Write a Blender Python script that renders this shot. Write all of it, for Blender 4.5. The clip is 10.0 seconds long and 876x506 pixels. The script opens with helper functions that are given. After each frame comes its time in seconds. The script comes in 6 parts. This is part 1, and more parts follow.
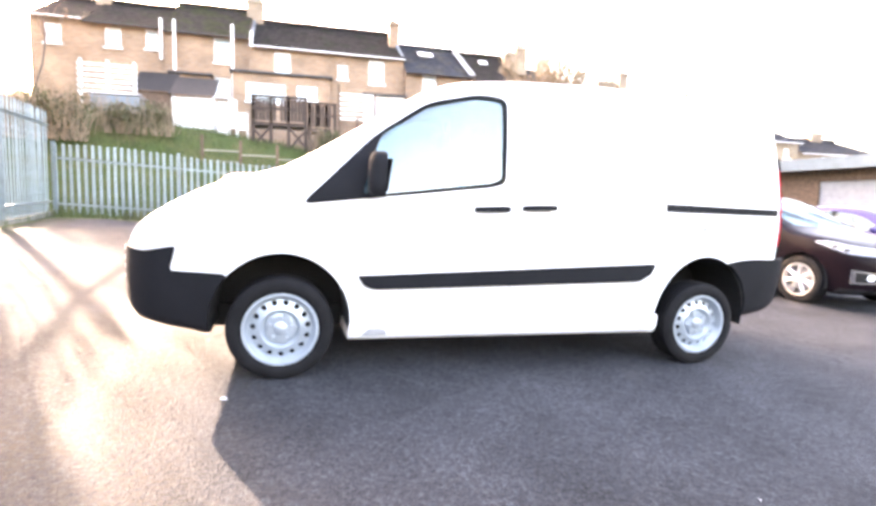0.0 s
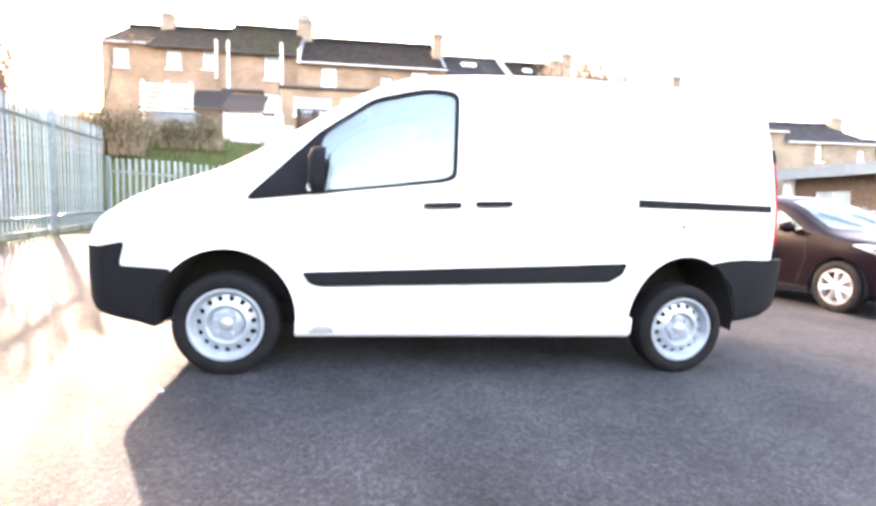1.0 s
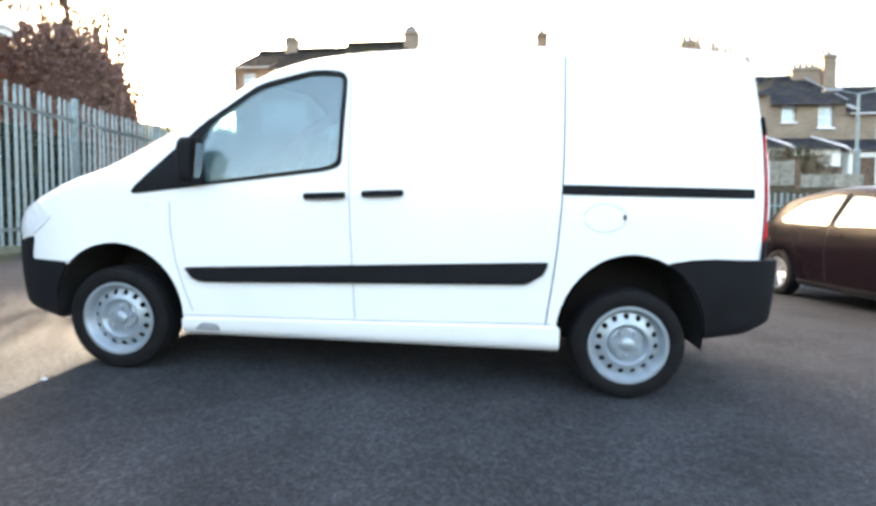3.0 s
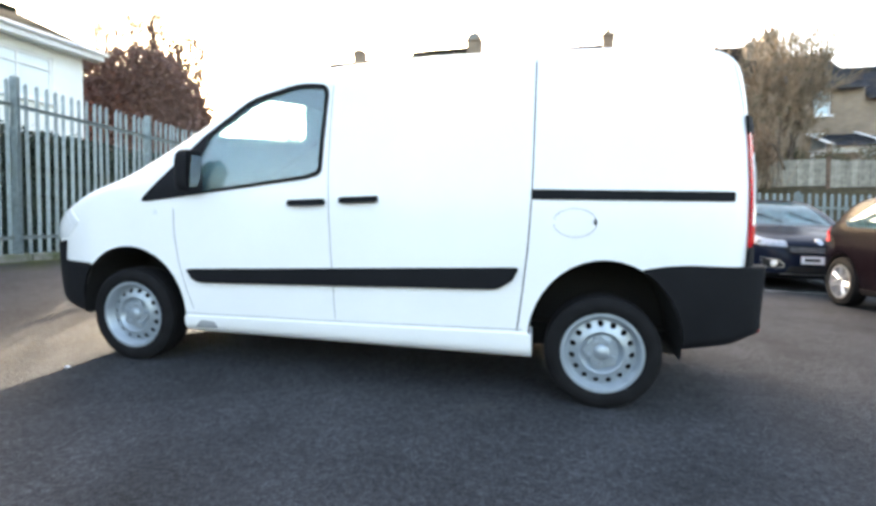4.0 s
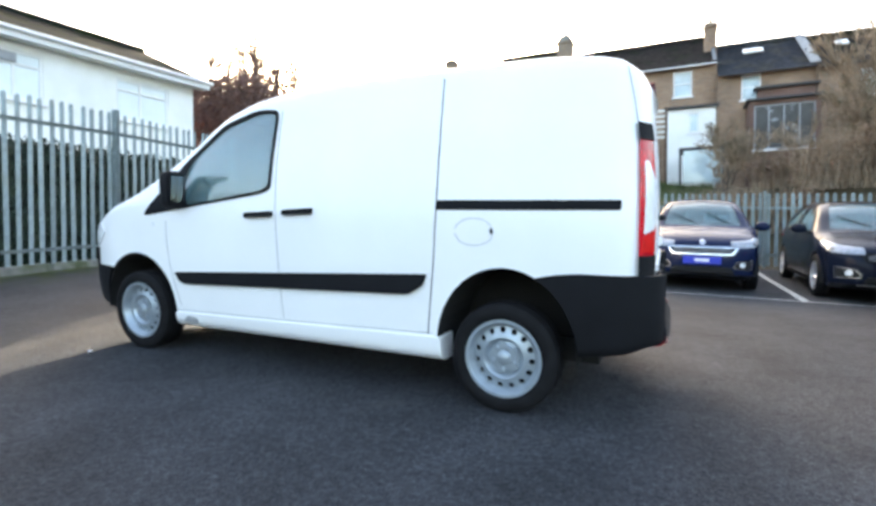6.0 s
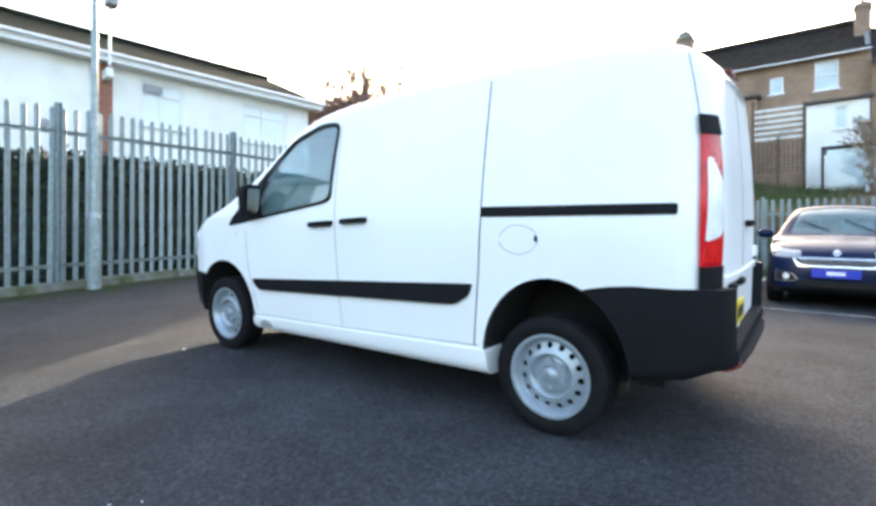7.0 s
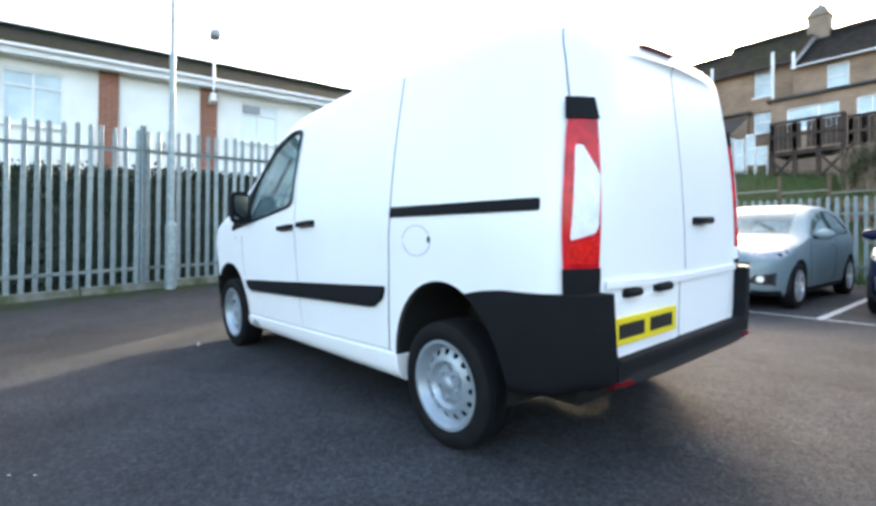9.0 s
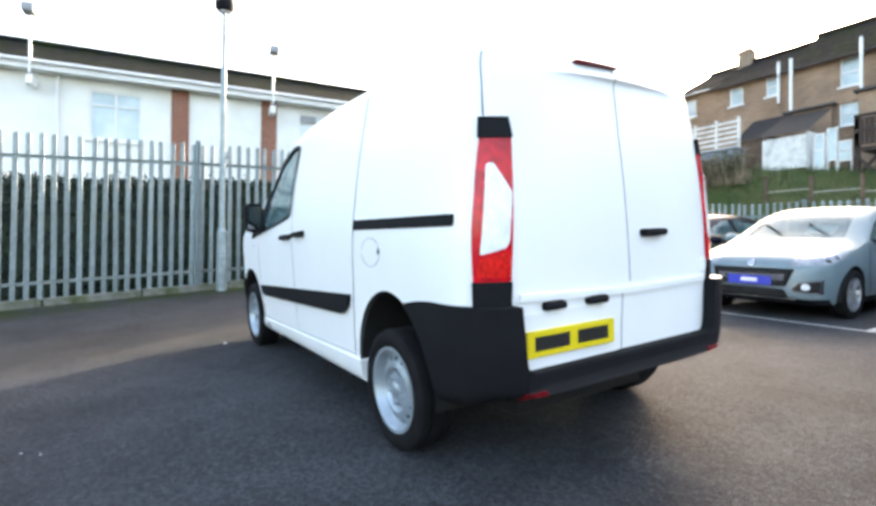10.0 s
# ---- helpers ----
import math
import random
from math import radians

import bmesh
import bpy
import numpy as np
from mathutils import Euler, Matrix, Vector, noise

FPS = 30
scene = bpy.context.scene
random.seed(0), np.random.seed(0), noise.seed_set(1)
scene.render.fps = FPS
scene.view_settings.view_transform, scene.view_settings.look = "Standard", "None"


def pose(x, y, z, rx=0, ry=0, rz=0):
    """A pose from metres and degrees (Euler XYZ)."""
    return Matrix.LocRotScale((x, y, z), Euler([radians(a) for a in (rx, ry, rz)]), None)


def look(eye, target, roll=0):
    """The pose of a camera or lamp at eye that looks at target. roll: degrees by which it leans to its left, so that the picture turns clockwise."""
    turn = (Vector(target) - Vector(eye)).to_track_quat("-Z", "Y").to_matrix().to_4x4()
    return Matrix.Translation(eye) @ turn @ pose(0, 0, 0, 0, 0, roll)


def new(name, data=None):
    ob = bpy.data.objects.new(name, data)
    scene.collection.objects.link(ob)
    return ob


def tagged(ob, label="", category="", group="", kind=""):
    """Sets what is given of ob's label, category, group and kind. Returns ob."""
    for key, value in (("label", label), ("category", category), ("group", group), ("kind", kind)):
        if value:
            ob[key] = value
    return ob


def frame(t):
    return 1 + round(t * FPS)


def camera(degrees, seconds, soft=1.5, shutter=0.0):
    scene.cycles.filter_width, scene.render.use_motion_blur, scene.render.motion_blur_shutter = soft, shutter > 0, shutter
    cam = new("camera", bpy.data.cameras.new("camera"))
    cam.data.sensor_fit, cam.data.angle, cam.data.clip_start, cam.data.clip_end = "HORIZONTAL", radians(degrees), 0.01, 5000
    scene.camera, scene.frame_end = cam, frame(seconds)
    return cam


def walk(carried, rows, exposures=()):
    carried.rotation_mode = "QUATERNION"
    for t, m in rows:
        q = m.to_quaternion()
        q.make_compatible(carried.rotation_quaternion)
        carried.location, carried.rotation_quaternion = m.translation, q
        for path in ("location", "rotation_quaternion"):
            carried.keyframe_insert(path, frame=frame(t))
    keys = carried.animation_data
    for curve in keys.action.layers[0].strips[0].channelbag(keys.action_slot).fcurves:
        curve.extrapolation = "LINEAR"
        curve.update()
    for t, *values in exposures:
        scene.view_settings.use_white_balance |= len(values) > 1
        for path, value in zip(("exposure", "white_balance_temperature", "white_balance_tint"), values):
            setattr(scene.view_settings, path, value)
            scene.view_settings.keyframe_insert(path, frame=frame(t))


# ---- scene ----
cam = camera(80.0, 10.0, soft=3.3)
PATH = [
    (0.0, (-1.425, -3.175, 1.063), (-0.883, -1.256, 0.909), 0.76),
    (0.5, (-1.071, -3.294, 1.047), (-0.666, -1.340, 0.916), 0.68),
    (1.0, (-0.754, -3.251, 0.977), (-0.423, -1.282, 0.864), 0.46),
    (1.5, (-0.437, -3.138, 0.945), (-0.196, -1.156, 0.836), 0.29),
    (2.0, (-0.045, -3.100, 0.942), (0.014, -1.104, 0.839), 0.19),
    (2.5, (0.343, -3.008, 0.906), (0.299, -1.011, 0.809), 0.12),
    (4.0, (1.254, -2.928, 0.894), (0.812, -0.978, 0.827), 0.15),
    (4.5, (1.524, -2.917, 0.897), (0.973, -0.995, 0.837), 0.07),
    (5.0, (1.870, -2.969, 0.909), (1.152, -1.103, 0.852), 0.01),
    (6.5, (2.545, -2.621, 0.911), (1.578, -0.871, 0.888), 0.20),
    (7.0, (2.662, -2.488, 0.897), (1.455, -0.893, 0.893), 0.28),
    (7.5, (2.761, -2.277, 0.907), (1.417, -0.797, 0.907), 0.30),
    (8.0, (2.978, -2.105, 0.908), (1.577, -0.678, 0.916), 0.46),
    (8.5, (3.253, -1.917, 0.919), (1.747, -0.602, 0.929), 0.29),
    (9.0, (3.426, -1.657, 0.879), (1.892, -0.373, 0.896), 0.36),
    (9.5, (3.612, -1.443, 0.882), (2.052, -0.193, 0.902), 0.44),
    (10.0, (3.889, -1.237, 0.933), (2.197, -0.172, 0.954), 0.47),
]
EXPOSURES = [
    (0.0, 4.5, 8800, 28), (0.5, 4.3, 8800, 27), (1.0, 4.5, 8750, 26), (1.5, 3.95, 8350, 20), (2.0, 3.4, 8100, 15), (2.5, 3.6, 8050, 14), (2.7, 3.5, 8000, 13), (4.0, 3.15, 7900, 11), (4.5, 3.4, 7850, 11),
    (5.0, 3.2, 7700, 10), (6.5, 3.0, 7300, 10), (8.0, 3.0, 7200, 10), (9.5, 3.05, 7400, 11), (10.0, 3.1, 7700, 12),
]
walk(cam, [(t, look(eye, target, roll)) for t, eye, target, roll in PATH], EXPOSURES)

# ---- world and sun: low winter sun behind the van, hazy bright sky ----
SUN_AZ, SUN_EL = 28.5, 20.3   # degrees to the left of +y, degrees up
world = bpy.data.worlds.new("world")
scene.world = world
world.use_nodes = True
wn = world.node_tree.nodes
sky = wn.new("ShaderNodeTexSky")
sky.sky_type = "NISHITA"
sky.sun_disc = False
sky.sun_elevation = radians(SUN_EL)
sky.sun_rotation = radians(-SUN_AZ)
sky.air_density = 1.0
sky.dust_density = 4.0
sky.ozone_density = 1.0
wn["Background"].inputs["Strength"].default_value = 0.15
world.node_tree.links.new(sky.outputs[0], wn["Background"].inputs["Color"])
sun = new("sun", bpy.data.lights.new("sun", "SUN"))
sun.data.energy, sun.data.angle, sun.data.color = 2.6, radians(0.6), (1.0, 0.965, 0.915)
SUN_DIR = Vector((-math.sin(radians(SUN_AZ)) * math.cos(radians(SUN_EL)), math.cos(radians(SUN_AZ)) * math.cos(radians(SUN_EL)), math.sin(radians(SUN_EL))))
sun.matrix_world = look(SUN_DIR * 60, (0, 0, 0))


# ---- materials ----
def mat(name, color, rough=0.6, metal=0.0, vary=0.25, scale=6.0, bump=0.0, bump_scale=60.0, coat=0.0, rnd=0.0, spec=0.5, second=None, second_scale=1.2, second_at=(0.5, 0.65)):
    """A surface with fine and coarse variation; second: a colour that shows in patches."""
    m = bpy.data.materials.new(name)
    m.use_nodes = True
    nt = m.node_tree
    N, L = nt.nodes, nt.links
    b = N["Principled BSDF"]
    b.inputs["Roughness"].default_value = rough
    b.inputs["Metallic"].default_value = metal
    b.inputs["Coat Weight"].default_value = coat
    b.inputs["Specular IOR Level"].default_value = spec
    tc = N.new("ShaderNodeTexCoord")
    n1 = N.new("ShaderNodeTexNoise")
    n1.inputs["Scale"].default_value = scale
    n1.inputs["Detail"].default_value = 6
    L.new(tc.outputs["Object"], n1.inputs["Vector"])
    mr = N.new("ShaderNodeMapRange")
    mr.inputs["From Min"].default_value, mr.inputs["From Max"].default_value = 0.3, 0.7
    mr.inputs["To Min"].default_value, mr.inputs["To Max"].default_value = 1 - vary, 1 + vary
    L.new(n1.outputs["Fac"], mr.inputs["Value"])
    out = mr.outputs[0]
    if rnd:
        oi = N.new("ShaderNodeObjectInfo")
        r2 = N.new("ShaderNodeMapRange")
        r2.inputs["To Min"].default_value, r2.inputs["To Max"].default_value = 1 - rnd, 1 + rnd
        L.new(oi.outputs["Random"], r2.inputs["Value"])
        mul = N.new("ShaderNodeMath")
        mul.operation = "MULTIPLY"
        L.new(out, mul.inputs[0])
        L.new(r2.outputs[0], mul.inputs[1])
        out = mul.outputs[0]
    base = N.new("ShaderNodeRGB")
    base.outputs[0].default_value = (*color, 1)
    colour = base.outputs[0]
    if second:
        n2 = N.new("ShaderNodeTexNoise")
        n2.inputs["Scale"].default_value = second_scale
        n2.inputs["Detail"].default_value = 8
        L.new(tc.outputs["Object"], n2.inputs["Vector"])
        m2 = N.new("ShaderNodeMapRange")
        m2.inputs["From Min"].default_value, m2.inputs["From Max"].default_value = second_at
        L.new(n2.outputs["Fac"], m2.inputs["Value"])
        mx = N.new("ShaderNodeMix")
        mx.data_type = "RGBA"
        mx.inputs[6].default_value, mx.inputs[7].default_value = (*color, 1), (*second, 1)
        L.new(m2.outputs[0], mx.inputs[0])
        colour = mx.outputs[2]
    vm = N.new("ShaderNodeVectorMath")
    vm.operation = "SCALE"
    L.new(colour, vm.inputs[0])
    L.new(out, vm.inputs["Scale"])
    L.new(vm.outputs[0], b.inputs["Base Color"])
    if bump:
        n3 = N.new("ShaderNodeTexNoise")
        n3.inputs["Scale"].default_value = bump_scale
        n3.inputs["Detail"].default_value = 4
        L.new(tc.outputs["Object"], n3.inputs["Vector"])
        bp = N.new("ShaderNodeBump")
        bp.inputs["Strength"].default_value = bump
        bp.inputs["Distance"].default_value = 0.02
        L.new(n3.outputs["Fac"], bp.inputs["Height"])
        L.new(bp.outputs[0], b.inputs["Normal"])
    return m


def glass_mat(name, tint, ior=1.45, through_it=1.0):
    m = bpy.data.materials.new(name)
    m.use_nodes = True
    b = m.node_tree.nodes["Principled BSDF"]
    b.inputs["Base Color"].default_value = (*tint, 1)
    b.inputs["Roughness"].default_value = 0.02
    b.inputs["IOR"].default_value = ior
    b.inputs["Transmission Weight"].default_value = through_it
    return m


def brick_mat(name, c1, c2, mortar, rough=0.85, up="z"):
    m = bpy.data.materials.new(name)
    m.use_nodes = True
    nt = m.node_tree
    N, L = nt.nodes, nt.links
    b = N["Principled BSDF"]
    b.inputs["Roughness"].default_value = rough
    tc = N.new("ShaderNodeTexCoord")
    sep = N.new("ShaderNodeSeparateXYZ")
    L.new(tc.outputs["Object"], sep.inputs[0])
    add = N.new("ShaderNodeMath")
    L.new(sep.outputs["X"], add.inputs[0])
    L.new(sep.outputs["Y"], add.inputs[1])
    cmb = N.new("ShaderNodeCombineXYZ")
    L.new(add.outputs[0], cmb.inputs["X"])
    L.new(sep.outputs["Z"], cmb.inputs["Y"])
    br = N.new("ShaderNodeTexBrick")
    br.inputs["Scale"].default_value = 1.0
    br.inputs["Brick Width"].default_value = 0.225
    br.inputs["Row Height"].default_value = 0.075
    br.inputs["Mortar Size"].default_value = 0.008
    br.inputs["Color1"].default_value, br.inputs["Color2"].default_value, br.inputs["Mortar"].default_value = (*c1, 1), (*c2, 1), (*mortar, 1)
    L.new(cmb.outputs[0], br.inputs["Vector"])
    nz = N.new("ShaderNodeTexNoise")
    nz.inputs["Scale"].default_value = 0.9
    nz.inputs["Detail"].default_value = 8
    L.new(tc.outputs["Object"], nz.inputs["Vector"])
    mr = N.new("ShaderNodeMapRange")
    mr.inputs["From Min"].default_value, mr.inputs["From Max"].default_value = 0.3, 0.7
    mr.inputs["To Min"].default_value, mr.inputs["To Max"].default_value = 0.7, 1.25
    L.new(nz.outputs["Fac"], mr.inputs["Value"])
    vm = N.new("ShaderNodeVectorMath")
    vm.operation = "SCALE"
    L.new(br.outputs["Color"], vm.inputs[0])
    L.new(mr.outputs[0], vm.inputs["Scale"])
    L.new(vm.outputs[0], b.inputs["Base Color"])
    bp = N.new("ShaderNodeBump")
    bp.inputs["Strength"].default_value = 0.5
    bp.inputs["Distance"].default_value = 0.01
    bp.invert = True
    L.new(br.outputs["Fac"], bp.inputs["Height"])
    L.new(bp.outputs[0], b.inputs["Normal"])
    return m


def tile_mat(name, color, moss, amount=(0.5, 0.62)):
    """Roof tiles: courses as bump, with moss patches."""
    m = mat(name, color, 0.95, spec=0.1, vary=0.35, scale=5, second=moss, second_scale=1.6, second_at=amount)
    nt = m.node_tree
    N, L = nt.nodes, nt.links
    tc = N.new("ShaderNodeTexCoord")
    br = N.new("ShaderNodeTexBrick")
    br.inputs["Scale"].default_value = 1.0
    br.inputs["Brick Width"].default_value = 0.27
    br.inputs["Row Height"].default_value = 0.2
    br.inputs["Mortar Size"].default_value = 0.014
    L.new(tc.outputs["Object"], br.inputs["Vector"])
    bp = N.new("ShaderNodeBump")
    bp.invert = True
    bp.inputs["Strength"].default_value = 0.9
    bp.inputs["Distance"].default_value = 0.03
    L.new(br.outputs["Fac"], bp.inputs["Height"])
    L.new(bp.outputs[0], N["Principled BSDF"].inputs["Normal"])
    return m


def ground_mat():
    """Worn asphalt in the car park, rough grass on the banks round it."""
    m = bpy.data.materials.new("ground")
    m.use_nodes = True
    nt = m.node_tree
    N, L = nt.nodes, nt.links
    b = N["Principled BSDF"]
    tc = N.new("ShaderNodeTexCoord")

    def tex(scale, detail, rough=0.5):
        n = N.new("ShaderNodeTexNoise")
        n.inputs["Scale"].default_value, n.inputs["Detail"].default_value, n.inputs["Roughness"].default_value = scale, detail, rough
        L.new(tc.outputs["Object"], n.inputs["Vector"])
        return n.outputs["Fac"]

    def ramp(src, lo, hi, a, z):
        r = N.new("ShaderNodeMapRange")
        for k, v in (("From Min", lo), ("From Max", hi), ("To Min", a), ("To Max", z)):
            r.inputs[k].default_value = v
        L.new(src, r.inputs["Value"])
        return r.outputs[0]

    def mix(f, a, c):
        x = N.new("ShaderNodeMix")
        x.data_type = "RGBA"
        L.new(f, x.inputs[0])
        for k, v in ((6, a), (7, c)):
            if isinstance(v, tuple):
                x.inputs[k].default_value = (*v, 1)
            else:
                L.new(v, x.inputs[k])
        return x.outputs[2]

    def mth(op, a, c):
        x = N.new("ShaderNodeMath")
        x.operation = op
        for k, v in enumerate((a, c)):
            if isinstance(v, (int, float)):
                x.inputs[k].default_value = v
            else:
                L.new(v, x.inputs[k])
        return x.outputs[0]

    vor = N.new("ShaderNodeTexVoronoi")
    vor.inputs["Scale"].default_value = 90
    L.new(tc.outputs["Object"], vor.inputs["Vector"])
    stones = ramp(vor.outputs["Color"], 0.2, 0.9, 0.72, 1.35)
    grain = ramp(tex(140, 3), 0.3, 0.7, 0.65, 1.4)
    worn = ramp(tex(0.9, 9, 0.68), 0.35, 0.68, 0.68, 1.35)
    asph = N.new("ShaderNodeVectorMath")
    asph.operation = "SCALE"
    asph.inputs[0].default_value = (0.0375, 0.0395, 0.0435)
    L.new(mth("MULTIPLY", mth("MULTIPLY", mth("MULTIPLY", stones, grain), worn), ramp(tex(34, 5, 0.65), 0.4, 0.62, 0.82, 1.3)), asph.inputs["Scale"])
    # pale grit and old patches
    grit = mix(ramp(tex(1.7, 10, 0.7), 0.6, 0.75, 0, 0.45), asph.outputs[0], (0.07, 0.066, 0.058))
    clods = tex(26, 5, 0.6)
    sep = N.new("ShaderNodeSeparateXYZ")
    L.new(tc.outputs["Object"], sep.inputs[0])
    wob = ramp(tex(2.5, 6), 0.3, 0.7, -0.25, 0.25)
    grass_a = mix(ramp(tex(1.3, 8), 0.35, 0.65, 0, 1), (0.05, 0.08, 0.02), (0.09, 0.1, 0.035))
    grass = mix(ramp(tex(9, 8), 0.45, 0.7, 0, 1), grass_a, (0.035, 0.05, 0.018))
    brown = mix(ramp(tex(6, 8), 0.35, 0.65, 0, 1), (0.05, 0.038, 0.024), (0.085, 0.066, 0.042))
    grass = mix(ramp(mth("ADD", sep.outputs["X"], mth("MULTIPLY", wob, 3.0)), 1.6, 3.4, 0, 0.92), grass, brown)
    # the back verge begins at y = 10.6, the side verge along the fence line
    back = ramp(mth("ADD", sep.outputs["Y"], wob), 10.5, 10.75, 0, 1)
    left = mth("ADD", mth("ADD", sep.outputs["X"], mth("MULTIPLY", sep.outputs["Y"], 0.12)), mth("MULTIPLY", wob, 0.5))
    side = ramp(left, -5.25, -5.45, 0, 1)
    dust = mth("MULTIPLY", mth("MULTIPLY", ramp(left, -1.5, -2.2, 0, 1), ramp(left, -2.8, -3.5, 1, 0.08)), ramp(tex(1.9, 9, 0.65), 0.36, 0.6, 0.35, 0.95))
    grit = mix(mth("MULTIPLY", dust, ramp(tex(38, 6, 0.7), 0.42, 0.58, 0.05, 1)), grit, (0.05, 0.043, 0.033))
    moss = mth("MULTIPLY", ramp(left, -4.55, -5.1, 0, 1), ramp(tex(3.0, 8), 0.35, 0.58, 0, 0.95))
    c1 = mix(moss, grit, (0.028, 0.038, 0.012))
    col = mix(mth("MAXIMUM", back, side), c1, grass)
    L.new(col, b.inputs["Base Color"])
    b.inputs["Roughness"].default_value = 0.8
    b.inputs["Specular IOR Level"].default_value = 0.14
    bp = N.new("ShaderNodeBump")
    bp.inputs["Strength"].default_value = 0.8
    bp.inputs["Distance"].default_value = 0.006
    L.new(mth("ADD", mth("ADD", vor.outputs["Distance"], tex(120, 4)), mth("MULTIPLY", clods, 2.2)), bp.inputs["Height"])
    L.new(bp.outputs[0], b.inputs["Normal"])
    return m


M_GROUND = ground_mat()
M_WHITE = mat("white_van_paint", (0.82, 0.83, 0.84), 0.32, vary=0.03, scale=1.5, coat=0.12, spec=0.35)
# cab lining and seats; also the dark of unlit rooms behind wall openings
M_LINING = mat("dark_lining_and_backing", (0.07, 0.073, 0.078), 0.85, vary=0.1)
M_BLACK = mat("black_bumper_plastic", (0.0085, 0.009, 0.011), 0.72, spec=0.13, vary=0.15, scale=4, bump=0.12, bump_scale=350)
M_SEAM = mat("dark_seam", (0.025, 0.025, 0.026), 0.95, vary=0.2, spec=0.05)
M_GAP = mat("panel_gap", (0.2, 0.21, 0.22), 0.7, vary=0.1)
M_TYRE = mat("tyre_rubber", (0.008, 0.008, 0.009), 0.8, spec=0.15, vary=0.3, scale=9, bump=0.1, bump_scale=90)
M_STEEL = mat("silver_painted_steel", (0.33, 0.385, 0.43), 0.36, 0.45, vary=0.1, scale=14, second=(0.3, 0.335, 0.37), second_scale=6, second_at=(0.6, 0.8))
# near-black for recesses and undersides: their shade put into the colour
M_HOLE = mat("recess_shade", (0.006, 0.006, 0.006), 0.9)
M_GLASS = glass_mat("green_tinted_glass", (0.42, 0.6, 0.63), 1.3)
# car glass: the teal is the sky's reflection put into the colour
M_CARGLASS = glass_mat("sky_coloured_car_glass", (0.2, 0.36, 0.4), 1.36, 0.78)
M_VANGLASS = glass_mat("van_side_glass", (0.3, 0.5, 0.55), 1.9, 0.82)
M_DKGLASS = mat("dark_window_glass", (0.02, 0.027, 0.03), 0.04, vary=0.1, coat=0.6, spec=0.8)
M_RED = mat("red_lens", (0.58, 0.004, 0.014), 0.22, vary=0.3, scale=22, spec=0.3, coat=0.25, second=(0.36, 0.003, 0.012), second_scale=9, second_at=(0.5, 0.7))
M_RED_DARK = mat("dark_red_reflector", (0.13, 0.004, 0.008), 0.3, vary=0.1, scale=60, spec=0.2)
M_ORANGE = mat("bright_red_lens", (0.65, 0.012, 0.01), 0.25, vary=0.3, scale=60, spec=0.25)
M_CLEAR = mat("clear_lens", (0.78, 0.8, 0.82), 0.15, 0.0, vary=0.1, scale=25, coat=0.4)
M_HEADLAMP = mat("headlamp_lens", (0.3, 0.32, 0.35), 0.15, 0.2, vary=0.3, scale=30, spec=0.3)
M_YELLOW = mat("yellow_plate", (0.78, 0.6, 0.02), 0.35, vary=0.05)
M_WPLATE = mat("white_plate", (0.75, 0.76, 0.78), 0.35, vary=0.05)
M_BPLATE = mat("blue_show_plate", (0.015, 0.04, 0.42), 0.3, vary=0.08)
M_INK = mat("black_print", (0.012, 0.012, 0.012), 0.5)
M_CHROME = mat("chrome", (0.5, 0.51, 0.53), 0.25, 1.0, vary=0.05)
M_MIRROR = mat("mirror_glass", (0.22, 0.24, 0.26), 0.02, 1.0, vary=0.01)
M_SILVER = mat("silver_car_paint", (0.16, 0.22, 0.25), 0.42, 0.25, vary=0.06, coat=0.06, spec=0.15)
M_NAVY = mat("dark_blue_car_paint", (0.008, 0.014, 0.042), 0.2, vary=0.08, spec=0.1)
M_NAVY2 = mat("blue_black_car_paint", (0.007, 0.01, 0.02), 0.2, vary=0.08, spec=0.09)
M_PLUM = mat("black_plum_car_paint", (0.0075, 0.0045, 0.0062), 0.26, vary=0.08, spec=0.06)
M_VIOLET = mat("violet_blue_car_paint", (0.05, 0.045, 0.16), 0.22, vary=0.08, spec=0.2)
M_ALLOY = mat("alloy", (0.6, 0.61, 0.63), 0.3, 0.8, vary=0.06)
M_GALV = mat("galvanised_steel", (0.235, 0.29, 0.305), 0.5, 0.4, vary=0.22, scale=18, rnd=0.16, second=(0.21, 0.25, 0.245), second_scale=3)
M_CONC = mat("concrete", (0.17, 0.17, 0.15), 0.9, vary=0.25, scale=7, bump=0.4, bump_scale=70, second=(0.07, 0.085, 0.04), second_scale=2.5)
M_LINE = mat("worn_line_paint", (0.55, 0.55, 0.52), 0.8, vary=0.3, scale=30, second=(0.12, 0.12, 0.12), second_scale=22, second_at=(0.55, 0.7))
M_RENDER = mat("white_render", (0.86, 0.86, 0.84), 0.85, vary=0.04, scale=2, bump=0.15, bump_scale=120, second=(0.8, 0.8, 0.76), second_scale=0.7)
M_UPVC = mat("white_upvc", (0.8, 0.8, 0.8), 0.35, vary=0.03)
M_SHEET = mat("blue_grey_sheet_roof", (0.13, 0.175, 0.205), 0.55, vary=0.12, scale=3)
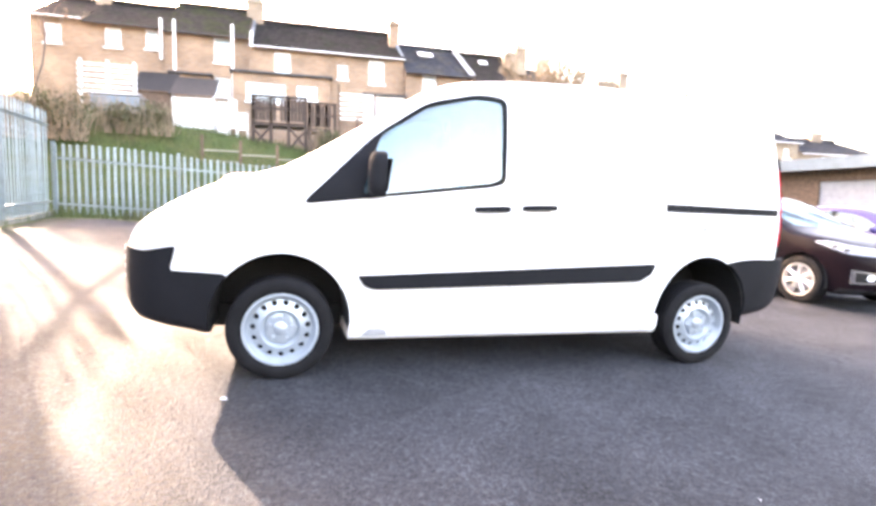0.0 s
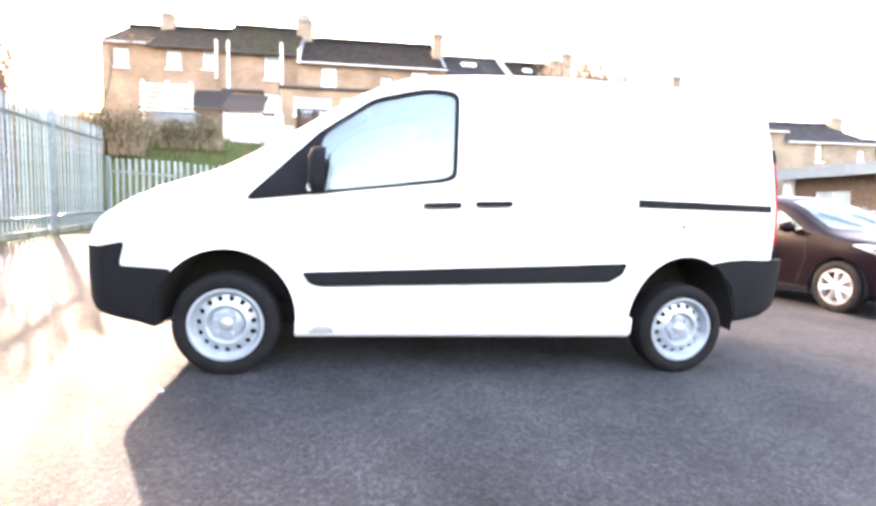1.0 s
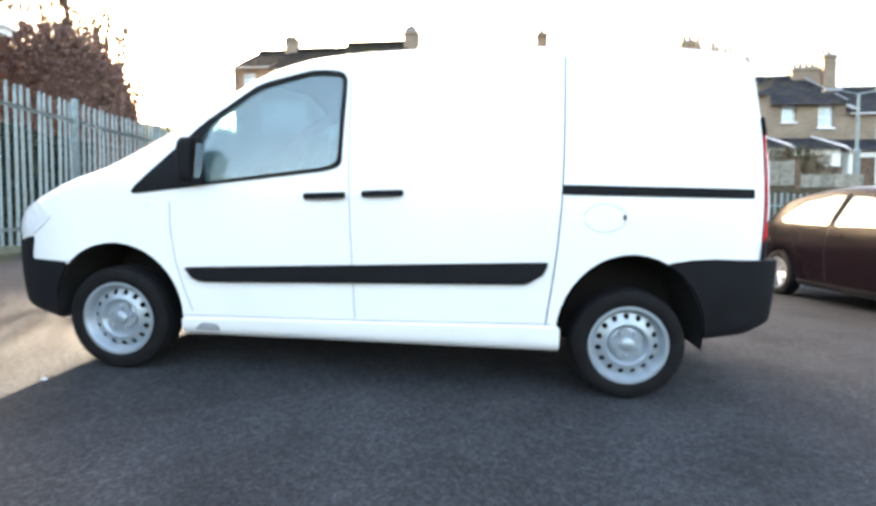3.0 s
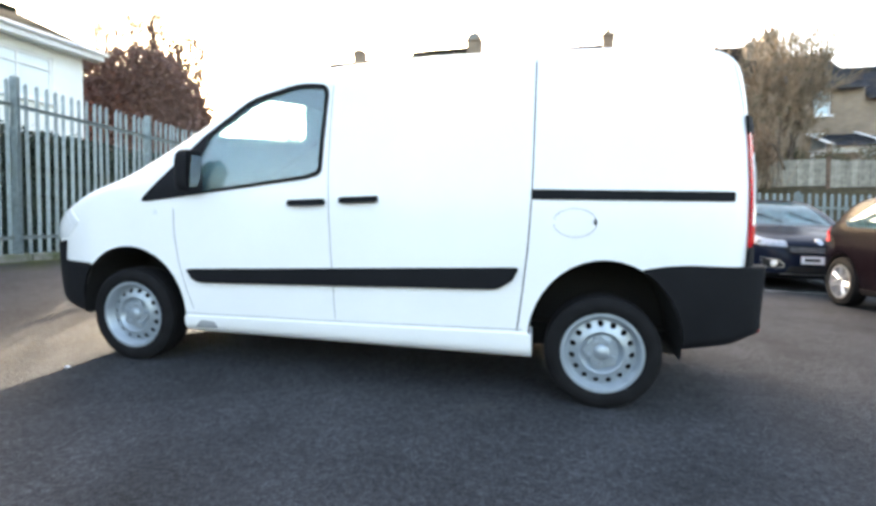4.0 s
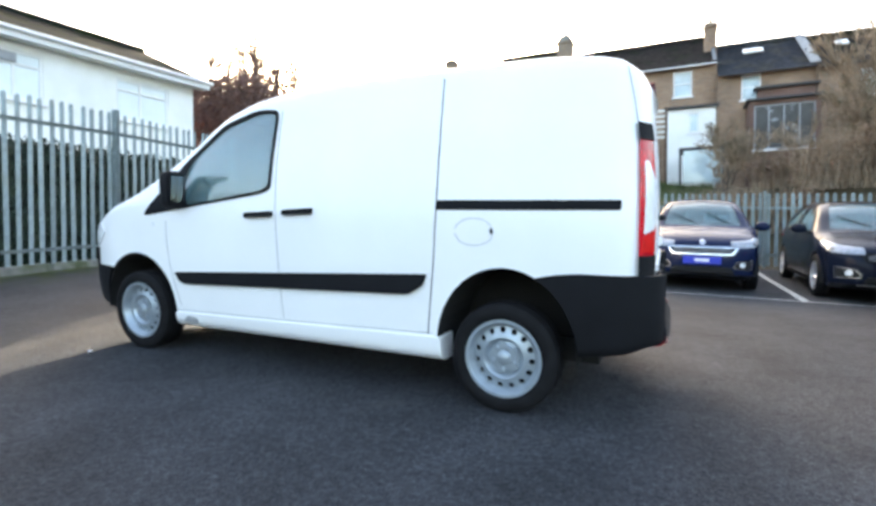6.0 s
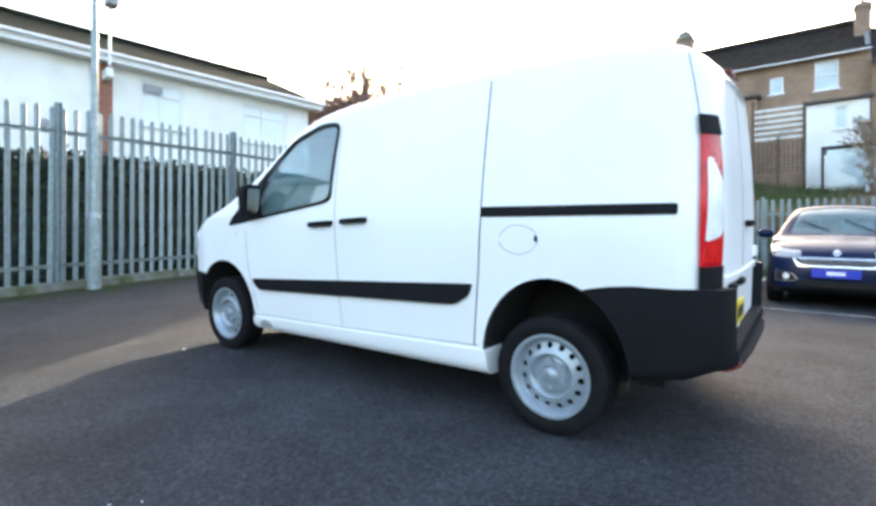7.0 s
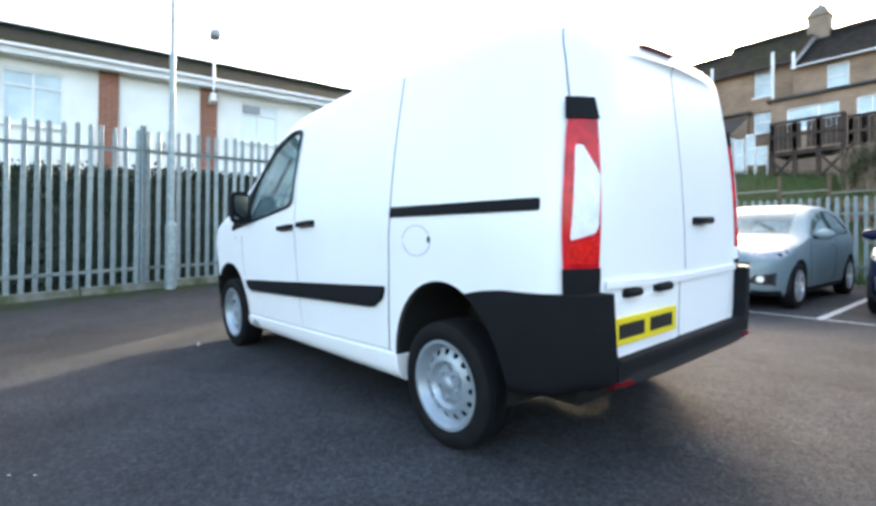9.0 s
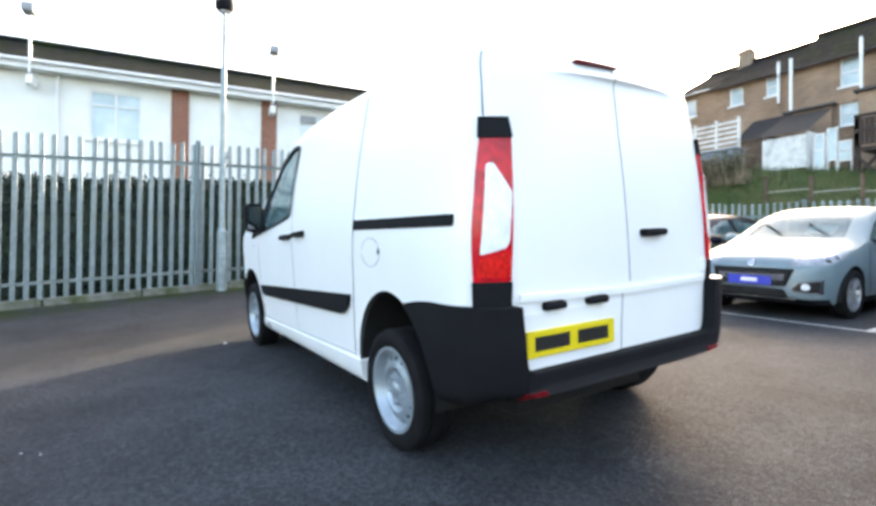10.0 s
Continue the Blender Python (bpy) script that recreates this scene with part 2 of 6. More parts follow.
M_GREYTRIM = mat("grey_trim", (0.3, 0.31, 0.33), 0.5, vary=0.1)
M_BRICK_RED = brick_mat("red_brick", (0.32, 0.1, 0.055), (0.24, 0.075, 0.045), (0.3, 0.25, 0.2))
M_BRICK = brick_mat("weathered_brick", (0.35, 0.215, 0.135), (0.26, 0.16, 0.105), (0.3, 0.25, 0.2))
M_BRICK_BUFF = brick_mat("buff_brick", (0.31, 0.225, 0.155), (0.25, 0.18, 0.125), (0.27, 0.23, 0.19))
M_TILE_BROWN = tile_mat("brown_roof_tiles", (0.046, 0.04, 0.038), (0.035, 0.038, 0.028))
M_TILE_MOSSBROWN = tile_mat("mossy_brown_tiles", (0.05, 0.045, 0.04), (0.05, 0.055, 0.03), (0.44, 0.56))
M_BRICK_DARK = brick_mat("dark_red_brick", (0.16, 0.075, 0.055), (0.12, 0.06, 0.045), (0.16, 0.13, 0.11))
M_TILE_SLATE = tile_mat("grey_slate", (0.06, 0.065, 0.078), (0.085, 0.085, 0.08))
M_TILE_MOSS = tile_mat("mossy_grey_tiles", (0.017, 0.02, 0.018), (0.016, 0.023, 0.009), (0.46, 0.58))
# opaque panes: the pale blue sky reflection is put into their colour
M_PANE = mat("window_pane", (0.42, 0.53, 0.57), 0.05, vary=0.2, scale=1.5, coat=0.8, second=(0.55, 0.62, 0.64), second_scale=1.1)
# conservatory panes: the glints are pale patches in the dark colour
M_PANE_GLINTS = mat("pane_with_painted_glints", (0.06, 0.06, 0.058), 0.35, vary=0.3, scale=3, spec=0.3, second=(0.32, 0.34, 0.36), second_scale=2.2, second_at=(0.56, 0.64))
# paler pane: blown-out brightness put into the colour
M_PANE_PALE = mat("pale_window_pane", (0.72, 0.78, 0.8), 0.06, vary=0.06, scale=1.5, coat=0.6)
M_WOOD = mat("weathered_timber", (0.12, 0.075, 0.05), 0.8, vary=0.35, scale=9, bump=0.3, bump_scale=50, rnd=0.2)
M_DECK = mat("dark_deck_timber", (0.055, 0.036, 0.028), 0.85, vary=0.4, scale=7, rnd=0.25)
M_WOOD_PALE = mat("pale_grey_timber", (0.26, 0.24, 0.2), 0.85, vary=0.3, scale=8, rnd=0.2)
M_BARK = mat("bark", (0.085, 0.065, 0.05), 0.9, vary=0.35, scale=8)
M_TWIG = mat("red_brown_twigs", (0.13, 0.08, 0.066), 0.9, vary=0.35, scale=5)
M_TWIG_TAN = mat("tan_twigs", (0.24, 0.18, 0.125), 0.9, vary=0.35, scale=5)
M_LEAF = mat("hedge_leaves", (0.015, 0.034, 0.022), 0.6, vary=0.5, scale=7, second=(0.028, 0.05, 0.026), second_scale=4)
M_LEAF_RUSSET = mat("russet_beech_leaves", (0.2, 0.115, 0.092), 0.8, vary=0.4, scale=6)
M_LEAF_BROWN = mat("brown_leaves", (0.2, 0.13, 0.085), 0.8, vary=0.45, scale=6)
M_LEAF_OLIVE = mat("olive_scrub_leaves", (0.06, 0.065, 0.025), 0.8, vary=0.45, scale=5, second=(0.1, 0.075, 0.04), second_scale=2)
M_GRASSBLADE = mat("grass_blades", (0.055, 0.085, 0.022), 0.8, vary=0.4, scale=3, second=(0.11, 0.1, 0.045), second_scale=0.8)


# ---- building helpers ----
def mesh_of(name, bm, m, smooth=None):
    me = bpy.data.meshes.new(name)
    bm.to_mesh(me)
    bm.free()
    finish(me, m, smooth)
    return me


def finish(me, m, smooth=None):
    me.materials.clear()
    me.materials.append(m)
    if smooth is not None:
        me.polygons.foreach_set("use_smooth", [True] * len(me.polygons))
        me.set_sharp_from_angle(angle=radians(smooth))


def part(name, bm, m, parent=None, label="", smooth=None, at=None):
    """One mesh object under a thing or a part; bm: a bmesh or a finished mesh."""
    me = bm if isinstance(bm, bpy.types.Mesh) else mesh_of(name, bm, m, smooth)
    if isinstance(bm, bpy.types.Mesh) and m:
        finish(me, m, smooth)
    ob = new(name, me)
    if parent:
        ob.parent = parent
    if at is not None:
        ob.matrix_basis = at
    if label:
        ob["label"] = label
    return ob


def thing(name, m, label, category, group="", kind=""):
    ob = new(name)
    ob.empty_display_size = 0.2
    ob.matrix_basis = m
    return tagged(ob, label, category, group, kind)


def box(bm, x0, x1, y0, y1, z0, z1, m=None, bevel=0.0):
    c = bmesh.ops.create_cube(bm, size=1)["verts"]
    mm = Matrix.Translation(((x0 + x1) / 2, (y0 + y1) / 2, (z0 + z1) / 2)) @ Matrix.Diagonal((x1 - x0, y1 - y0, z1 - z0, 1))
    bmesh.ops.transform(bm, matrix=(m @ mm) if m else mm, verts=c)
    if bevel:
        es = {e for v in c for e in v.link_edges}
        bmesh.ops.bevel(bm, geom=list(es), offset=bevel, segments=2, affect="EDGES", profile=0.5)
    return bm


def boxed(*a, **k):
    return box(bmesh.new(), *a, **k)


def tube(bm, p, q, r0, r1=None, n=8, caps=True):
    p, q = Vector(p), Vector(q)
    r1 = r0 if r1 is None else r1
    turn = (q - p).to_track_quat("Z", "Y").to_matrix()
    rings = []
    for c, r in ((p, r0), (q, r1)):
        rings.append([bm.verts.new(c + turn @ Vector((r * math.cos(2 * math.pi * i / n), r * math.sin(2 * math.pi * i / n), 0))) for i in range(n)])
    for i in range(n):
        bm.faces.new((rings[0][i], rings[0][(i + 1) % n], rings[1][(i + 1) % n], rings[1][i]))
    if caps:
        bm.faces.new(rings[0][::-1])
        bm.faces.new(rings[1])
    return bm


def lathe(profile, n=48, closed=False):
    """Turn (radius, y) points round the y axis."""
    bm = bmesh.new()
    rings = [[bm.verts.new((r * math.cos(2 * math.pi * i / n), y, r * math.sin(2 * math.pi * i / n))) for i in range(n)] for r, y in profile]
    pairs = list(zip(rings, rings[1:])) + ([(rings[-1], rings[0])] if closed else [])
    for a, b in pairs:
        for i in range(n):
            bm.faces.new((a[i], b[i], b[(i + 1) % n], a[(i + 1) % n]))
    if not closed:
        bm.faces.new(rings[0])
        bm.faces.new(rings[-1][::-1])
    bmesh.ops.recalc_face_normals(bm, faces=bm.faces[:])
    return bm


def interp(tab, x):
    a, b = zip(*tab)
    return float(np.interp(x, a, b))


def soft(tab, x):
    """Smooth curve through a table (monotone cubic)."""
    a, b = (np.array(c, float) for c in zip(*tab))
    if x <= a[0]:
        return float(b[0])
    if x >= a[-1]:
        return float(b[-1])
    d = np.diff(b) / np.diff(a)
    s = np.zeros(len(a))
    for k in range(1, len(a) - 1):
        s[k] = 0 if d[k - 1] * d[k] <= 0 else 2 * d[k - 1] * d[k] / (d[k - 1] + d[k])
    s[0], s[-1] = d[0], d[-1]
    k = int(np.searchsorted(a, x) - 1)
    h = a[k + 1] - a[k]
    u = (x - a[k]) / h
    return float((2 * u**3 - 3 * u**2 + 1) * b[k] + (u**3 - 2 * u**2 + u) * h * s[k] + (3 * u**2 - 2 * u**3) * b[k + 1] + (u**3 - u**2) * h * s[k + 1])


def rpoly(points, r, n=4):
    """A polygon with rounded corners."""
    out = []
    for k, p in enumerate(points):
        p = Vector(p)
        a, b = Vector(points[k - 1]) - p, Vector(points[(k + 1) % len(points)]) - p
        d = min(r, a.length * 0.45, b.length * 0.45)
        a, b = p + a.normalized() * d, p + b.normalized() * d
        for i in range(n + 1):
            u = i / n
            out.append(tuple((1 - u) ** 2 * a + 2 * u * (1 - u) * p + u * u * b))
    return out


def prism(poly, axis, lo, hi, bm=None):
    """A polygon drawn out along an axis; poly in the two other axes, in order."""
    bm = bm or bmesh.new()
    put = {"x": lambda u, v, w: (w, u, v), "y": lambda u, v, w: (u, w, v), "z": lambda u, v, w: (u, v, w)}[axis]
    a = [bm.verts.new(put(u, v, lo)) for u, v in poly]
    b = [bm.verts.new(put(u, v, hi)) for u, v in poly]
    fs = [bm.faces.new(a), bm.faces.new(b[::-1])]
    for i in range(len(a)):
        k = (i + 1) % len(a)
        fs.append(bm.faces.new((a[i], b[i], b[k], a[k])))
    bmesh.ops.recalc_face_normals(bm, faces=fs)
    return bm


def ribbon(line, w):
    """The outline of a line of width w."""
    pts = [Vector(p) for p in line]
    left, right = [], []
    for k, p in enumerate(pts):
        d = (pts[min(k + 1, len(pts) - 1)] - pts[max(k - 1, 0)]).normalized()
        n = Vector((-d.y, d.x)) * w / 2
        left.append(tuple(p + n))
        right.append(tuple(p - n))
    return left + right[::-1]


def csg(base, *steps, selfcut=False):
    """base and cutters are bmeshes; steps: (operation, cutter). Returns a mesh."""
    def held(bm):
        me = bpy.data.meshes.new("cut")
        bm.to_mesh(me)
        return new("cut", me)
    ob = held(base)
    cutters = []
    for op, bm in steps:
        c = held(bm)
        cutters.append(c)
        mod = ob.modifiers.new("cut", "BOOLEAN")
        mod.operation, mod.solver, mod.object, mod.use_self = op, "EXACT", c, selfcut
    dg = bpy.context.evaluated_depsgraph_get()
    me = bpy.data.meshes.new_from_object(ob.evaluated_get(dg))
    for o in [ob, *cutters]:
        d = o.data
        bpy.data.objects.remove(o)
        bpy.data.meshes.remove(d)
    return me


def inflated(bm, d):
    c = bm.copy()
    c.normal_update()
    for v in c.verts:
        v.co += v.normal * d
    return c


def mesh_bm(me):
    bm = bmesh.new()
    bm.from_mesh(me)
    return bm


def mirrored(bm, w, both=True):
    """Add the copy on a vehicle's other side (width w)."""
    c = bm.copy()
    for v in c.verts:
        v.co.y = w - v.co.y
    bmesh.ops.reverse_faces(c, faces=c.faces[:])
    if not both:
        return c
    me = bpy.data.meshes.new("side")
    c.to_mesh(me)
    c.free()
    bm.from_mesh(me)
    bpy.data.meshes.remove(me)
    return bm


# ---- the ground ----
YPROF = [(-400, -14), (-60, -3.9), (0, 0), (2, 0.13), (4.6, 0.19), (6.1, 0.25), (9, 0.36), (11.3, 0.47)]


def gz(x, y):
    z = interp(YPROF, y) - 0.0347 * max(-14, min(20, x))
    z += interp([(-5.3, 0.18), (-2.6, 0.0)], x)
    if y > 11.3:
        top = 3.3 - 0.16 * max(-14, min(18, x))
        top += max(0.0, 2.5 - top) * interp([(11.5, 1), (14.0, 0)], x)
        u = min(1, (y - 11.3) / interp([(2.5, 7.5), (6.0, 2.6)], x))
        u = u * u * (3 - 2 * u)
        z += (top - z) * u
        z += interp([(19, 0), (60, 6), (400, 8)], y)
    return z


SLOPE = Matrix(((0.9994, 0.00112, 0.03462, 0), (0.00112, 0.99791, -0.06455, 0), (-0.03462, 0.06455, 0.99731, 0), (0, 0, 0, 1)))


def stand(x, y, rz=0.0, dz=0.0):
    """A pose on the ground, tilted as the ground is there."""
    a, b = gz(x + 1, y) - gz(x - 1, y), gz(x, y + 1) - gz(x, y - 1)
    up = Vector((-a / 2, -b / 2, 1)).normalized()
    q = Vector((0, 0, 1)).rotation_difference(up)
    return Matrix.Translation((x, y, gz(x, y) + dz)) @ q.to_matrix().to_4x4() @ pose(0, 0, 0, 0, 0, rz)


def axis_steps(lo, hi, fine_lo, fine_hi, step):
    out = [float(v) for v in np.arange(fine_lo, fine_hi + 1e-6, step)]
    k, v = step * 2, fine_lo
    low = []
    while v > lo:
        v -= k
        k *= 1.5
        low.append(max(v, lo))
    k, v = step * 2, fine_hi
    high = []
    while v < hi:
        v += k
        k *= 1.5
        high.append(min(v, hi))
    return low[::-1] + out + high


gx = axis_steps(-400, 400, -14, 20, 0.5)
gy = axis_steps(-400, 400, -6, 24, 0.5)
bm = bmesh.new()
grid = [[bm.verts.new((x, y, gz(x, y) + (0.05 * noise.noise((x * 0.7, y * 0.7, 0)) if y > 12 or x < -6.5 else 0.0))) for y in gy] for x in gx]
for i in range(len(gx) - 1):
    for j in range(len(gy) - 1):
        bm.faces.new((grid[i][j], grid[i + 1][j], grid[i + 1][j + 1], grid[i][j + 1]))
ground = part("ground", bm, M_GROUND, smooth=60)
tagged(ground, "worn dark asphalt car park with grassy banks behind it", "ground", kind="structure")

# ---- vehicles ----
def smooth_line(pts, k=3):
    """Catmull-Rom through section points."""
    out = []
    P = [Vector(p) for p in pts]
    for i in range(len(P) - 1):
        a, b, c, d = P[max(i - 1, 0)], P[i], P[i + 1], P[min(i + 2, len(P) - 1)]
        for j in range(k):
            u = j / k
            out.append(0.5 * (2 * b + (c - a) * u + (2 * a - 5 * b + 4 * c - d) * u * u + (3 * b - a - 3 * c + d) * u**3))
    out.append(P[-1])
    return [(p.x, p.y) for p in out]


def shell(stations, section, width, lean=None, k=3):
    """A closed body: section(x) gives half a section, from the bottom to the middle of the top, as (inset, height)."""
    bm = bmesh.new()
    rings = []
    for x in stations:
        half = smooth_line(section(x), k)
        full = half + [(width - y, z) for y, z in half[-2::-1]]
        rings.append([bm.verts.new((x + (lean(x, z, y) if lean else 0), y, z)) for y, z in full])
    for a, b in zip(rings, rings[1:]):
        for i in range(len(a)):
            j = (i + 1) % len(a)
            bm.faces.new((a[i], a[j], b[j], b[i]))
    for ring in (rings[0], rings[-1]):
        h, cols = (len(ring) + 1) // 2, 12
        j = next(i for i in range(h) if ring[i].co.z > ring[0].co.z + 0.012)
        rows = []
        for i in range(j, h - 1):
            p, q = ring[i], ring[2 * h - 2 - i]
            rows.append([p] + [bm.verts.new(p.co.lerp(q.co, c / cols)) for c in range(1, cols)] + [q])
        for a, b in zip(rows, rows[1:]):
            for c in range(cols):
                bm.faces.new((a[c], a[c + 1], b[c + 1], b[c]))
        for c in range(cols):
            bm.faces.new((rows[-1][c], rows[-1][c + 1], ring[h - 1]))
        bm.faces.new([*ring[:j], *rows[0], *ring[len(ring) - j:]])
    bmesh.ops.recalc_face_normals(bm, faces=bm.faces[:])
    return bm


def ellipse(cx, cz, a, b, n=40):
    return [(cx + a * math.cos(2 * math.pi * i / n), cz + b * math.sin(2 * math.pi * i / n)) for i in range(n)]


def cab_void(section, x0, x1, floor, width, d=0.05):
    """The hollow inside a body between two stations, d under its skin and over the floor."""
    def inner(x):
        return [(min(y + d, width / 2), max(floor - 0.0004 * k, z - d)) for k, (y, z) in enumerate(section(x)[::-1])][::-1]
    return shell([float(v) for v in np.linspace(x0, x1, 26)], inner, width, k=2)


def line_two_tone(me, outer, m_in, depth=0.018):
    """Faces that lie well inside the outer skin take the lining material."""
    from mathutils.bvhtree import BVHTree
    tree = BVHTree.FromBMesh(outer)
    me.materials.append(m_in)
    for p in me.polygons:
        hit = tree.find_nearest(p.center)
        if hit[3] is not None and hit[3] > depth:
            p.material_index = 1


def tyre_bm(r, w, rim_r):
    h = w / 2
    return lathe([(rim_r, -h * 0.78), (rim_r + 0.02, -h * 0.9), (r - 0.06, -h), (r - 0.025, -h * 0.95), (r - 0.006, -h * 0.82), (r, -h * 0.6), (r, -h * 0.42),
                  (r - 0.008, -h * 0.4), (r - 0.008, -h * 0.34), (r, -h * 0.32), (r, h * 0.32), (r - 0.008, h * 0.34), (r - 0.008, h * 0.4), (r, h * 0.42),
                  (r, h * 0.6), (r - 0.006, h * 0.82), (r - 0.025, h * 0.95), (r - 0.06, h), (rim_r + 0.02, h * 0.9), (rim_r, h * 0.78)], 56, closed=True)


def steel_rim_me(r):
    """Pressed steel wheel, outer face at -y, with a ring of round holes."""
    bm = lathe([(r, 0.07), (r, -0.075), (r + 0.012, -0.085), (r + 0.012, -0.093), (r - 0.004, -0.093), (r - 0.014, -0.082), (r - 0.018, -0.062), (r - 0.028, -0.05), (r - 0.04, -0.05),
                (r - 0.075, -0.07), (r - 0.092, -0.074), (r - 0.1, -0.068), (r - 0.108, -0.048), (r - 0.118, -0.042), (0.072, -0.046), (0.062, -0.056),
                (0.0005, -0.056), (0.0005, -0.034), (r - 0.118, -0.034), (r - 0.102, -0.042), (r - 0.095, -0.063), (r - 0.09, -0.068), (r - 0.076, -0.064), (r - 0.042, -0.043), (r - 0.03, -0.042), (r - 0.02, -0.03), (r - 0.018, 0.07)], 60, closed=True)
    holes = bmesh.new()
    for i in range(15):
        a = 2 * math.pi * (i + 0.5) / 15
        c = ((r - 0.05) * math.cos(a), 0, (r - 0.05) * math.sin(a))
        bmesh.ops.create_cone(holes, cap_ends=True, segments=10, radius1=0.0165, radius2=0.0165, depth=0.3, matrix=Matrix.Translation(c) @ pose(0, 0, 0, 90))
    me = csg(bm, ("DIFFERENCE", holes))
    bm.free()
    holes.free()
    return me


def van_wheel(parent, m):
    """Steel wheel with its tyre, hub cap and bolts."""
    w = thing("wheel", m, "", "")
    w.parent = parent
    w.matrix_basis = m
    part("tyre", VW["tyre"], None, w)
    part("rim", VW["rim"], None, w, "silver steel rim with round holes")
    part("hub_plate", VW["plate"], None, w)
    part("hub_cap", VW["cap"], None, w)
    for i in range(5):
        a = 2 * math.pi * i / 5 + 0.3
        part("wheel_bolt", VW["bolt"], None, w, at=pose(0.066 * math.cos(a), -0.062, 0.066 * math.sin(a)))
    part("brake_drum", VW["drum"], None, w)
    return w


VW = {}
VW["tyre"] = mesh_of("tyre", tyre_bm(0.31, 0.205, 0.208), M_TYRE, 35)
VW["rim"] = steel_rim_me(0.208)
finish(VW["rim"], M_STEEL, 40)
VW["cap"] = mesh_of("hub_cap", lathe([(0.0005, -0.082), (0.03, -0.08), (0.04, -0.072), (0.043, -0.05), (0.0005, -0.05)], 28), M_STEEL, 35)
b_ = bmesh.new()
bmesh.ops.create_cone(b_, cap_ends=True, segments=6, radius1=0.013, radius2=0.01, depth=0.03, matrix=pose(0, -0.005, 0, 90))
VW["bolt"] = mesh_of("wheel_bolt", b_, M_STEEL)
# black disc added behind the rim holes so that they look shaded
VW["drum"] = mesh_of("brake_drum", lathe([(0.0005, 0.0), (0.198, 0.0), (0.198, 0.05), (0.0005, 0.05)], 36), M_HOLE)
lobe_line = [((0.084 + 0.012 * math.cos(5 * a)) * math.cos(a), (0.084 + 0.012 * math.cos(5 * a)) * math.sin(a)) for a in np.linspace(0, 2 * math.pi, 51)[:-1]]
VW["plate"] = mesh_of("hub_plate", prism(lobe_line, "y", -0.063, -0.035), M_STEEL, 30)

# -- the white panel van: nose towards -x, width 0 .. VW_W --
VW_W = 1.82
REAR = 2.262
T_PROF = [(-2.44, 0.7), (-2.41, 0.79), (-2.36, 0.865), (-2.27, 0.945), (-2.15, 1.03), (-1.98, 1.12), (-1.7, 1.215), (-1.5, 1.285), (-1.1, 1.53), (-0.7, 1.795), (-0.4, 1.92), (0.3, 1.98), (1.3, 1.998), (1.85, 1.985), (2.08, 1.96), (2.2, 1.92), (REAR, 1.87)]
S_PROF = [(-2.44, 0.66), (-2.4, 0.76), (-2.3, 0.88), (-2.1, 1.0), (-1.85, 1.11), (-1.6, 1.21), (-1.4, 1.32), (-1.1, 1.505), (-0.8, 1.7), (-0.55, 1.815), (-0.3, 1.878), (0.1, 1.92), (0.67, 1.95), (1.6, 1.952), (2.0, 1.93), (2.2, 1.89), (REAR, 1.84)]
N_PROF = [(-2.44, 0.58), (-2.4, 0.42), (-2.33, 0.28), (-2.2, 0.15), (-2.0, 0.055), (-1.75, 0.0), (2.02, 0.0), (2.12, 0.012), (2.17, 0.035), (2.197, 0.056), (2.222, 0.1), (2.241, 0.155), (2.255, 0.21), (REAR, 0.27)]


BUMP = [(1.6, 0.0), (2.02, 0.0), (2.14, 0.01), (2.22, 0.03), (2.27, 0.06), (2.3, 0.11), (2.315, 0.17)]


def van_section(x, inset=N_PROF):
    T, S, N = soft(T_PROF, x), soft(S_PROF, x), soft(inset, x)
    e = interp([(2.15, 0), (2.23, 0.02), (REAR, 0.06)], x)
    T, S = T - e, S - e
    bot = interp([(-2.44, 0.42), (-2.3, 0.33), (-2.0, 0.3), (-1.7, 0.232), (1.2, 0.25), (1.7, 0.3), (1.85, 0.35), (2.15, 0.4), (REAR, 0.45)], x)
    belt = min(1.12, S - 0.07)
    mid = min(0.9, belt - 0.06)
    low = 0.5 * (bot + mid)
    up = max(0.02, min(1, (S - 1.12) / 0.5))
    sec = [(0.5, bot), (0.14, bot), (0.05, bot + 0.02), (0.025, bot + 0.1), (0.008, low), (0.0, mid), (0.004, belt), (0.012 + 0.035 * up, belt + (S - belt) * 0.4),
           (0.03 + 0.075 * up, belt + (S - belt) * 0.75), (0.07 + 0.08 * up, S - 0.03 * up), (0.13 + 0.1 * up, S + (T - S) * 0.25), (0.4, S + (T - S) * 0.72), (0.68, S + (T - S) * 0.94), (VW_W / 2, T)]
    return [(N + y * (1 - 2 * N / VW_W), z) for y, z in sec]


def van_lean(x, z, y):
    u = max(0.0, min(1.0, (x - 1.6) / 0.6))
    v = (y - VW_W / 2) / (VW_W / 2)
    return -0.09 * u * max(0.0, z - 0.9) ** 2 - 0.04 * u * v * v - 0.05 * u * max(0.0, v) ** 1.5


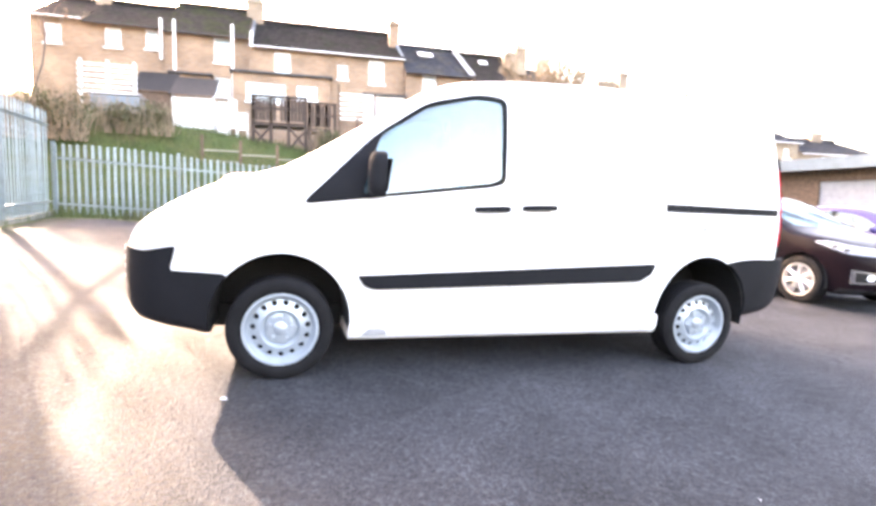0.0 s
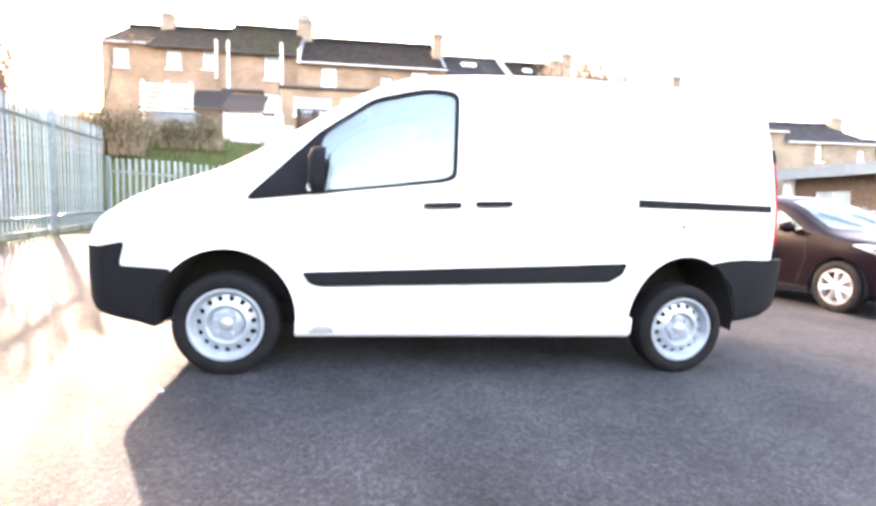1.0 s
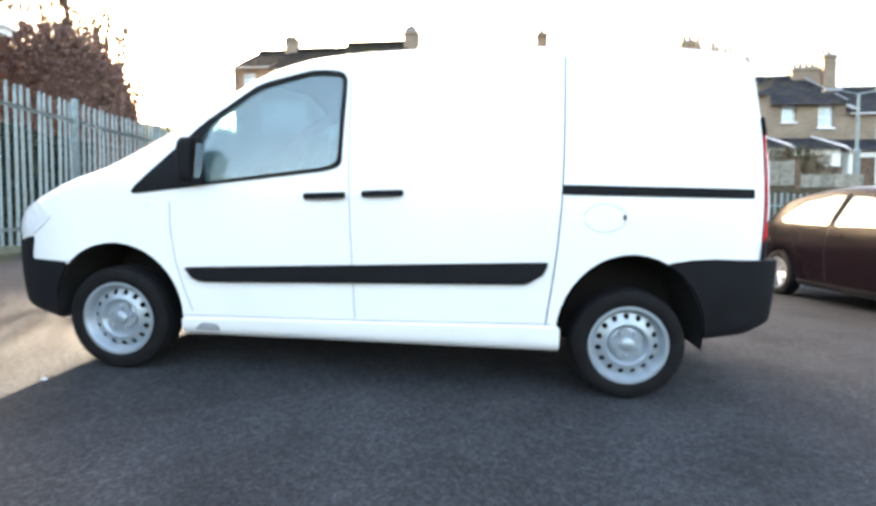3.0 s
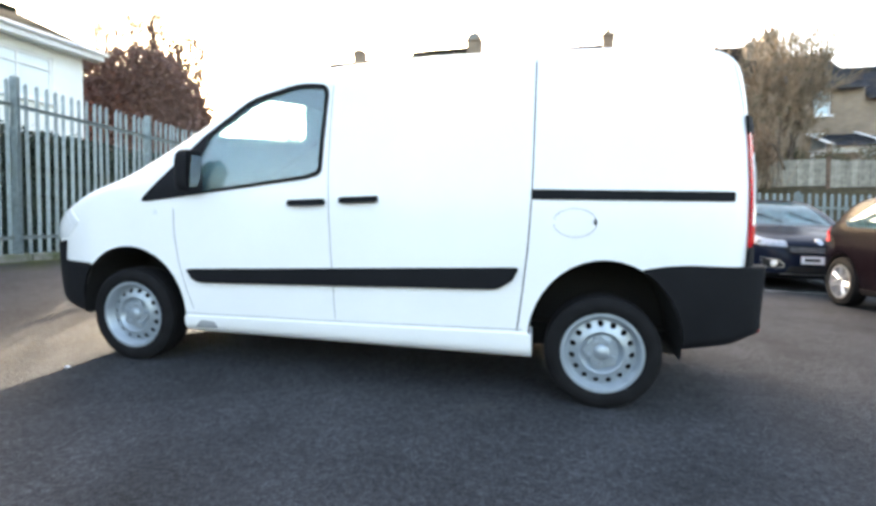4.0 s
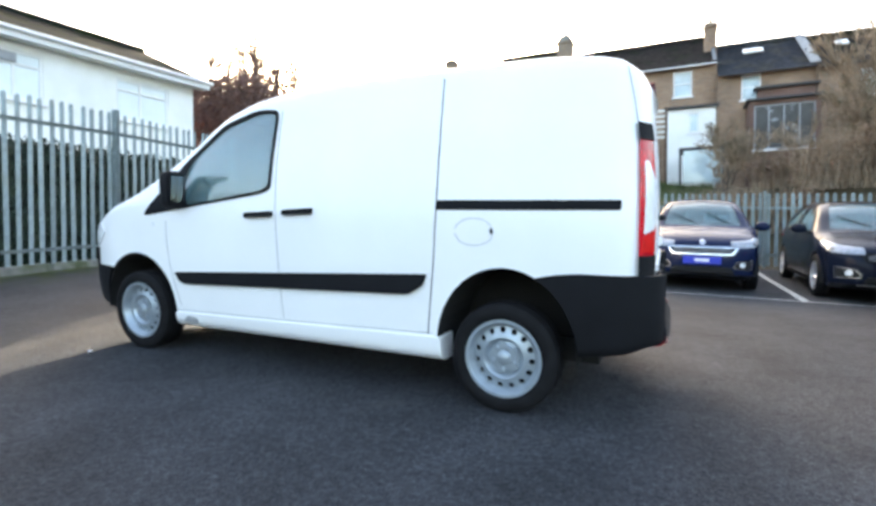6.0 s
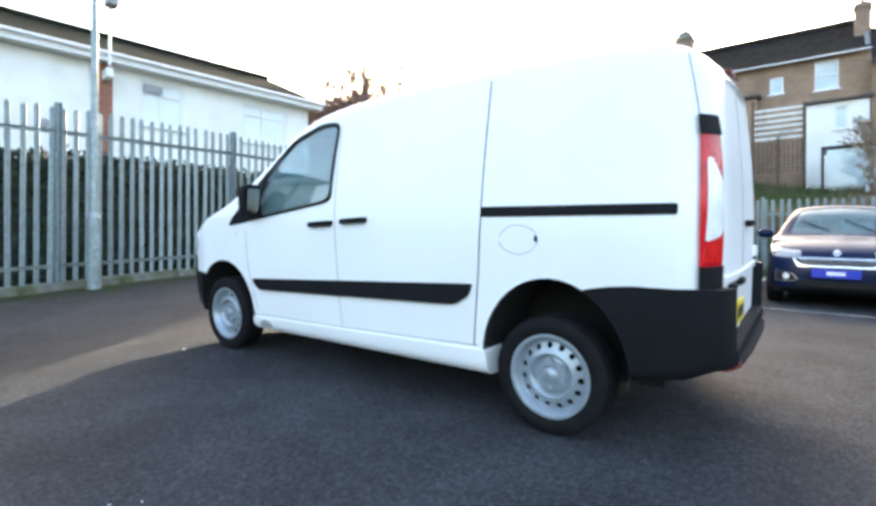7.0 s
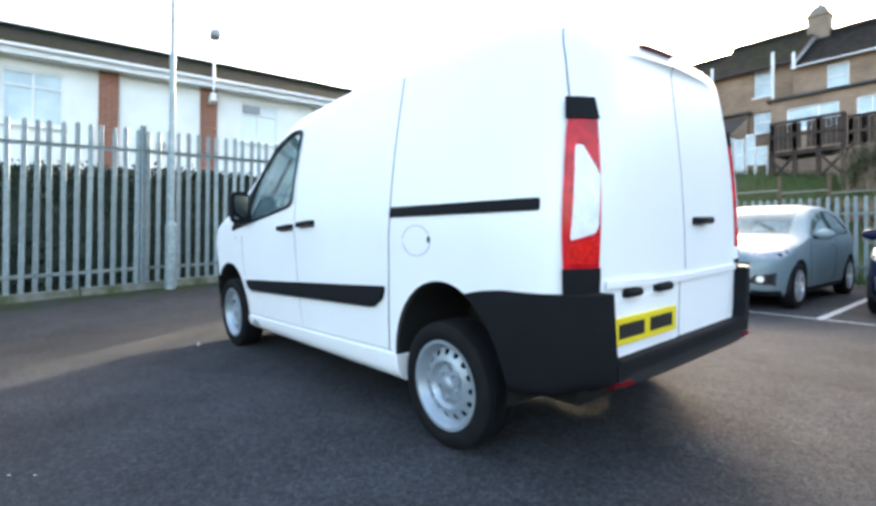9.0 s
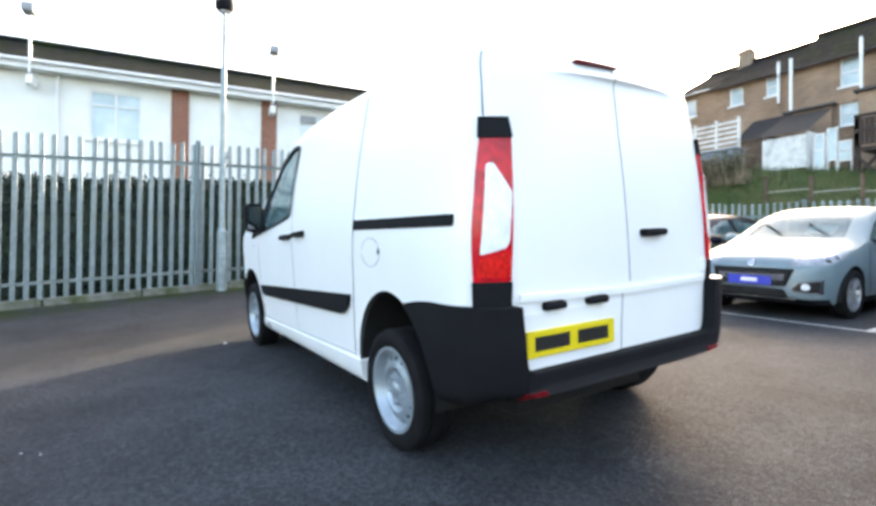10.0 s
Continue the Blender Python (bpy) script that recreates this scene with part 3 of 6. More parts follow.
stations = sorted(set([round(float(v), 3) for v in np.linspace(-2.44, -2.2, 9)] + [round(float(v), 3) for v in np.linspace(-2.2, 2.06, 92)] + [round(float(v), 3) for v in np.linspace(2.06, REAR, 14)]))
VAN_SKIN = shell(stations, van_section, VW_W, van_lean)
BUMPER_SKIN = shell([round(float(v), 3) for v in np.linspace(1.6, 2.315, 30)], lambda x: van_section(x, BUMP), VW_W, van_lean)

van = thing("panel_van", SLOPE.copy(), "white panel van with black bumpers parked on the asphalt", "van")
WIN = rpoly([(-1.41, 1.055), (-0.23, 1.222), (-0.145, 1.25), (-0.135, 1.79), (-0.33, 1.802), (-0.66, 1.718), (-0.98, 1.495)], 0.07, 5)
WIN_IN = rpoly([(-1.06, 1.122), (-0.24, 1.245), (-0.17, 1.275), (-0.162, 1.768), (-0.34, 1.776), (-0.655, 1.692), (-0.95, 1.49)], 0.05, 5)
arches = [ellipse(-1.5, 0.35, 0.405, 0.42), ellipse(1.49, 0.35, 0.405, 0.47)]
cab = cab_void(van_section, -1.62, -0.06, 0.8, VW_W)
steps = [("DIFFERENCE", prism(a, "y", -0.2, 0.52)) for a in arches] + [("DIFFERENCE", prism(a, "y", VW_W - 0.52, VW_W + 0.2)) for a in arches]
screen = rpoly([(-1.5, 0.2), (-1.62, 0.5), (-1.66, VW_W / 2), (-1.62, VW_W - 0.5), (-1.5, VW_W - 0.2), (-0.68, VW_W - 0.27), (-0.62, VW_W / 2), (-0.68, 0.27)], 0.06)
steps += [("DIFFERENCE", cab), ("DIFFERENCE", prism(WIN_IN, "y", -0.3, VW_W + 0.3)), ("DIFFERENCE", prism(screen, "z", 1.15, 2.3))]
body_me = csg(VAN_SKIN, *steps)
body = part("body", body_me, M_WHITE, van, smooth=50)
line_two_tone(body_me, VAN_SKIN, M_LINING)

# glass
def pane_of(skin, cut, d=0.008):
    """A 4 mm pane that follows the skin, d under it, inside the outline."""
    return csg(inflated(skin, -d), ("INTERSECT", cut), ("DIFFERENCE", inflated(skin, -d - 0.004)))


grown = rpoly([(-1.09, 1.108), (-0.23, 1.233), (-0.155, 1.26), (-0.148, 1.78), (-0.34, 1.79), (-0.66, 1.706), (-0.97, 1.495)], 0.05, 5)
part("side_window", pane_of(VAN_SKIN, prism(grown, "y", -0.2, 0.5)), M_VANGLASS, van, "tinted door window glass", 30)
part("side_window", pane_of(VAN_SKIN, prism(grown, "y", VW_W - 0.5, VW_W + 0.2)), M_VANGLASS, van, "tinted door window glass", 30)
part("windscreen", pane_of(VAN_SKIN, prism(screen, "z", 1.15, 2.3)), M_GLASS, van, smooth=30)

SKIN3, SKIN6, SKIN14, SKIN25 = (inflated(VAN_SKIN, d) for d in (0.0018, 0.006, 0.014, 0.022))
for side in (0, 1):
    def yy(lo, hi):
        return (lo, hi) if side == 0 else (VW_W - hi, VW_W - lo)
    part("window_surround", csg(SKIN6, ("INTERSECT", prism(WIN, "y", *yy(-0.2, 0.35))), ("DIFFERENCE", prism(WIN_IN, "y", -0.4, VW_W + 0.4)), ("DIFFERENCE", inflated(VAN_SKIN, -0.006))), M_BLACK, van, "black window seal and corner panel", 30)
    mould = rpoly([(-1.065, 0.643), (1.03, 0.758), (1.0, 0.685), (0.91, 0.63), (-0.96, 0.56), (-1.02, 0.58)], 0.02)
    part("side_moulding", csg(SKIN25, ("INTERSECT", prism(mould, "y", *yy(-0.2, 0.3)))), M_BLACK, van, "black rubbing strip along the doors", 30)
    part("slide_rail", csg(SKIN6, ("INTERSECT", prism(rpoly([(1.085, 1.13), (2.085, 1.14), (2.085, 1.19), (1.085, 1.185)], 0.012), "y", *yy(-0.2, 0.3)))), M_BLACK, van, "black sliding door rail", 30)
    for a, b in ((-0.348, -0.115), (-0.02, 0.212)):
        z = 1.069 + 0.07 * (a + 0.35)
        part("door_handle", csg(inflated(VAN_SKIN, 0.03), ("INTERSECT", prism(rpoly([(a, z - 0.008), (b, z + 0.004), (b, z + 0.04), (a, z + 0.026)], 0.014), "y", *yy(-0.2, 0.3)))), M_BLACK, van, smooth=30)
    for line in (((-1.15, 1.02), (-1.15, 0.87), (-1.125, 0.68), (-1.075, 0.5), (-1.035, 0.385)),
                 ((-0.115, 1.78), (-0.105, 1.3), (-0.085, 0.9), (-0.055, 0.385)),
                 ((1.075, 1.885), (1.082, 1.5), (1.084, 1.28), (1.082, 1.1), (1.072, 0.85), (1.05, 0.6), (1.03, 0.4)),
                 ((-1.09, 0.352), (0, 0.375), (1.06, 0.408)),
                 ((2.136, 1.585), (2.108, 1.73), (2.075, 1.87)),
                 ((-1.79, 0.645), (-2.08, 0.64))):
        dark = 1.0 < line[0][0] < 1.1
        part("door_gap", csg(SKIN3, ("INTERSECT", prism(ribbon(line, 0.0065 if dark else 0.0042), "y", *yy(-0.2, 0.3)))), M_SEAM if dark else M_GAP, van, "dark gap between panels", 30)
    if side == 0:
        ring = [(1.315 + 0.112 * math.cos(a), 1.011 + 0.076 * math.sin(a)) for a in np.linspace(-3.0, 3.0, 34)]
        part("fuel_flap_gap", csg(SKIN3, ("INTERSECT", prism(ribbon(ring, 0.003), "y", *yy(-0.2, 0.3)))), M_GAP, van, "ring gap of the fuel flap", 30)
    part("sill", csg(SKIN14, ("INTERSECT", prism(rpoly([(-1.1, 0.2), (1.115, 0.22), (1.11, 0.388), (-1.1, 0.334)], 0.012), "y", *yy(-0.2, 0.2)))), M_WHITE, van, "white sill under the doors", 32)
    part("indicator_repeater", csg(SKIN6, ("INTERSECT", prism(rpoly([(-1.3, 0.985), (-1.265, 0.985), (-1.265, 1.015), (-1.3, 1.015)], 0.01), "y", *yy(-0.2, 0.3)))), M_CLEAR, van, smooth=30)
    lamp = rpoly([(-2.36, 0.76), (-2.06, 0.8), (-1.9, 0.915), (-2.02, 1.0), (-2.24, 0.95), (-2.4, 0.86)], 0.03)
    part("headlamp", csg(SKIN6, ("INTERSECT", prism(lamp, "y", *yy(-0.2, 0.55)))), M_CLEAR, van, "clear headlamp lens", 30)
    for a in arches:
        lin = bmesh.new()
        n = len(a)
        lo, hi = yy(0.03, 0.519)
        u = [lin.verts.new((x, lo, z)) for x, z in a]
        v = [lin.verts.new((x, hi, z)) for x, z in a]
        for i in range(n):
            if a[i][1] > 0.25:
                lin.faces.new((u[i], u[(i + 1) % n], v[(i + 1) % n], v[i]))
        lin.faces.new(v if side == 0 else v[::-1])
        for vert in lin.verts:
            vert.co.z = max(0.3, vert.co.z)
            cx = -1.5 if vert.co.x < 0 else 1.49
            vert.co.x = cx + (vert.co.x - cx) * 0.985
            vert.co.z = 0.35 + (vert.co.z - 0.35) * 0.985
        part("arch_liner", lin, M_HOLE, van)
part("fuel_cap_catch", csg(SKIN6, ("INTERSECT", prism(ellipse(1.419, 1.018, 0.009, 0.016, 10), "y", -0.2, 0.3))), M_BLACK, van)

# bumpers
fb = csg(SKIN14, ("INTERSECT", prism(rpoly([(-2.8, 0.76), (-2.28, 0.735), (-2.075, 0.785), (-2.115, 0.64), (-1.8, 0.64), (-1.75, 0.3), (-2.05, 0.27), (-2.8, 0.3)], 0.03), "y", -0.2, VW_W + 0.2)),
         *[("DIFFERENCE", prism(arches[0], "y", lo, hi)) for lo, hi in ((-0.2, 0.52), (VW_W - 0.52, VW_W + 0.2))])
part("front_bumper", fb, M_BLACK, van, "black unpainted front bumper", 32)
grille = bmesh.new()
for i in range(4):
    box(grille, -2.475, -2.44, 0.62, 1.27, 0.5 + 0.06 * i, 0.525 + 0.06 * i)
part("grille", grille, M_GREYTRIM, van)
for y in (0.3, VW_W - 0.3):
    part("fog_lamp", lathe([(0.0005, -0.02), (0.045, -0.012), (0.05, 0.02), (0.0005, 0.02)], 20), M_CLEAR, van, at=pose(-2.32, y, 0.46, 0, 0, -65 if y < 1 else -115), smooth=40)
rear_poly = rpoly([(1.66, 0.775), (1.78, 0.8), (1.9, 0.812), (2.8, 0.815), (2.8, 0.3), (2.2, 0.3), (1.84, 0.3), (1.76, 0.5)], 0.02)
rb = csg(inflated(BUMPER_SKIN, 0.012), ("INTERSECT", prism(rear_poly, "y", -0.2, VW_W + 0.2)),
         *[("DIFFERENCE", prism(arches[1], "y", lo, hi)) for lo, hi in ((-0.2, 0.52), (VW_W - 0.52, VW_W + 0.2))],
         ("DIFFERENCE", prism(rpoly([(0.22, 0.535), (VW_W - 0.24, 0.535), (VW_W - 0.19, 1.1), (0.17, 1.1)], 0.05), "x", 2.02, 2.8)),
         ("DIFFERENCE", boxed(1.2, 2.05, 0.09, VW_W - 0.09, 0.2, 1.0)))
part("rear_bumper", rb, M_BLACK, van, "black rear bumper with deep corners", 32)
part("bumper_step", csg(inflated(BUMPER_SKIN, 0.02), ("INTERSECT", boxed(2.05, 2.5, 0.21, VW_W - 0.23, 0.395, 0.528, bevel=0.012))), M_BLACK, van, smooth=40)
for a, b in ((0.2, 0.305), (VW_W - 0.33, VW_W - 0.22)):
    part("rear_reflector", csg(inflated(BUMPER_SKIN, 0.024), ("INTERSECT", boxed(2.22, 2.5, a, b, 0.425, 0.462, bevel=0.006))), M_RED_DARK, van, "red bumper reflector", 40)

# rear doors
for line in (((0.9, 1.86), (0.9, 1.56), (0.915, 1.29), (0.938, 0.85)), ((0.88, 0.8), (0.87, 0.66), (0.862, 0.5))):
    part("door_gap", csg(SKIN3, ("INTERSECT", prism(ribbon(line, 0.005), "x", 2.0, 2.5))), M_GAP, van, "dark gap between panels", 30)
crease = prism(ribbon(((0.23, 0.838), (0.5, 0.826), (0.92, 0.812), (VW_W - 0.25, 0.82)), 0.03), "x", 2.0, 2.5)
part("rear_door_rib", csg(SKIN14, ("INTERSECT", crease)), M_WHITE, van, smooth=50)
recess = rpoly([(0.23, 0.52), (0.84, 0.52), (0.84, 0.77), (0.23, 0.77)], 0.03)
part("plate_plinth", csg(SKIN6, ("INTERSECT", prism(recess, "x", 2.05, 2.5))), M_WHITE, van, smooth=30)
for y in (0.413, 0.68):
    part("plate_lamp", boxed(2.19, 2.272, y - 0.064, y + 0.064, 0.773, 0.811, bevel=0.015), M_BLACK, van, smooth=40)
part("rear_door_handle", boxed(2.19, 2.262, 1.02, 1.195, 1.064, 1.1, bevel=0.014), M_BLACK, van, smooth=40)
part("high_brake_lamp", boxed(2.12, 2.178, 0.65, 0.925, 1.862, 1.876, bevel=0.005), M_RED_DARK, van, "dark red high brake lamp", 40)
for y in (0.3, VW_W - 0.3):
    part("door_hinge", boxed(2.18, 2.235, y - 0.045 if y < 1 else y + 0.02, y - 0.02 if y < 1 else y + 0.045, 0.86, 0.93, bevel=0.008), M_WHITE, van)
plate = part("number_plate", boxed(2.246, 2.262, 0.248, 0.778, 0.586, 0.697, bevel=0.003), M_YELLOW, van, "yellow rear number plate")
for a, b in ((0.29, 0.49), (0.54, 0.735)):
    part("plate_marking", boxed(2.262, 2.2635, a, b, 0.612, 0.672), M_INK, plate, "black plain bar")

# tail lamps: black caps above and below, red housing, clear middle
for side in (0, 1):
    def yr(poly):
        return poly if side == 0 else [(VW_W - u, v) for u, v in poly][::-1]
    def lamp_piece(poly, skin, x0=0.0):
        back = x0 - (0.046 if side else 0.0)
        cut = [(2.174 + back, 0.7), (2.172 + back, 0.92), (2.163 + back, 1.25), (2.151 + back, 1.485), (2.137 + back, 1.585), (2.12 + back, 1.7), (2.7, 1.7), (2.7, 0.7)]
        return csg(skin, ("INTERSECT", prism(yr(poly), "x", 2.0, 2.6)), ("INTERSECT", prism(cut, "y", -0.5, VW_W + 0.5)))
    lamp = part("tail_lamp", lamp_piece([(-0.3, 0.915), (0.19, 0.909), (0.212, 1.2), (0.23, 1.493), (-0.3, 1.485)], SKIN14), M_RED, van, "tall red tail lamp", 30)
    part("clear_lens", lamp_piece(rpoly([(0.07, 1.02), (0.168, 1.045), (0.187, 1.072), (0.21, 1.27), (0.145, 1.39), (0.12, 1.388)], 0.012), inflated(VAN_SKIN, 0.018)), M_CLEAR, lamp, "clear reversing lens", 30)
    part("indicator_lens", lamp_piece(rpoly([(0.055, 0.93), (0.184, 0.925), (0.188, 1.03), (0.17, 1.03), (0.066, 1.004)], 0.01), inflated(VAN_SKIN, 0.0165)), M_ORANGE, lamp, "bright red lens", 30)
    part("lamp_cap", lamp_piece([(-0.3, 1.485), (0.234, 1.493), (0.226, 1.578), (-0.3, 1.583)], inflated(VAN_SKIN, 0.02)), M_BLACK, lamp, "black plastic cap", 30)
    part("lamp_base", lamp_piece([(-0.3, 0.812), (0.187, 0.812), (0.192, 0.91), (-0.3, 0.916)], inflated(VAN_SKIN, 0.02)), M_BLACK, lamp, "black plastic base", 30)

# mirrors
for side in (0, 1):
    bm = bmesh.new()
    bmesh.ops.create_uvsphere(bm, u_segments=24, v_segments=16, radius=1)
    for v in bm.verts:
        p = v.co
        s = 1 / max(1e-6, (abs(p.x) ** 4 + abs(p.y) ** 4 + abs(p.z) ** 4) ** 0.25)
        v.co = Vector((p.x * s * 0.065, p.y * s * 0.08, p.z * s * 0.13))
        if v.co.x > 0.03:
            v.co.x = 0.03
    sy = -0.07 if side == 0 else VW_W + 0.07
    mir = part("wing_mirror", bm, M_BLACK, van, "black door mirror", 50, at=pose(-0.97, sy, 1.255))
    part("mirror_glass", boxed(-0.002, 0.002, -0.06, 0.06, -0.095, 0.095), M_MIRROR, mir, at=pose(0.042, 0, 0, 0, 6, 9 if side == 0 else -9))
    part("mirror_arm", boxed(-0.06, 0.02, 0.06 if side == 0 else -0.16, 0.16 if side == 0 else -0.06, -0.13, -0.07, bevel=0.015), M_BLACK, mir, smooth=40)

# cab
for y in (0.5, VW_W - 0.48):
    seat = part("seat", boxed(-0.75, -0.25, y - 0.25, y + 0.25, 0.78, 0.98, bevel=0.05), M_LINING, van, smooth=50)
    part("backrest", boxed(-0.3, -0.16, y - 0.24, y + 0.24, 0.95, 1.45, bevel=0.05), M_LINING, seat, smooth=50)
    part("headrest", boxed(-0.27, -0.17, y - 0.13, y + 0.13, 1.48, 1.66, bevel=0.04), M_LINING, seat, smooth=50)
part("dashboard", boxed(-1.65, -1.12, 0.09, VW_W - 0.09, 0.8, 1.1, bevel=0.06), M_LINING, van, smooth=50)
ring = lathe([(0.185 + 0.014 * math.cos(a), 0.014 * math.sin(a)) for a in np.linspace(0, 2 * math.pi, 9)[:-1]], 32, closed=True)
part("steering_wheel", ring, M_BLACK, van, smooth=50, at=pose(-1.0, VW_W - 0.48, 1.1, 0, 0, 90) @ pose(0, 0, 0, -30))
# plain black box: the shade under the van put into its colour
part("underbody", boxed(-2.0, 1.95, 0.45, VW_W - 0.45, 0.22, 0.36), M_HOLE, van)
part("sill_scrape", csg(inflated(VAN_SKIN, 0.016), ("INTERSECT", prism(rpoly([(-1.03, 0.262), (-0.86, 0.265), (-0.88, 0.31), (-0.98, 0.315)], 0.02), "y", -0.2, 0.2))), M_GREYTRIM, van, "grey scuff on the sill", 30)
for x in (-1.5, 1.49):
    van_wheel(van, pose(x, 0.105, 0.31, 0, random.uniform(0, 90), 0))
    van_wheel(van, pose(x, VW_W - 0.105, 0.31, 0, random.uniform(0, 90), 180))


# -- parked hatchbacks: nose towards -x before they are placed --
def alloy_me(r, spokes):
    bm = lathe([(r, 0.07), (r, -0.07), (r + 0.01, -0.085), (r - 0.012, -0.085), (r - 0.02, -0.03), (r - 0.03, 0.06)], 40, closed=True)
    for i in range(spokes):
        a = 2 * math.pi * i / spokes
        for da in (-0.1, 0.1):
            p = Vector((0.03 * math.cos(a), -0.06, 0.03 * math.sin(a)))
            q = Vector(((r - 0.012) * math.cos(a + da), -0.07, (r - 0.012) * math.sin(a + da)))
            tube(bm, p, q, 0.022, 0.013, 6)
    for v in lathe_into(bm, [(0.0005, -0.085), (0.045, -0.08), (0.055, -0.05), (0.0005, -0.03)], 20):
        pass
    return bm


def lathe_into(bm, prof, n):
    c = lathe(prof, n)
    me = bpy.data.meshes.new("turned")
    c.to_mesh(me)
    c.free()
    bm.from_mesh(me)
    bpy.data.meshes.remove(me)
    return ()


def hatchback(name, m, label, paint, L=3.97, W=1.74, H=1.46, group="", plate="white", chrome_grille=True, spokes=7, grille_z=0.62, card=True, gh=0.065):
    fx, fz = L / 3.97, H / 1.46
    sc = lambda tab: [(x * fx, z * fz) for x, z in tab]
    T = sc([(-1.985, 0.5), (-1.96, 0.66), (-1.86, 0.76), (-1.5, 0.88), (-1.05, 0.97), (-0.85, 1.06), (-0.3, 1.35), (0.05, 1.44), (0.6, 1.46), (1.15, 1.41), (1.55, 1.32), (1.72, 1.2), (1.88, 0.98), (1.95, 0.82), (1.985, 0.5)])
    S = sc([(-1.985, 0.47), (-1.9, 0.66), (-1.5, 0.82), (-1.05, 0.91), (-0.8, 1.02), (-0.35, 1.24), (0.0, 1.34), (0.6, 1.38), (1.15, 1.34), (1.5, 1.25), (1.7, 1.1), (1.88, 0.9), (1.985, 0.47)])
    N = [(x * fx, n) for x, n in [(-1.985, 0.5), (-1.95, 0.34), (-1.85, 0.17), (-1.65, 0.06), (-1.3, 0.01), (0, 0), (1.4, 0.01), (1.75, 0.06), (1.9, 0.14), (1.96, 0.26), (1.985, 0.4)]]

    def sec(x):
        t, s, n = soft(T, x), soft(S, x), soft(N, x)
        bot = interp([(-1.985 * fx, 0.3), (-1.8 * fx, 0.2), (-1.4 * fx, 0.17), (1.5 * fx, 0.19), (1.985 * fx, 0.34)], x)
        belt = min(0.92 * fz, s - 0.04)
        mid = min(0.7 * fz, belt - 0.06)
        up = max(0.0, min(1.0, (s - 0.92 * fz) / 0.42))
        p = [(0.5, bot), (0.12, bot), (0.05, bot + 0.03), (0.03, bot + 0.1), (0.012, 0.5 * (bot + mid)), (0.0, mid), (0.02, belt), (0.03 + 0.08 * up, belt + (s - belt) * 0.5), (0.06 + 0.15 * up, s - 0.015 * up), (0.14 + 0.14 * up, s + (t - s) * 0.45), (0.45, s + (t - s) * 0.85), (W / 2, t)]
        return [(n + y * (1 - 2 * n / W), z) for y, z in p]

    st = sorted(set([round(float(v), 3) for v in np.linspace(-1.985 * fx, -1.8 * fx, 7)] + [round(float(v), 3) for v in np.linspace(-1.8 * fx, 1.8 * fx, 46)] + [round(float(v), 3) for v in np.linspace(1.8 * fx, 1.985 * fx, 7)]))
    skin = shell(st, sec, W, k=2)
    car = thing(name, m, label, "car", group)
    wx, wr = (-1.22 * fx, 1.32 * fx), 0.305
    arches = [ellipse(x, 0.31, 0.345, 0.35, 28) for x in wx]
    side_poly = rpoly(sc([(-0.72, 0.965), (0.1, 0.945), (1.3, 0.99), (1.42, 1.06), (1.12, 1.27), (0.55, 1.335), (0.05, 1.3), (-0.32, 1.18)]), 0.03)
    scr = rpoly([(x * fx, y * W) for x, y in [(-0.93, 0.14), (-1.0, 0.5), (-0.93, 0.86), (-0.2, 0.79), (-0.14, 0.5), (-0.2, 0.21)]], 0.05)
    rear_w = rpoly([(x * fx, y * W) for x, y in [(1.5, 0.22), (1.5, 0.78), (1.86, 0.82), (1.86, 0.18)]], 0.05)
    steps = [("DIFFERENCE", prism(a, "y", lo, hi)) for a in arches for lo, hi in ((-0.2, 0.3), (W - 0.3, W + 0.2))]
    cabin = cab_void(sec, -0.95 * fx, 1.55 * fx, 0.6, W, 0.045)
    steps += [("DIFFERENCE", cabin), ("DIFFERENCE", prism(side_poly, "y", -0.3, W + 0.3)), ("DIFFERENCE", prism(scr, "z", 0.9 * fz, 2))]
    me = csg(skin, *steps)
    part("body", me, paint, car, smooth=35)
    line_two_tone(me, skin, M_LINING)
    def upper(x):
        return [p for p in smooth_line(sec(x), 2)][10:]

    def sheet(pts, shift):
        """A 4 mm pane over a grid of points, its back moved by shift."""
        bm = bmesh.new()
        layers = [[[bm.verts.new(Vector(p) + Vector(shift) * k) for p in row] for row in pts] for k in (0, 1)]
        for g in layers:
            for r, q in zip(g, g[1:]):
                for i in range(len(r) - 1):
                    bm.faces.new((r[i], r[i + 1], q[i + 1], q[i]))
        for a, b in ((layers[0][0], layers[1][0]), (layers[0][-1], layers[1][-1]), ([r[0] for r in layers[0]], [r[0] for r in layers[1]]), ([r[-1] for r in layers[0]], [r[-1] for r in layers[1]])):
            for i in range(len(a) - 1):
                bm.faces.new((a[i], a[i + 1], b[i + 1], b[i]))
        bmesh.ops.recalc_face_normals(bm, faces=bm.faces[:])
        return bm

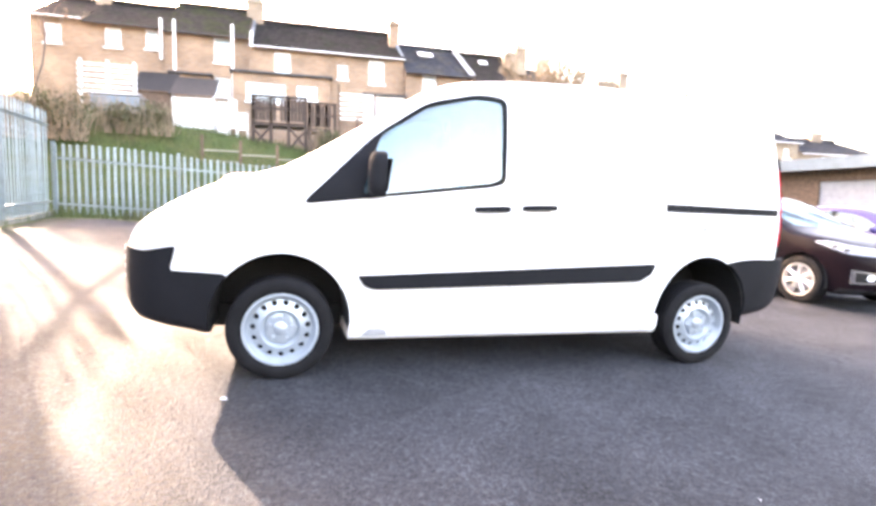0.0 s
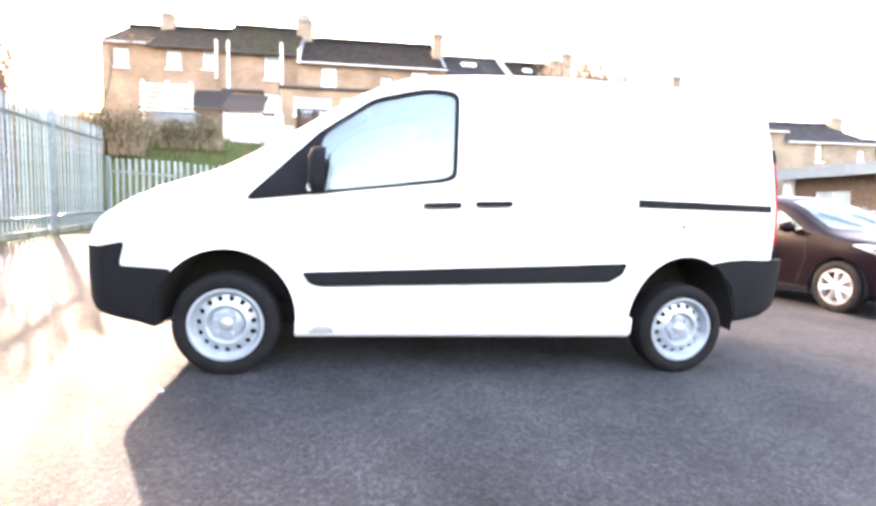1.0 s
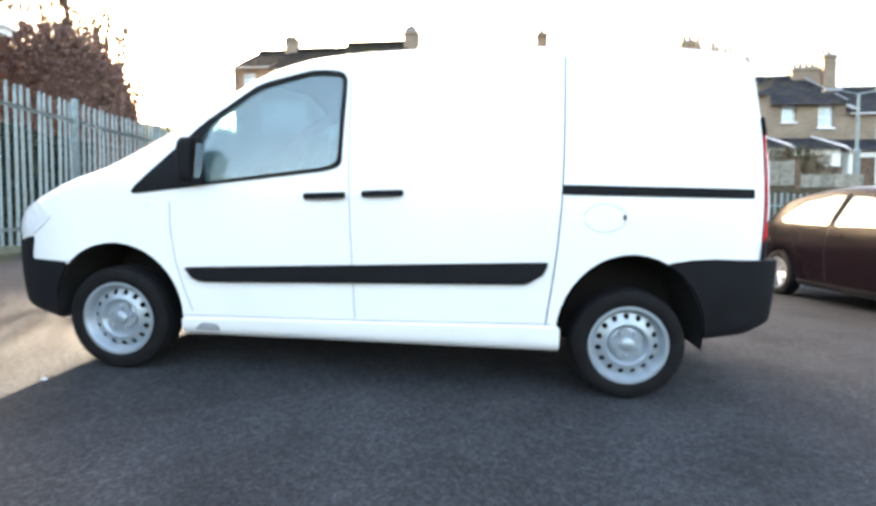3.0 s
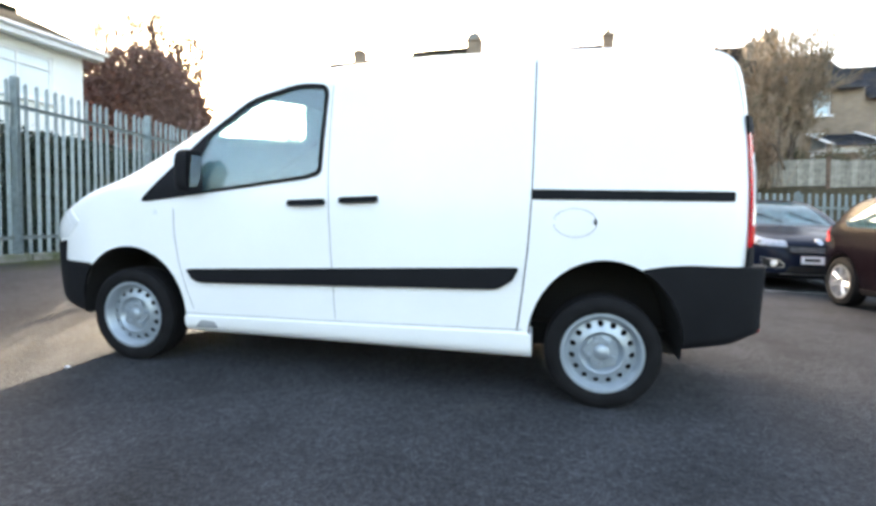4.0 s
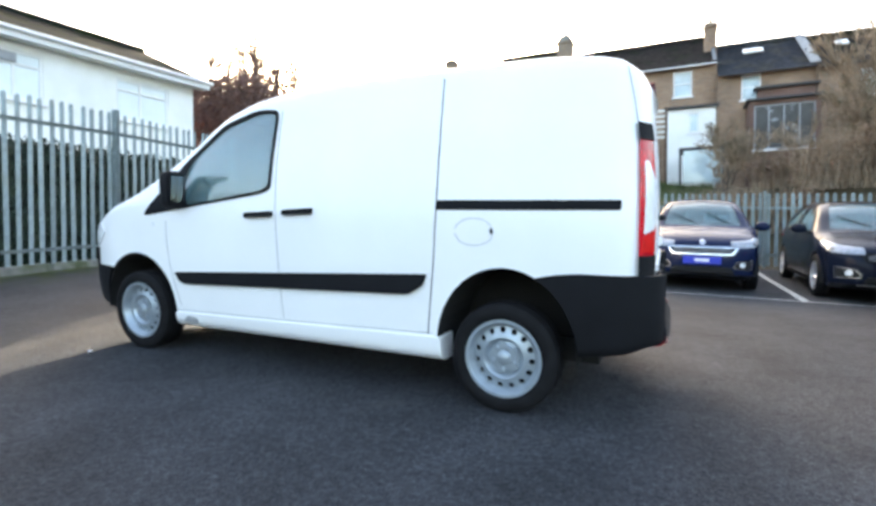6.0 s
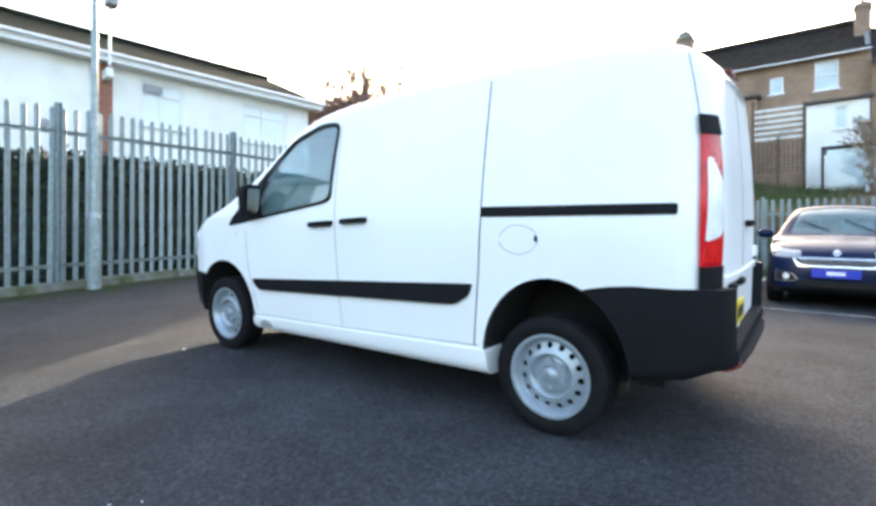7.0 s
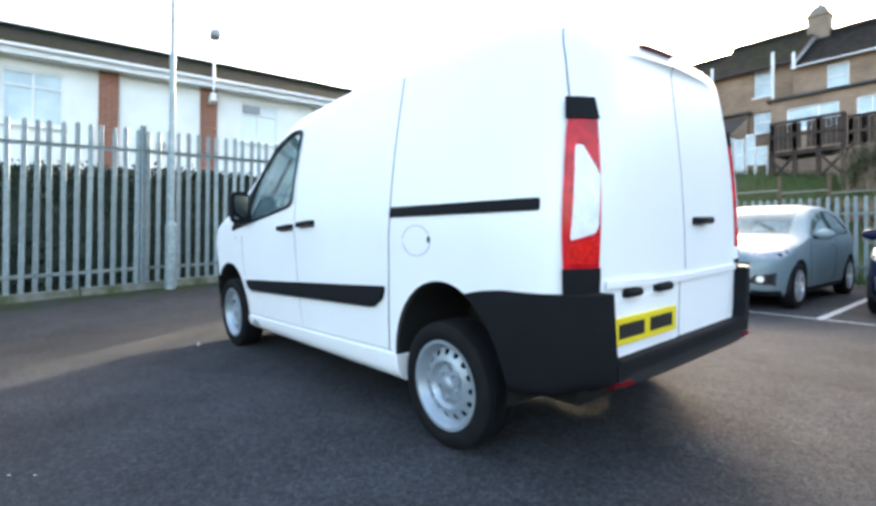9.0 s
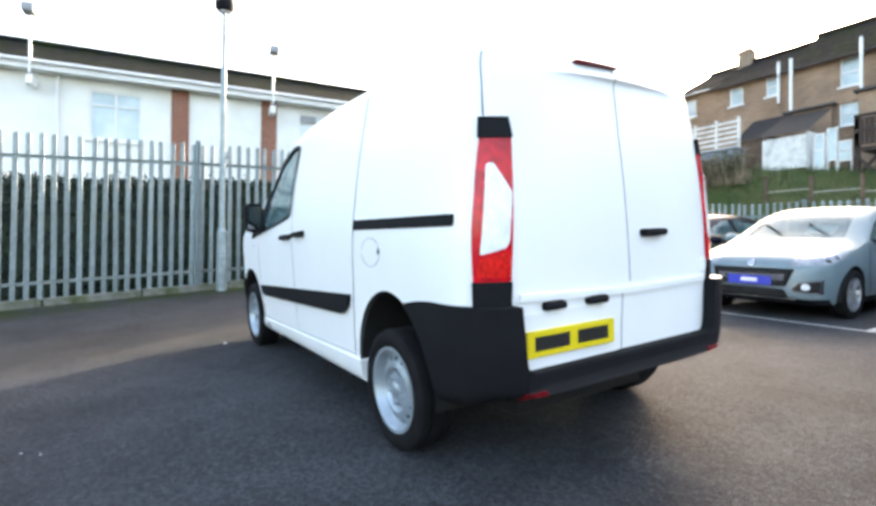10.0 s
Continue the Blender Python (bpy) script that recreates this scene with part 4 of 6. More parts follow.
    def screen_pane():
        rows = []
        for x in np.linspace(-1.02 * fx, -0.12 * fx, 16):
            ys, zs = zip(*upper(float(x)))
            rows.append([(float(x), float(y), float(np.interp(min(y, W - y), ys, zs)) - 0.012) for y in np.linspace(0.13 * W, 0.87 * W, 15)])
        return sheet(rows, (0, 0, -0.005))

    def side_pane(far):
        rows = []
        for x in np.linspace(-0.74 * fx, 1.43 * fx, 20):
            ys, zs = zip(*upper(float(x)))
            top = min(1.345 * fz, soft(S, float(x)) - 0.02)
            rows.append([(float(x), (W - v if far else v), float(z)) for z in np.linspace(0.93 * fz, max(0.935 * fz, top), 8) for v in [float(np.interp(z, zs, ys)) + 0.012]])
        return sheet(rows, (0, -0.005 if far else 0.005, 0))

    part("side_window", side_pane(0), M_CARGLASS, car, smooth=30)
    part("side_window", side_pane(1), M_CARGLASS, car, smooth=30)
    part("windscreen", screen_pane(), M_CARGLASS, car, smooth=30)
    s3, s8 = inflated(skin, 0.003), inflated(skin, 0.008)
    part("rear_window", csg(s3, ("INTERSECT", prism(rear_w, "z", 1.0 * fz, 2))), M_DKGLASS, car, smooth=30)
    for lo, hi in ((-0.2, 0.25), (W - 0.25, W + 0.2)):
        pil = csg(s3, ("INTERSECT", prism(ribbon(sc([(0.42, 0.95), (0.36, 1.34)]), 0.07), "y", lo, hi)))
        part("door_pillar", pil, M_BLACK, car, smooth=30)
        for gap in ([(-0.78, 0.93), (-0.8, 0.6), (-0.7, 0.3)], [(0.42, 0.93), (0.44, 0.6), (0.42, 0.3)]):
            part("door_gap", csg(inflated(skin, 0.0012), ("INTERSECT", prism(ribbon(sc(gap), 0.009), "y", lo, hi))), M_HOLE, car)
        part("door_handle", csg(inflated(skin, 0.025), ("INTERSECT", prism(rpoly(sc([(0.18, 0.83), (0.36, 0.84), (0.36, 0.86), (0.18, 0.85)]), 0.008), "y", lo, hi))), paint, car, smooth=30)
        part("sill", csg(s8, ("INTERSECT", prism(sc([(-0.85, 0.18), (0.95, 0.18), (0.95, 0.26), (-0.85, 0.26)]), "y", lo, hi))), M_BLACK, car, smooth=30)
        part("tail_lamp", csg(s8, ("INTERSECT", prism(rpoly(sc([(1.62, 0.8), (2.1, 0.78), (2.1, 0.95), (1.78, 1.0)]), 0.03), "y", lo, hi + 0.15 if lo < 0 else hi))), M_RED, car, smooth=30)
        part("headlamp", csg(s8, ("INTERSECT", prism(rpoly(sc([(-2.1, 0.655), (-1.75, 0.685), (-1.36, 0.81), (-1.5, 0.83), (-1.8, 0.765), (-2.1, 0.725)]), 0.03), "y", lo if lo < 0 else W - 0.42, 0.42 if lo < 0 else hi))), M_HEADLAMP, car, "clear headlamp lens", 30)
        for ex, ez, er in ((-1.72, 0.728, 0.03), (-1.6, 0.765, 0.028)):
            part("lamp_reflector", csg(inflated(skin, 0.011), ("INTERSECT", prism(ellipse(ex * fx, ez * fz, er, er * 0.75, 14), "y", lo, 0.4 if lo < 0 else hi))), M_INK, car, "dark headlamp reflector")
        fog = [(0.13, 0.33), (0.37, 0.35), (0.4, 0.39), (0.33, 0.47), (0.12, 0.5)]
        inner = [(0.15, 0.352), (0.35, 0.368), (0.372, 0.39), (0.315, 0.448), (0.14, 0.476)]
        if lo > 0:
            fog, inner = ([(W - u, v) for u, v in q][::-1] for q in (fog, inner))
        fl = part("fog_lamp_bezel", csg(s8, ("INTERSECT", prism(fog, "x", -2.2 * fx, -1.4 * fx)), selfcut=True), M_CHROME, car, "chrome-edged fog lamp surround", 30)
        # black patch on the skin paints the shade of the fog lamp recess
        part("fog_recess", csg(inflated(skin, 0.011), ("INTERSECT", prism(inner, "x", -2.2 * fx, -1.4 * fx)), selfcut=True), M_HOLE, fl)
        cy = 0.26 if lo < 0 else W - 0.26
        part("fog_lamp", csg(inflated(skin, 0.014), ("INTERSECT", prism(ellipse(cy, 0.415, 0.04, 0.04, 16), "x", -2.2 * fx, -1.5 * fx))), M_CLEAR, fl)
        my = -0.1 if lo < 0 else W + 0.1
        bm = bmesh.new()
        bmesh.ops.create_uvsphere(bm, u_segments=16, v_segments=10, radius=1, matrix=Matrix.Diagonal((0.075, 0.115, 0.075, 1)))
        mir = part("wing_mirror", bm, paint, car, smooth=60, at=pose(-0.62 * fx, my, 0.99 * fz))
        part("mirror_glass", boxed(0.06, 0.074, -0.085, 0.085, -0.05, 0.05, bevel=0.005), M_MIRROR, mir)
        part("mirror_arm", boxed(-0.03, 0.03, 0.05 if lo < 0 else -0.16, 0.16 if lo < 0 else -0.05, -0.06, -0.02, bevel=0.01), M_BLACK, mir)
    # grille, intake and plate
    g = rpoly([(W / 2 - 0.5, grille_z + gh), (W / 2 - 0.42, grille_z - gh), (W / 2 + 0.42, grille_z - gh), (W / 2 + 0.5, grille_z + gh)], 0.03)
    gi = rpoly([(W / 2 - 0.45, grille_z + gh - 0.024), (W / 2 - 0.385, grille_z - gh + 0.024), (W / 2 + 0.385, grille_z - gh + 0.024), (W / 2 + 0.45, grille_z + gh - 0.024)], 0.02)
    gr = part("grille", csg(s8, ("INTERSECT", prism(g, "x", -2.2 * fx, -1.4 * fx))), M_CHROME if chrome_grille else M_BLACK, car, "chrome-edged black grille" if chrome_grille else "black grille", 30)
    # black patch on the skin paints the shade inside the grille
    part("grille_mesh", csg(inflated(skin, 0.012), ("INTERSECT", prism(gi, "x", -2.2 * fx, -1.4 * fx))), M_HOLE, gr)
    for k in range(3):
        z = grille_z - 0.025 + 0.025 * k
        part("grille_bar", csg(inflated(skin, 0.016), ("INTERSECT", prism([(W / 2 - 0.4, z), (W / 2 + 0.4, z), (W / 2 + 0.4, z + 0.006), (W / 2 - 0.4, z + 0.006)], "x", -2.2 * fx, -1.4 * fx))), M_GREYTRIM, gr)
    part("badge", csg(inflated(skin, 0.016), ("INTERSECT", prism(ellipse(W / 2, grille_z + gh + 0.06, 0.045, 0.045, 12), "x", -2.2 * fx, -1.4 * fx))), M_CHROME, car, "plain chrome badge", 30)
    part("chin_strip", csg(inflated(skin, 0.012), ("INTERSECT", prism([(W / 2 - 0.5, 0.245), (W / 2 + 0.5, 0.245), (W / 2 + 0.5, 0.265), (W / 2 - 0.5, 0.265)], "x", -2.2 * fx, -1.4 * fx))), M_CHROME if chrome_grille else M_GREYTRIM, car)
    # the intake is a black patch too, its shade painted on
    part("air_intake", csg(s8, ("INTERSECT", prism(rpoly([(W / 2 - 0.45, 0.27), (W / 2 + 0.45, 0.27), (W / 2 + 0.4, 0.38), (W / 2 - 0.4, 0.38)], 0.03), "x", -2.2 * fx, -1.4 * fx)), selfcut=True), M_HOLE, car, smooth=30)
    px = -1.985 * fx - 0.012
    pl = part("number_plate", boxed(px - 0.012, px + 0.03, W / 2 - 0.26, W / 2 + 0.26, 0.42, 0.531, bevel=0.003), {"white": M_WPLATE, "blue": M_BPLATE}[plate], car, "white number plate" if plate == "white" else "blue show plate")
    for a, b in (((-0.22, -0.04), (0.02, 0.22)) if plate == "white" else ((-0.1, 0.1),)):
        part("plate_marking", boxed(px - 0.014, px - 0.0125, W / 2 + a, W / 2 + b, 0.455, 0.5), M_INK if plate == "white" else M_WPLATE, pl)
    if card:
        part("price_card", boxed(-0.01, 0.0, -0.17, 0.17, -0.12, 0.12), M_WPLATE, car, "white price card behind the windscreen", at=pose(-0.56 * fx, W * 0.36, 1.1 * fz, 0, 62, 0) @ pose(0, 0, 0, 0, 0, 0))
    for y in (W * 0.28, W * 0.72):
        seat = part("seat", boxed(0.05, 0.2, y - 0.22, y + 0.22, 0.5, 1.05, bevel=0.04), M_LINING, car)
        part("headrest", boxed(0.1, 0.2, y - 0.12, y + 0.12, 1.08, 1.24, bevel=0.03), M_LINING, seat)
    for y0 in (0.3, 0.62):
        blade = bmesh.new()
        prev = None
        for k in range(7):
            x, y = (-0.9 + 0.05 * k) * fx, W * (y0 + 0.035 * k) - 0.1
            ys, zs = zip(*upper(x))
            now = Vector((x, y, float(np.interp(min(y, W - y), ys, zs)) + 0.006))
            if prev is not None:
                tube(blade, prev, now, 0.009, n=5)
            prev = now
        part("wiper", blade, M_BLACK, car)
    lip = csg(s8, ("INTERSECT", boxed(-2.3 * fx, -1.62 * fx, 0.1, W - 0.1, 0.1, 0.265)))
    part("bumper_lip", lip, M_BLACK, car, smooth=30)
    # plain black box paints the shade under the car
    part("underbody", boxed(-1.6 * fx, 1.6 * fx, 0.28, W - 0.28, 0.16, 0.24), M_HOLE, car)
    for x, a in zip(wx, arches):
        for sgn in (0, 1):
            y = 0.1 if sgn == 0 else W - 0.1
            w = thing("wheel", pose(x, y, wr, 0, random.uniform(0, 90), 180 * sgn), "", "")
            w.parent = car
            part("tyre", CW["tyre"], None, w)
            part("rim", CW[spokes], None, w, "silver alloy rim")
            part("brake_disc", CW["disc"], None, w)
            lin = bmesh.new()
            n = len(a)
            lo, hi = (0.02, 0.299) if sgn == 0 else (W - 0.299, W - 0.02)
            u = [lin.verts.new((xx + (x - xx) * 0.015, lo, max(0.22, zz))) for xx, zz in a]
            v = [lin.verts.new((xx + (x - xx) * 0.015, hi, max(0.22, zz))) for xx, zz in a]
            for i in range(n):
                if a[i][1] > 0.2:
                    lin.faces.new((u[i], u[(i + 1) % n], v[(i + 1) % n], v[i]))
            lin.faces.new(v if sgn == 0 else u)
            part("arch_liner", lin, M_HOLE, car)
    return car


CW = {"tyre": mesh_of("tyre", tyre_bm(0.305, 0.19, 0.2), M_TYRE, 35), 7: mesh_of("rim", alloy_me(0.2, 7), M_ALLOY, 35), 5: mesh_of("rim", alloy_me(0.2, 5), M_ALLOY, 35),
      "disc": mesh_of("brake_disc", lathe([(0.0005, 0.0), (0.14, 0.0), (0.14, 0.03), (0.0005, 0.03)], 24), M_GREYTRIM)}


def parked(x, y, L, W, rz=90.0):
    """Centre on the ground; rz 90 turns the nose to -y."""
    return stand(x, y, rz) @ Matrix.Translation((0, -W / 2, 0))


hatchback("hatchback", parked(0.32, 7.75, 3.97, 1.74), "silver hatchback with blue show plate parked by the fence", M_SILVER, group="parked cars", plate="blue", chrome_grille=False, grille_z=0.52, gh=0.11)
hatchback("hatchback", parked(-2.1, 8.1, 3.97, 1.72), "dark grey hatchback parked beside the silver car", M_NAVY2, 3.97, 1.72, 1.44, "parked cars", "white", False, 5)
hatchback("hatchback", parked(2.68, 7.85, 3.48, 1.62), "small dark blue hatchback with chrome-edged grille parked by the fence", M_NAVY, 3.48, 1.62, 1.46, "parked cars", "blue")
hatchback("hatchback", parked(5.0, 7.75, 4.06, 1.7), "blue-black hatchback with white number plate parked by the fence", M_NAVY2, 4.06, 1.7, 1.44, "parked cars", "white", False, 5)
hatchback("hatchback", parked(5.66, 3.32, 3.97, 1.74, 94), "black plum hatchback with silver alloy wheels on open asphalt", M_PLUM, 3.97, 1.74, 1.46, "parked cars", "white")
hatchback("hatchback", parked(10.3, 4.9, 4.06, 1.74, 92), "violet-blue hatchback parked beyond the plum car", M_VIOLET, 4.06, 1.74, 1.46, "parked cars", "white", card=False)

# ---- palisade fences ----
def pale_bm(h):
    """A steel pale: folded strip with a three-pointed top."""
    bm = bmesh.new()
    prof = [(-0.034, 0.0, -0.05), (-0.02, 0.012, -0.012), (-0.012, 0.012, -0.03), (0.0, 0.004, 0.0), (0.012, 0.012, -0.03), (0.02, 0.012, -0.012), (0.034, 0.0, -0.05)]
    f = [[bm.verts.new((v + o, u, z)) for u, v, z in ((p[0], p[1], 0.0) for p in prof)] for o in (0.0, -0.003)]
    t = [[bm.verts.new((v + o, u, h + dz)) for u, v, dz in prof] for o in (0.0, -0.003)]
    for i in range(len(prof) - 1):
        bm.faces.new((f[0][i], f[0][i + 1], t[0][i + 1], t[0][i]))
        bm.faces.new((f[1][i + 1], f[1][i], t[1][i], t[1][i + 1]))
        bm.faces.new((t[0][i], t[0][i + 1], t[1][i + 1], t[1][i]))
    for i in (0, len(prof) - 1):
        bm.faces.new((f[0][i], t[0][i], t[1][i], f[1][i]))
    return bm


def palisade(label, start, end, h, face, base, posts_at, pitch=0.152, rail_low=0.3, rail_high=0.3, kerb=True):
    """Upright pales on two rails between posts, from start to end in plan; face: the degrees that the pales' front is turned."""
    a, b = Vector(start), Vector(end)
    d = (b - a)
    n = int(d.length / pitch)
    u = d.normalized()
    fence = thing("palisade_fence", pose(a.x, a.y, 0), label, "fence", "palisade fences")
    pale = mesh_of("pale", pale_bm(h), M_GALV)
    turn = pose(0, 0, 0, 0, 0, face)
    front = turn.to_3x3() @ Vector((1, 0, 0))
    for i in range(n):
        p = a + u * (i + 0.5) * pitch
        ob = part("pale", pale, None, fence)
        ob.matrix_basis = Matrix.Translation((p.x - a.x, p.y - a.y, base(p.x, p.y) + 0.05 + random.uniform(-0.012, 0.012))) @ turn @ pose(0, 0, 0, random.uniform(-0.5, 0.5), random.uniform(-0.5, 0.5), random.uniform(-4, 4))
    stops = [0.0] + posts_at + [d.length]
    for s in posts_at:
        p = a + u * s
        bm = bmesh.new()
        box(bm, -0.05, 0.05, -0.028, -0.02, 0, h + 0.08)
        box(bm, -0.05, 0.05, 0.02, 0.028, 0, h + 0.08)
        box(bm, -0.005, 0.005, -0.02, 0.02, 0, h + 0.08)
        part("fence_post", bm, M_GALV, fence, at=Matrix.Translation((p.x - a.x, p.y - a.y, base(p.x, p.y))) @ turn @ pose(0.05, 0, 0))
    for s0, s1 in zip(stops, stops[1:]):
        p, q = a + u * s0, a + u * s1
        for dz in (rail_low, h - rail_high):
            bm = bmesh.new()
            z0, z1 = base(p.x, p.y) + dz, base(q.x, q.y) + dz
            for lo, hi, w in ((-0.025, 0.025, 0.006), (0.019, 0.025, 0.045)):
                vs = []
                for c, z in ((p, z0), (q, z1)):
                    for off in (0.014, 0.014 + w):
                        for k in (lo, hi):
                            vs.append(bm.verts.new((c.x - a.x + front.x * off, c.y - a.y + front.y * off, z + k)))
                for f in ((0, 1, 3, 2), (4, 6, 7, 5), (0, 4, 5, 1), (2, 3, 7, 6), (1, 5, 7, 3), (0, 2, 6, 4)):
                    bm.faces.new([vs[i] for i in f])
            bmesh.ops.recalc_face_normals(bm, faces=bm.faces[:])
            part("rail", bm, M_GALV, fence)
    return fence


def fence_x(y):
    return -5.55 - 0.12 * y


side_start, side_end = (fence_x(-13.0), -13.0), (fence_x(11.25), 11.25)
side_len = (Vector(side_end) - Vector(side_start)).length
posts = [(y + 13.0) * math.hypot(1, 0.12) for y in (-10.8, -8.1, -5.4, -2.7, -0.03, 2.68, 5.38, 8.1)]
palisade("tall galvanised steel palisade fence before a dark hedge", side_start, side_end, 2.37, 6.8, lambda x, y: gz(x, y) + 0.02, posts)
back_y = 11.3
palisade("galvanised steel palisade fence below the grassy bank", (-6.85, back_y), (16.0, back_y), 1.68, -90, lambda x, y: gz(x, y) - 0.02, [0.05] + [2.75 * k for k in range(1, 9)], 0.155)

ys_ = np.arange(-13.0, 11.3, 1.22)
kerb = thing("fence_kerb", pose(0, 0, 0), "pale weathered concrete kerb under the steel fence", "kerb", kind="structure")
for y in ys_:
    x = fence_x(y + 0.6)
    m = stand(x, y + 0.6, 6.8)
    part("kerb_stone", boxed(-0.08, 0.1, -0.6, 0.6, -0.1, 0.1 + random.uniform(-0.01, 0.01), bevel=0.015), M_CONC, kerb, at=m)

# ---- leaves and twigs ----
def leaf_mesh(name, spots, size, m, seed=1, flat=0.0):
    """Many small leaves, one quad folded at its middle each."""
    rng = np.random.default_rng(seed)
    P = np.asarray(spots, float)
    n = len(P)
    d = rng.normal(size=(n, 3))
    d[:, 2] *= 1 - flat
    d /= np.linalg.norm(d, axis=1, keepdims=True)
    e = np.cross(d, rng.normal(size=(n, 3)))
    e /= np.linalg.norm(e, axis=1, keepdims=True)
    s = size * rng.uniform(0.6, 1.3, (n, 1))
    V = np.stack([P - d * s, P + e * s * 0.45, P + d * s, P - e * s * 0.45], 1).reshape(-1, 3)
    F = np.arange(4 * n).reshape(-1, 4)
    me = bpy.data.meshes.new(name)
    me.from_pydata(V.tolist(), [], F.tolist())
    finish(me, m)
    return me


def branch_mesh(name, segs, m):
    """segs: (start, end, r0, r1, sides)."""
    V, F = [], []
    for p, q, r0, r1, n in segs:
        turn = (q - p).to_track_quat("Z", "Y").to_matrix()
        k = len(V)
        for c, r in ((p, r0), (q, r1)):
            for i in range(n):
                a = 2 * math.pi * i / n
                V.append(tuple(c + turn @ Vector((r * math.cos(a), r * math.sin(a), 0))))
        for i in range(n):
            j = (i + 1) % n
            F.append((k + i, k + j, k + n + j, k + n + i))
    me = bpy.data.meshes.new(name)
    me.from_pydata(V, [], F)
    finish(me, m, 60)
    return me


def grow(rng, p, d, length, r, level, segs, tips, spread=0.6, up=0.15, split=3):
    steps = 3 if level else 2
    for _ in range(steps):
        d = (d + Vector((rng.gauss(0, 0.14), rng.gauss(0, 0.14), rng.gauss(0, 0.08) + up * 0.3))).normalized()
        q = p + d * length / steps
        segs.append((p, q, r, r * 0.82, 7 if level > 2 else 4 if level > 0 else 3))
        p, r = q, r * 0.82
        if level and rng.random() < 0.55:
            side = Vector((rng.gauss(0, 1), rng.gauss(0, 1), rng.gauss(0.2, 0.5))).normalized()
            grow(rng, p, (d + side * spread).normalized(), length * 0.55, r * 0.5, level - 1, segs, tips, spread, up, split)
    if level:
        for _ in range(split):
            side = Vector((rng.gauss(0, 1), rng.gauss(0, 1), rng.gauss(0.1, 0.6))).normalized()
            grow(rng, p, (d + side * spread).normalized(), length * rng.uniform(0.55, 0.8), r * 0.62, level - 1, segs, tips, spread, up, split)
    else:
        tips.append(p)


def bare_tree(x, y, h, label, seed, leaves=60, m_leaf=None, spread=0.6, levels=4, stems=1, r=0.11, bark=None, split=3, leaf_size=0.06, twig=None):
    rng = random.Random(seed)
    segs, tips = [], []
    for k in range(stems):
        lean = Vector((rng.gauss(0, 0.25), rng.gauss(0, 0.25), 1)) if stems > 1 else Vector((0.03, 0.02, 1))
        base = Vector((rng.gauss(0, 0.03), rng.gauss(0, 0.03), -0.1)) if stems > 1 else Vector((0, 0, -0.1))
        grow(rng, base, lean.normalized(), h * 0.36, r, levels, segs, tips, spread, 0.2, split)
    tree = thing("tree", pose(x, y, gz(x, y)), label, "tree")
    top = max(t.z for t in tips)
    f = h / top
    segs = [(p * f, q * f, max(a, 0.009), max(b, 0.007), n) for p, q, a, b, n in segs]
    tips = [t * f for t in tips]
    big = [s for s in segs if s[2] > r * 0.3]
    fine = [s for s in segs if s[2] <= r * 0.3]
    part("trunk", branch_mesh("trunk", big, bark or M_BARK), None, tree)
    part("fine_growth", branch_mesh("fine_growth", fine, twig or M_TWIG), None, tree)
    if leaves:
        spots = [rng.choice(tips) + Vector((rng.gauss(0, 0.07), rng.gauss(0, 0.07), rng.gauss(0, 0.07))) for _ in range(leaves)]
        part("crown", leaf_mesh("crown", spots, leaf_size, m_leaf or M_LEAF_BROWN, seed), None, tree)
    return tree


def scrub(x, y, w, d, h, label, seed, m_leaf, n=2500, size=0.05, twigs=160, m_twig=None, name="bush", zoff=0.0, rz=0.0):
    """A dense uneven bush: fans of twigs and a cloud of leaves in lobes."""
    rng = random.Random(seed)
    segs, spots = [], []
    lobes = [(rng.uniform(-w / 2, w / 2) * 0.75, rng.uniform(-d / 2, d / 2) * 0.7, rng.uniform(0.35, 0.75) * h, rng.uniform(0.22, 0.42)) for _ in range(max(5, int(w * 3)))]
    for _ in range(twigs):
        p = Vector((rng.uniform(-w / 2, w / 2) * 0.9, rng.uniform(-d / 2, d / 2) * 0.8, -0.05))
        q = p + Vector((rng.gauss(0, 0.18 * h), rng.gauss(0, 0.14 * h), rng.uniform(0.55, 1.08) * h))
        m1 = p.lerp(q, 0.55) + Vector((rng.gauss(0, 0.06), rng.gauss(0, 0.06), 0)) * h
        segs += [(p, m1, 0.014, 0.008, 3), (m1, q, 0.008, 0.003, 3)]
        for _ in range(4):
            a = m1.lerp(q, rng.random())
            segs.append((a, a + Vector((rng.gauss(0, 0.14), rng.gauss(0, 0.14), rng.uniform(0, 0.25))) * h * 0.6, 0.005, 0.002, 3))
    for _ in range(n):
        cx, cy, cz, cr = rng.choice(lobes)
        v = Vector((rng.gauss(0, 1), rng.gauss(0, 1), rng.gauss(0, 1))).normalized() * rng.random() ** 0.4
        spots.append((cx + v.x * cr * w * 0.6 * min(1, 2 / w + 0.2), cy + v.y * cr * d, max(0.03, cz + v.z * cr * h)))
    ob = thing(name, pose(x, y, gz(x, y) + zoff, 0, 0, rz), label, "bush")
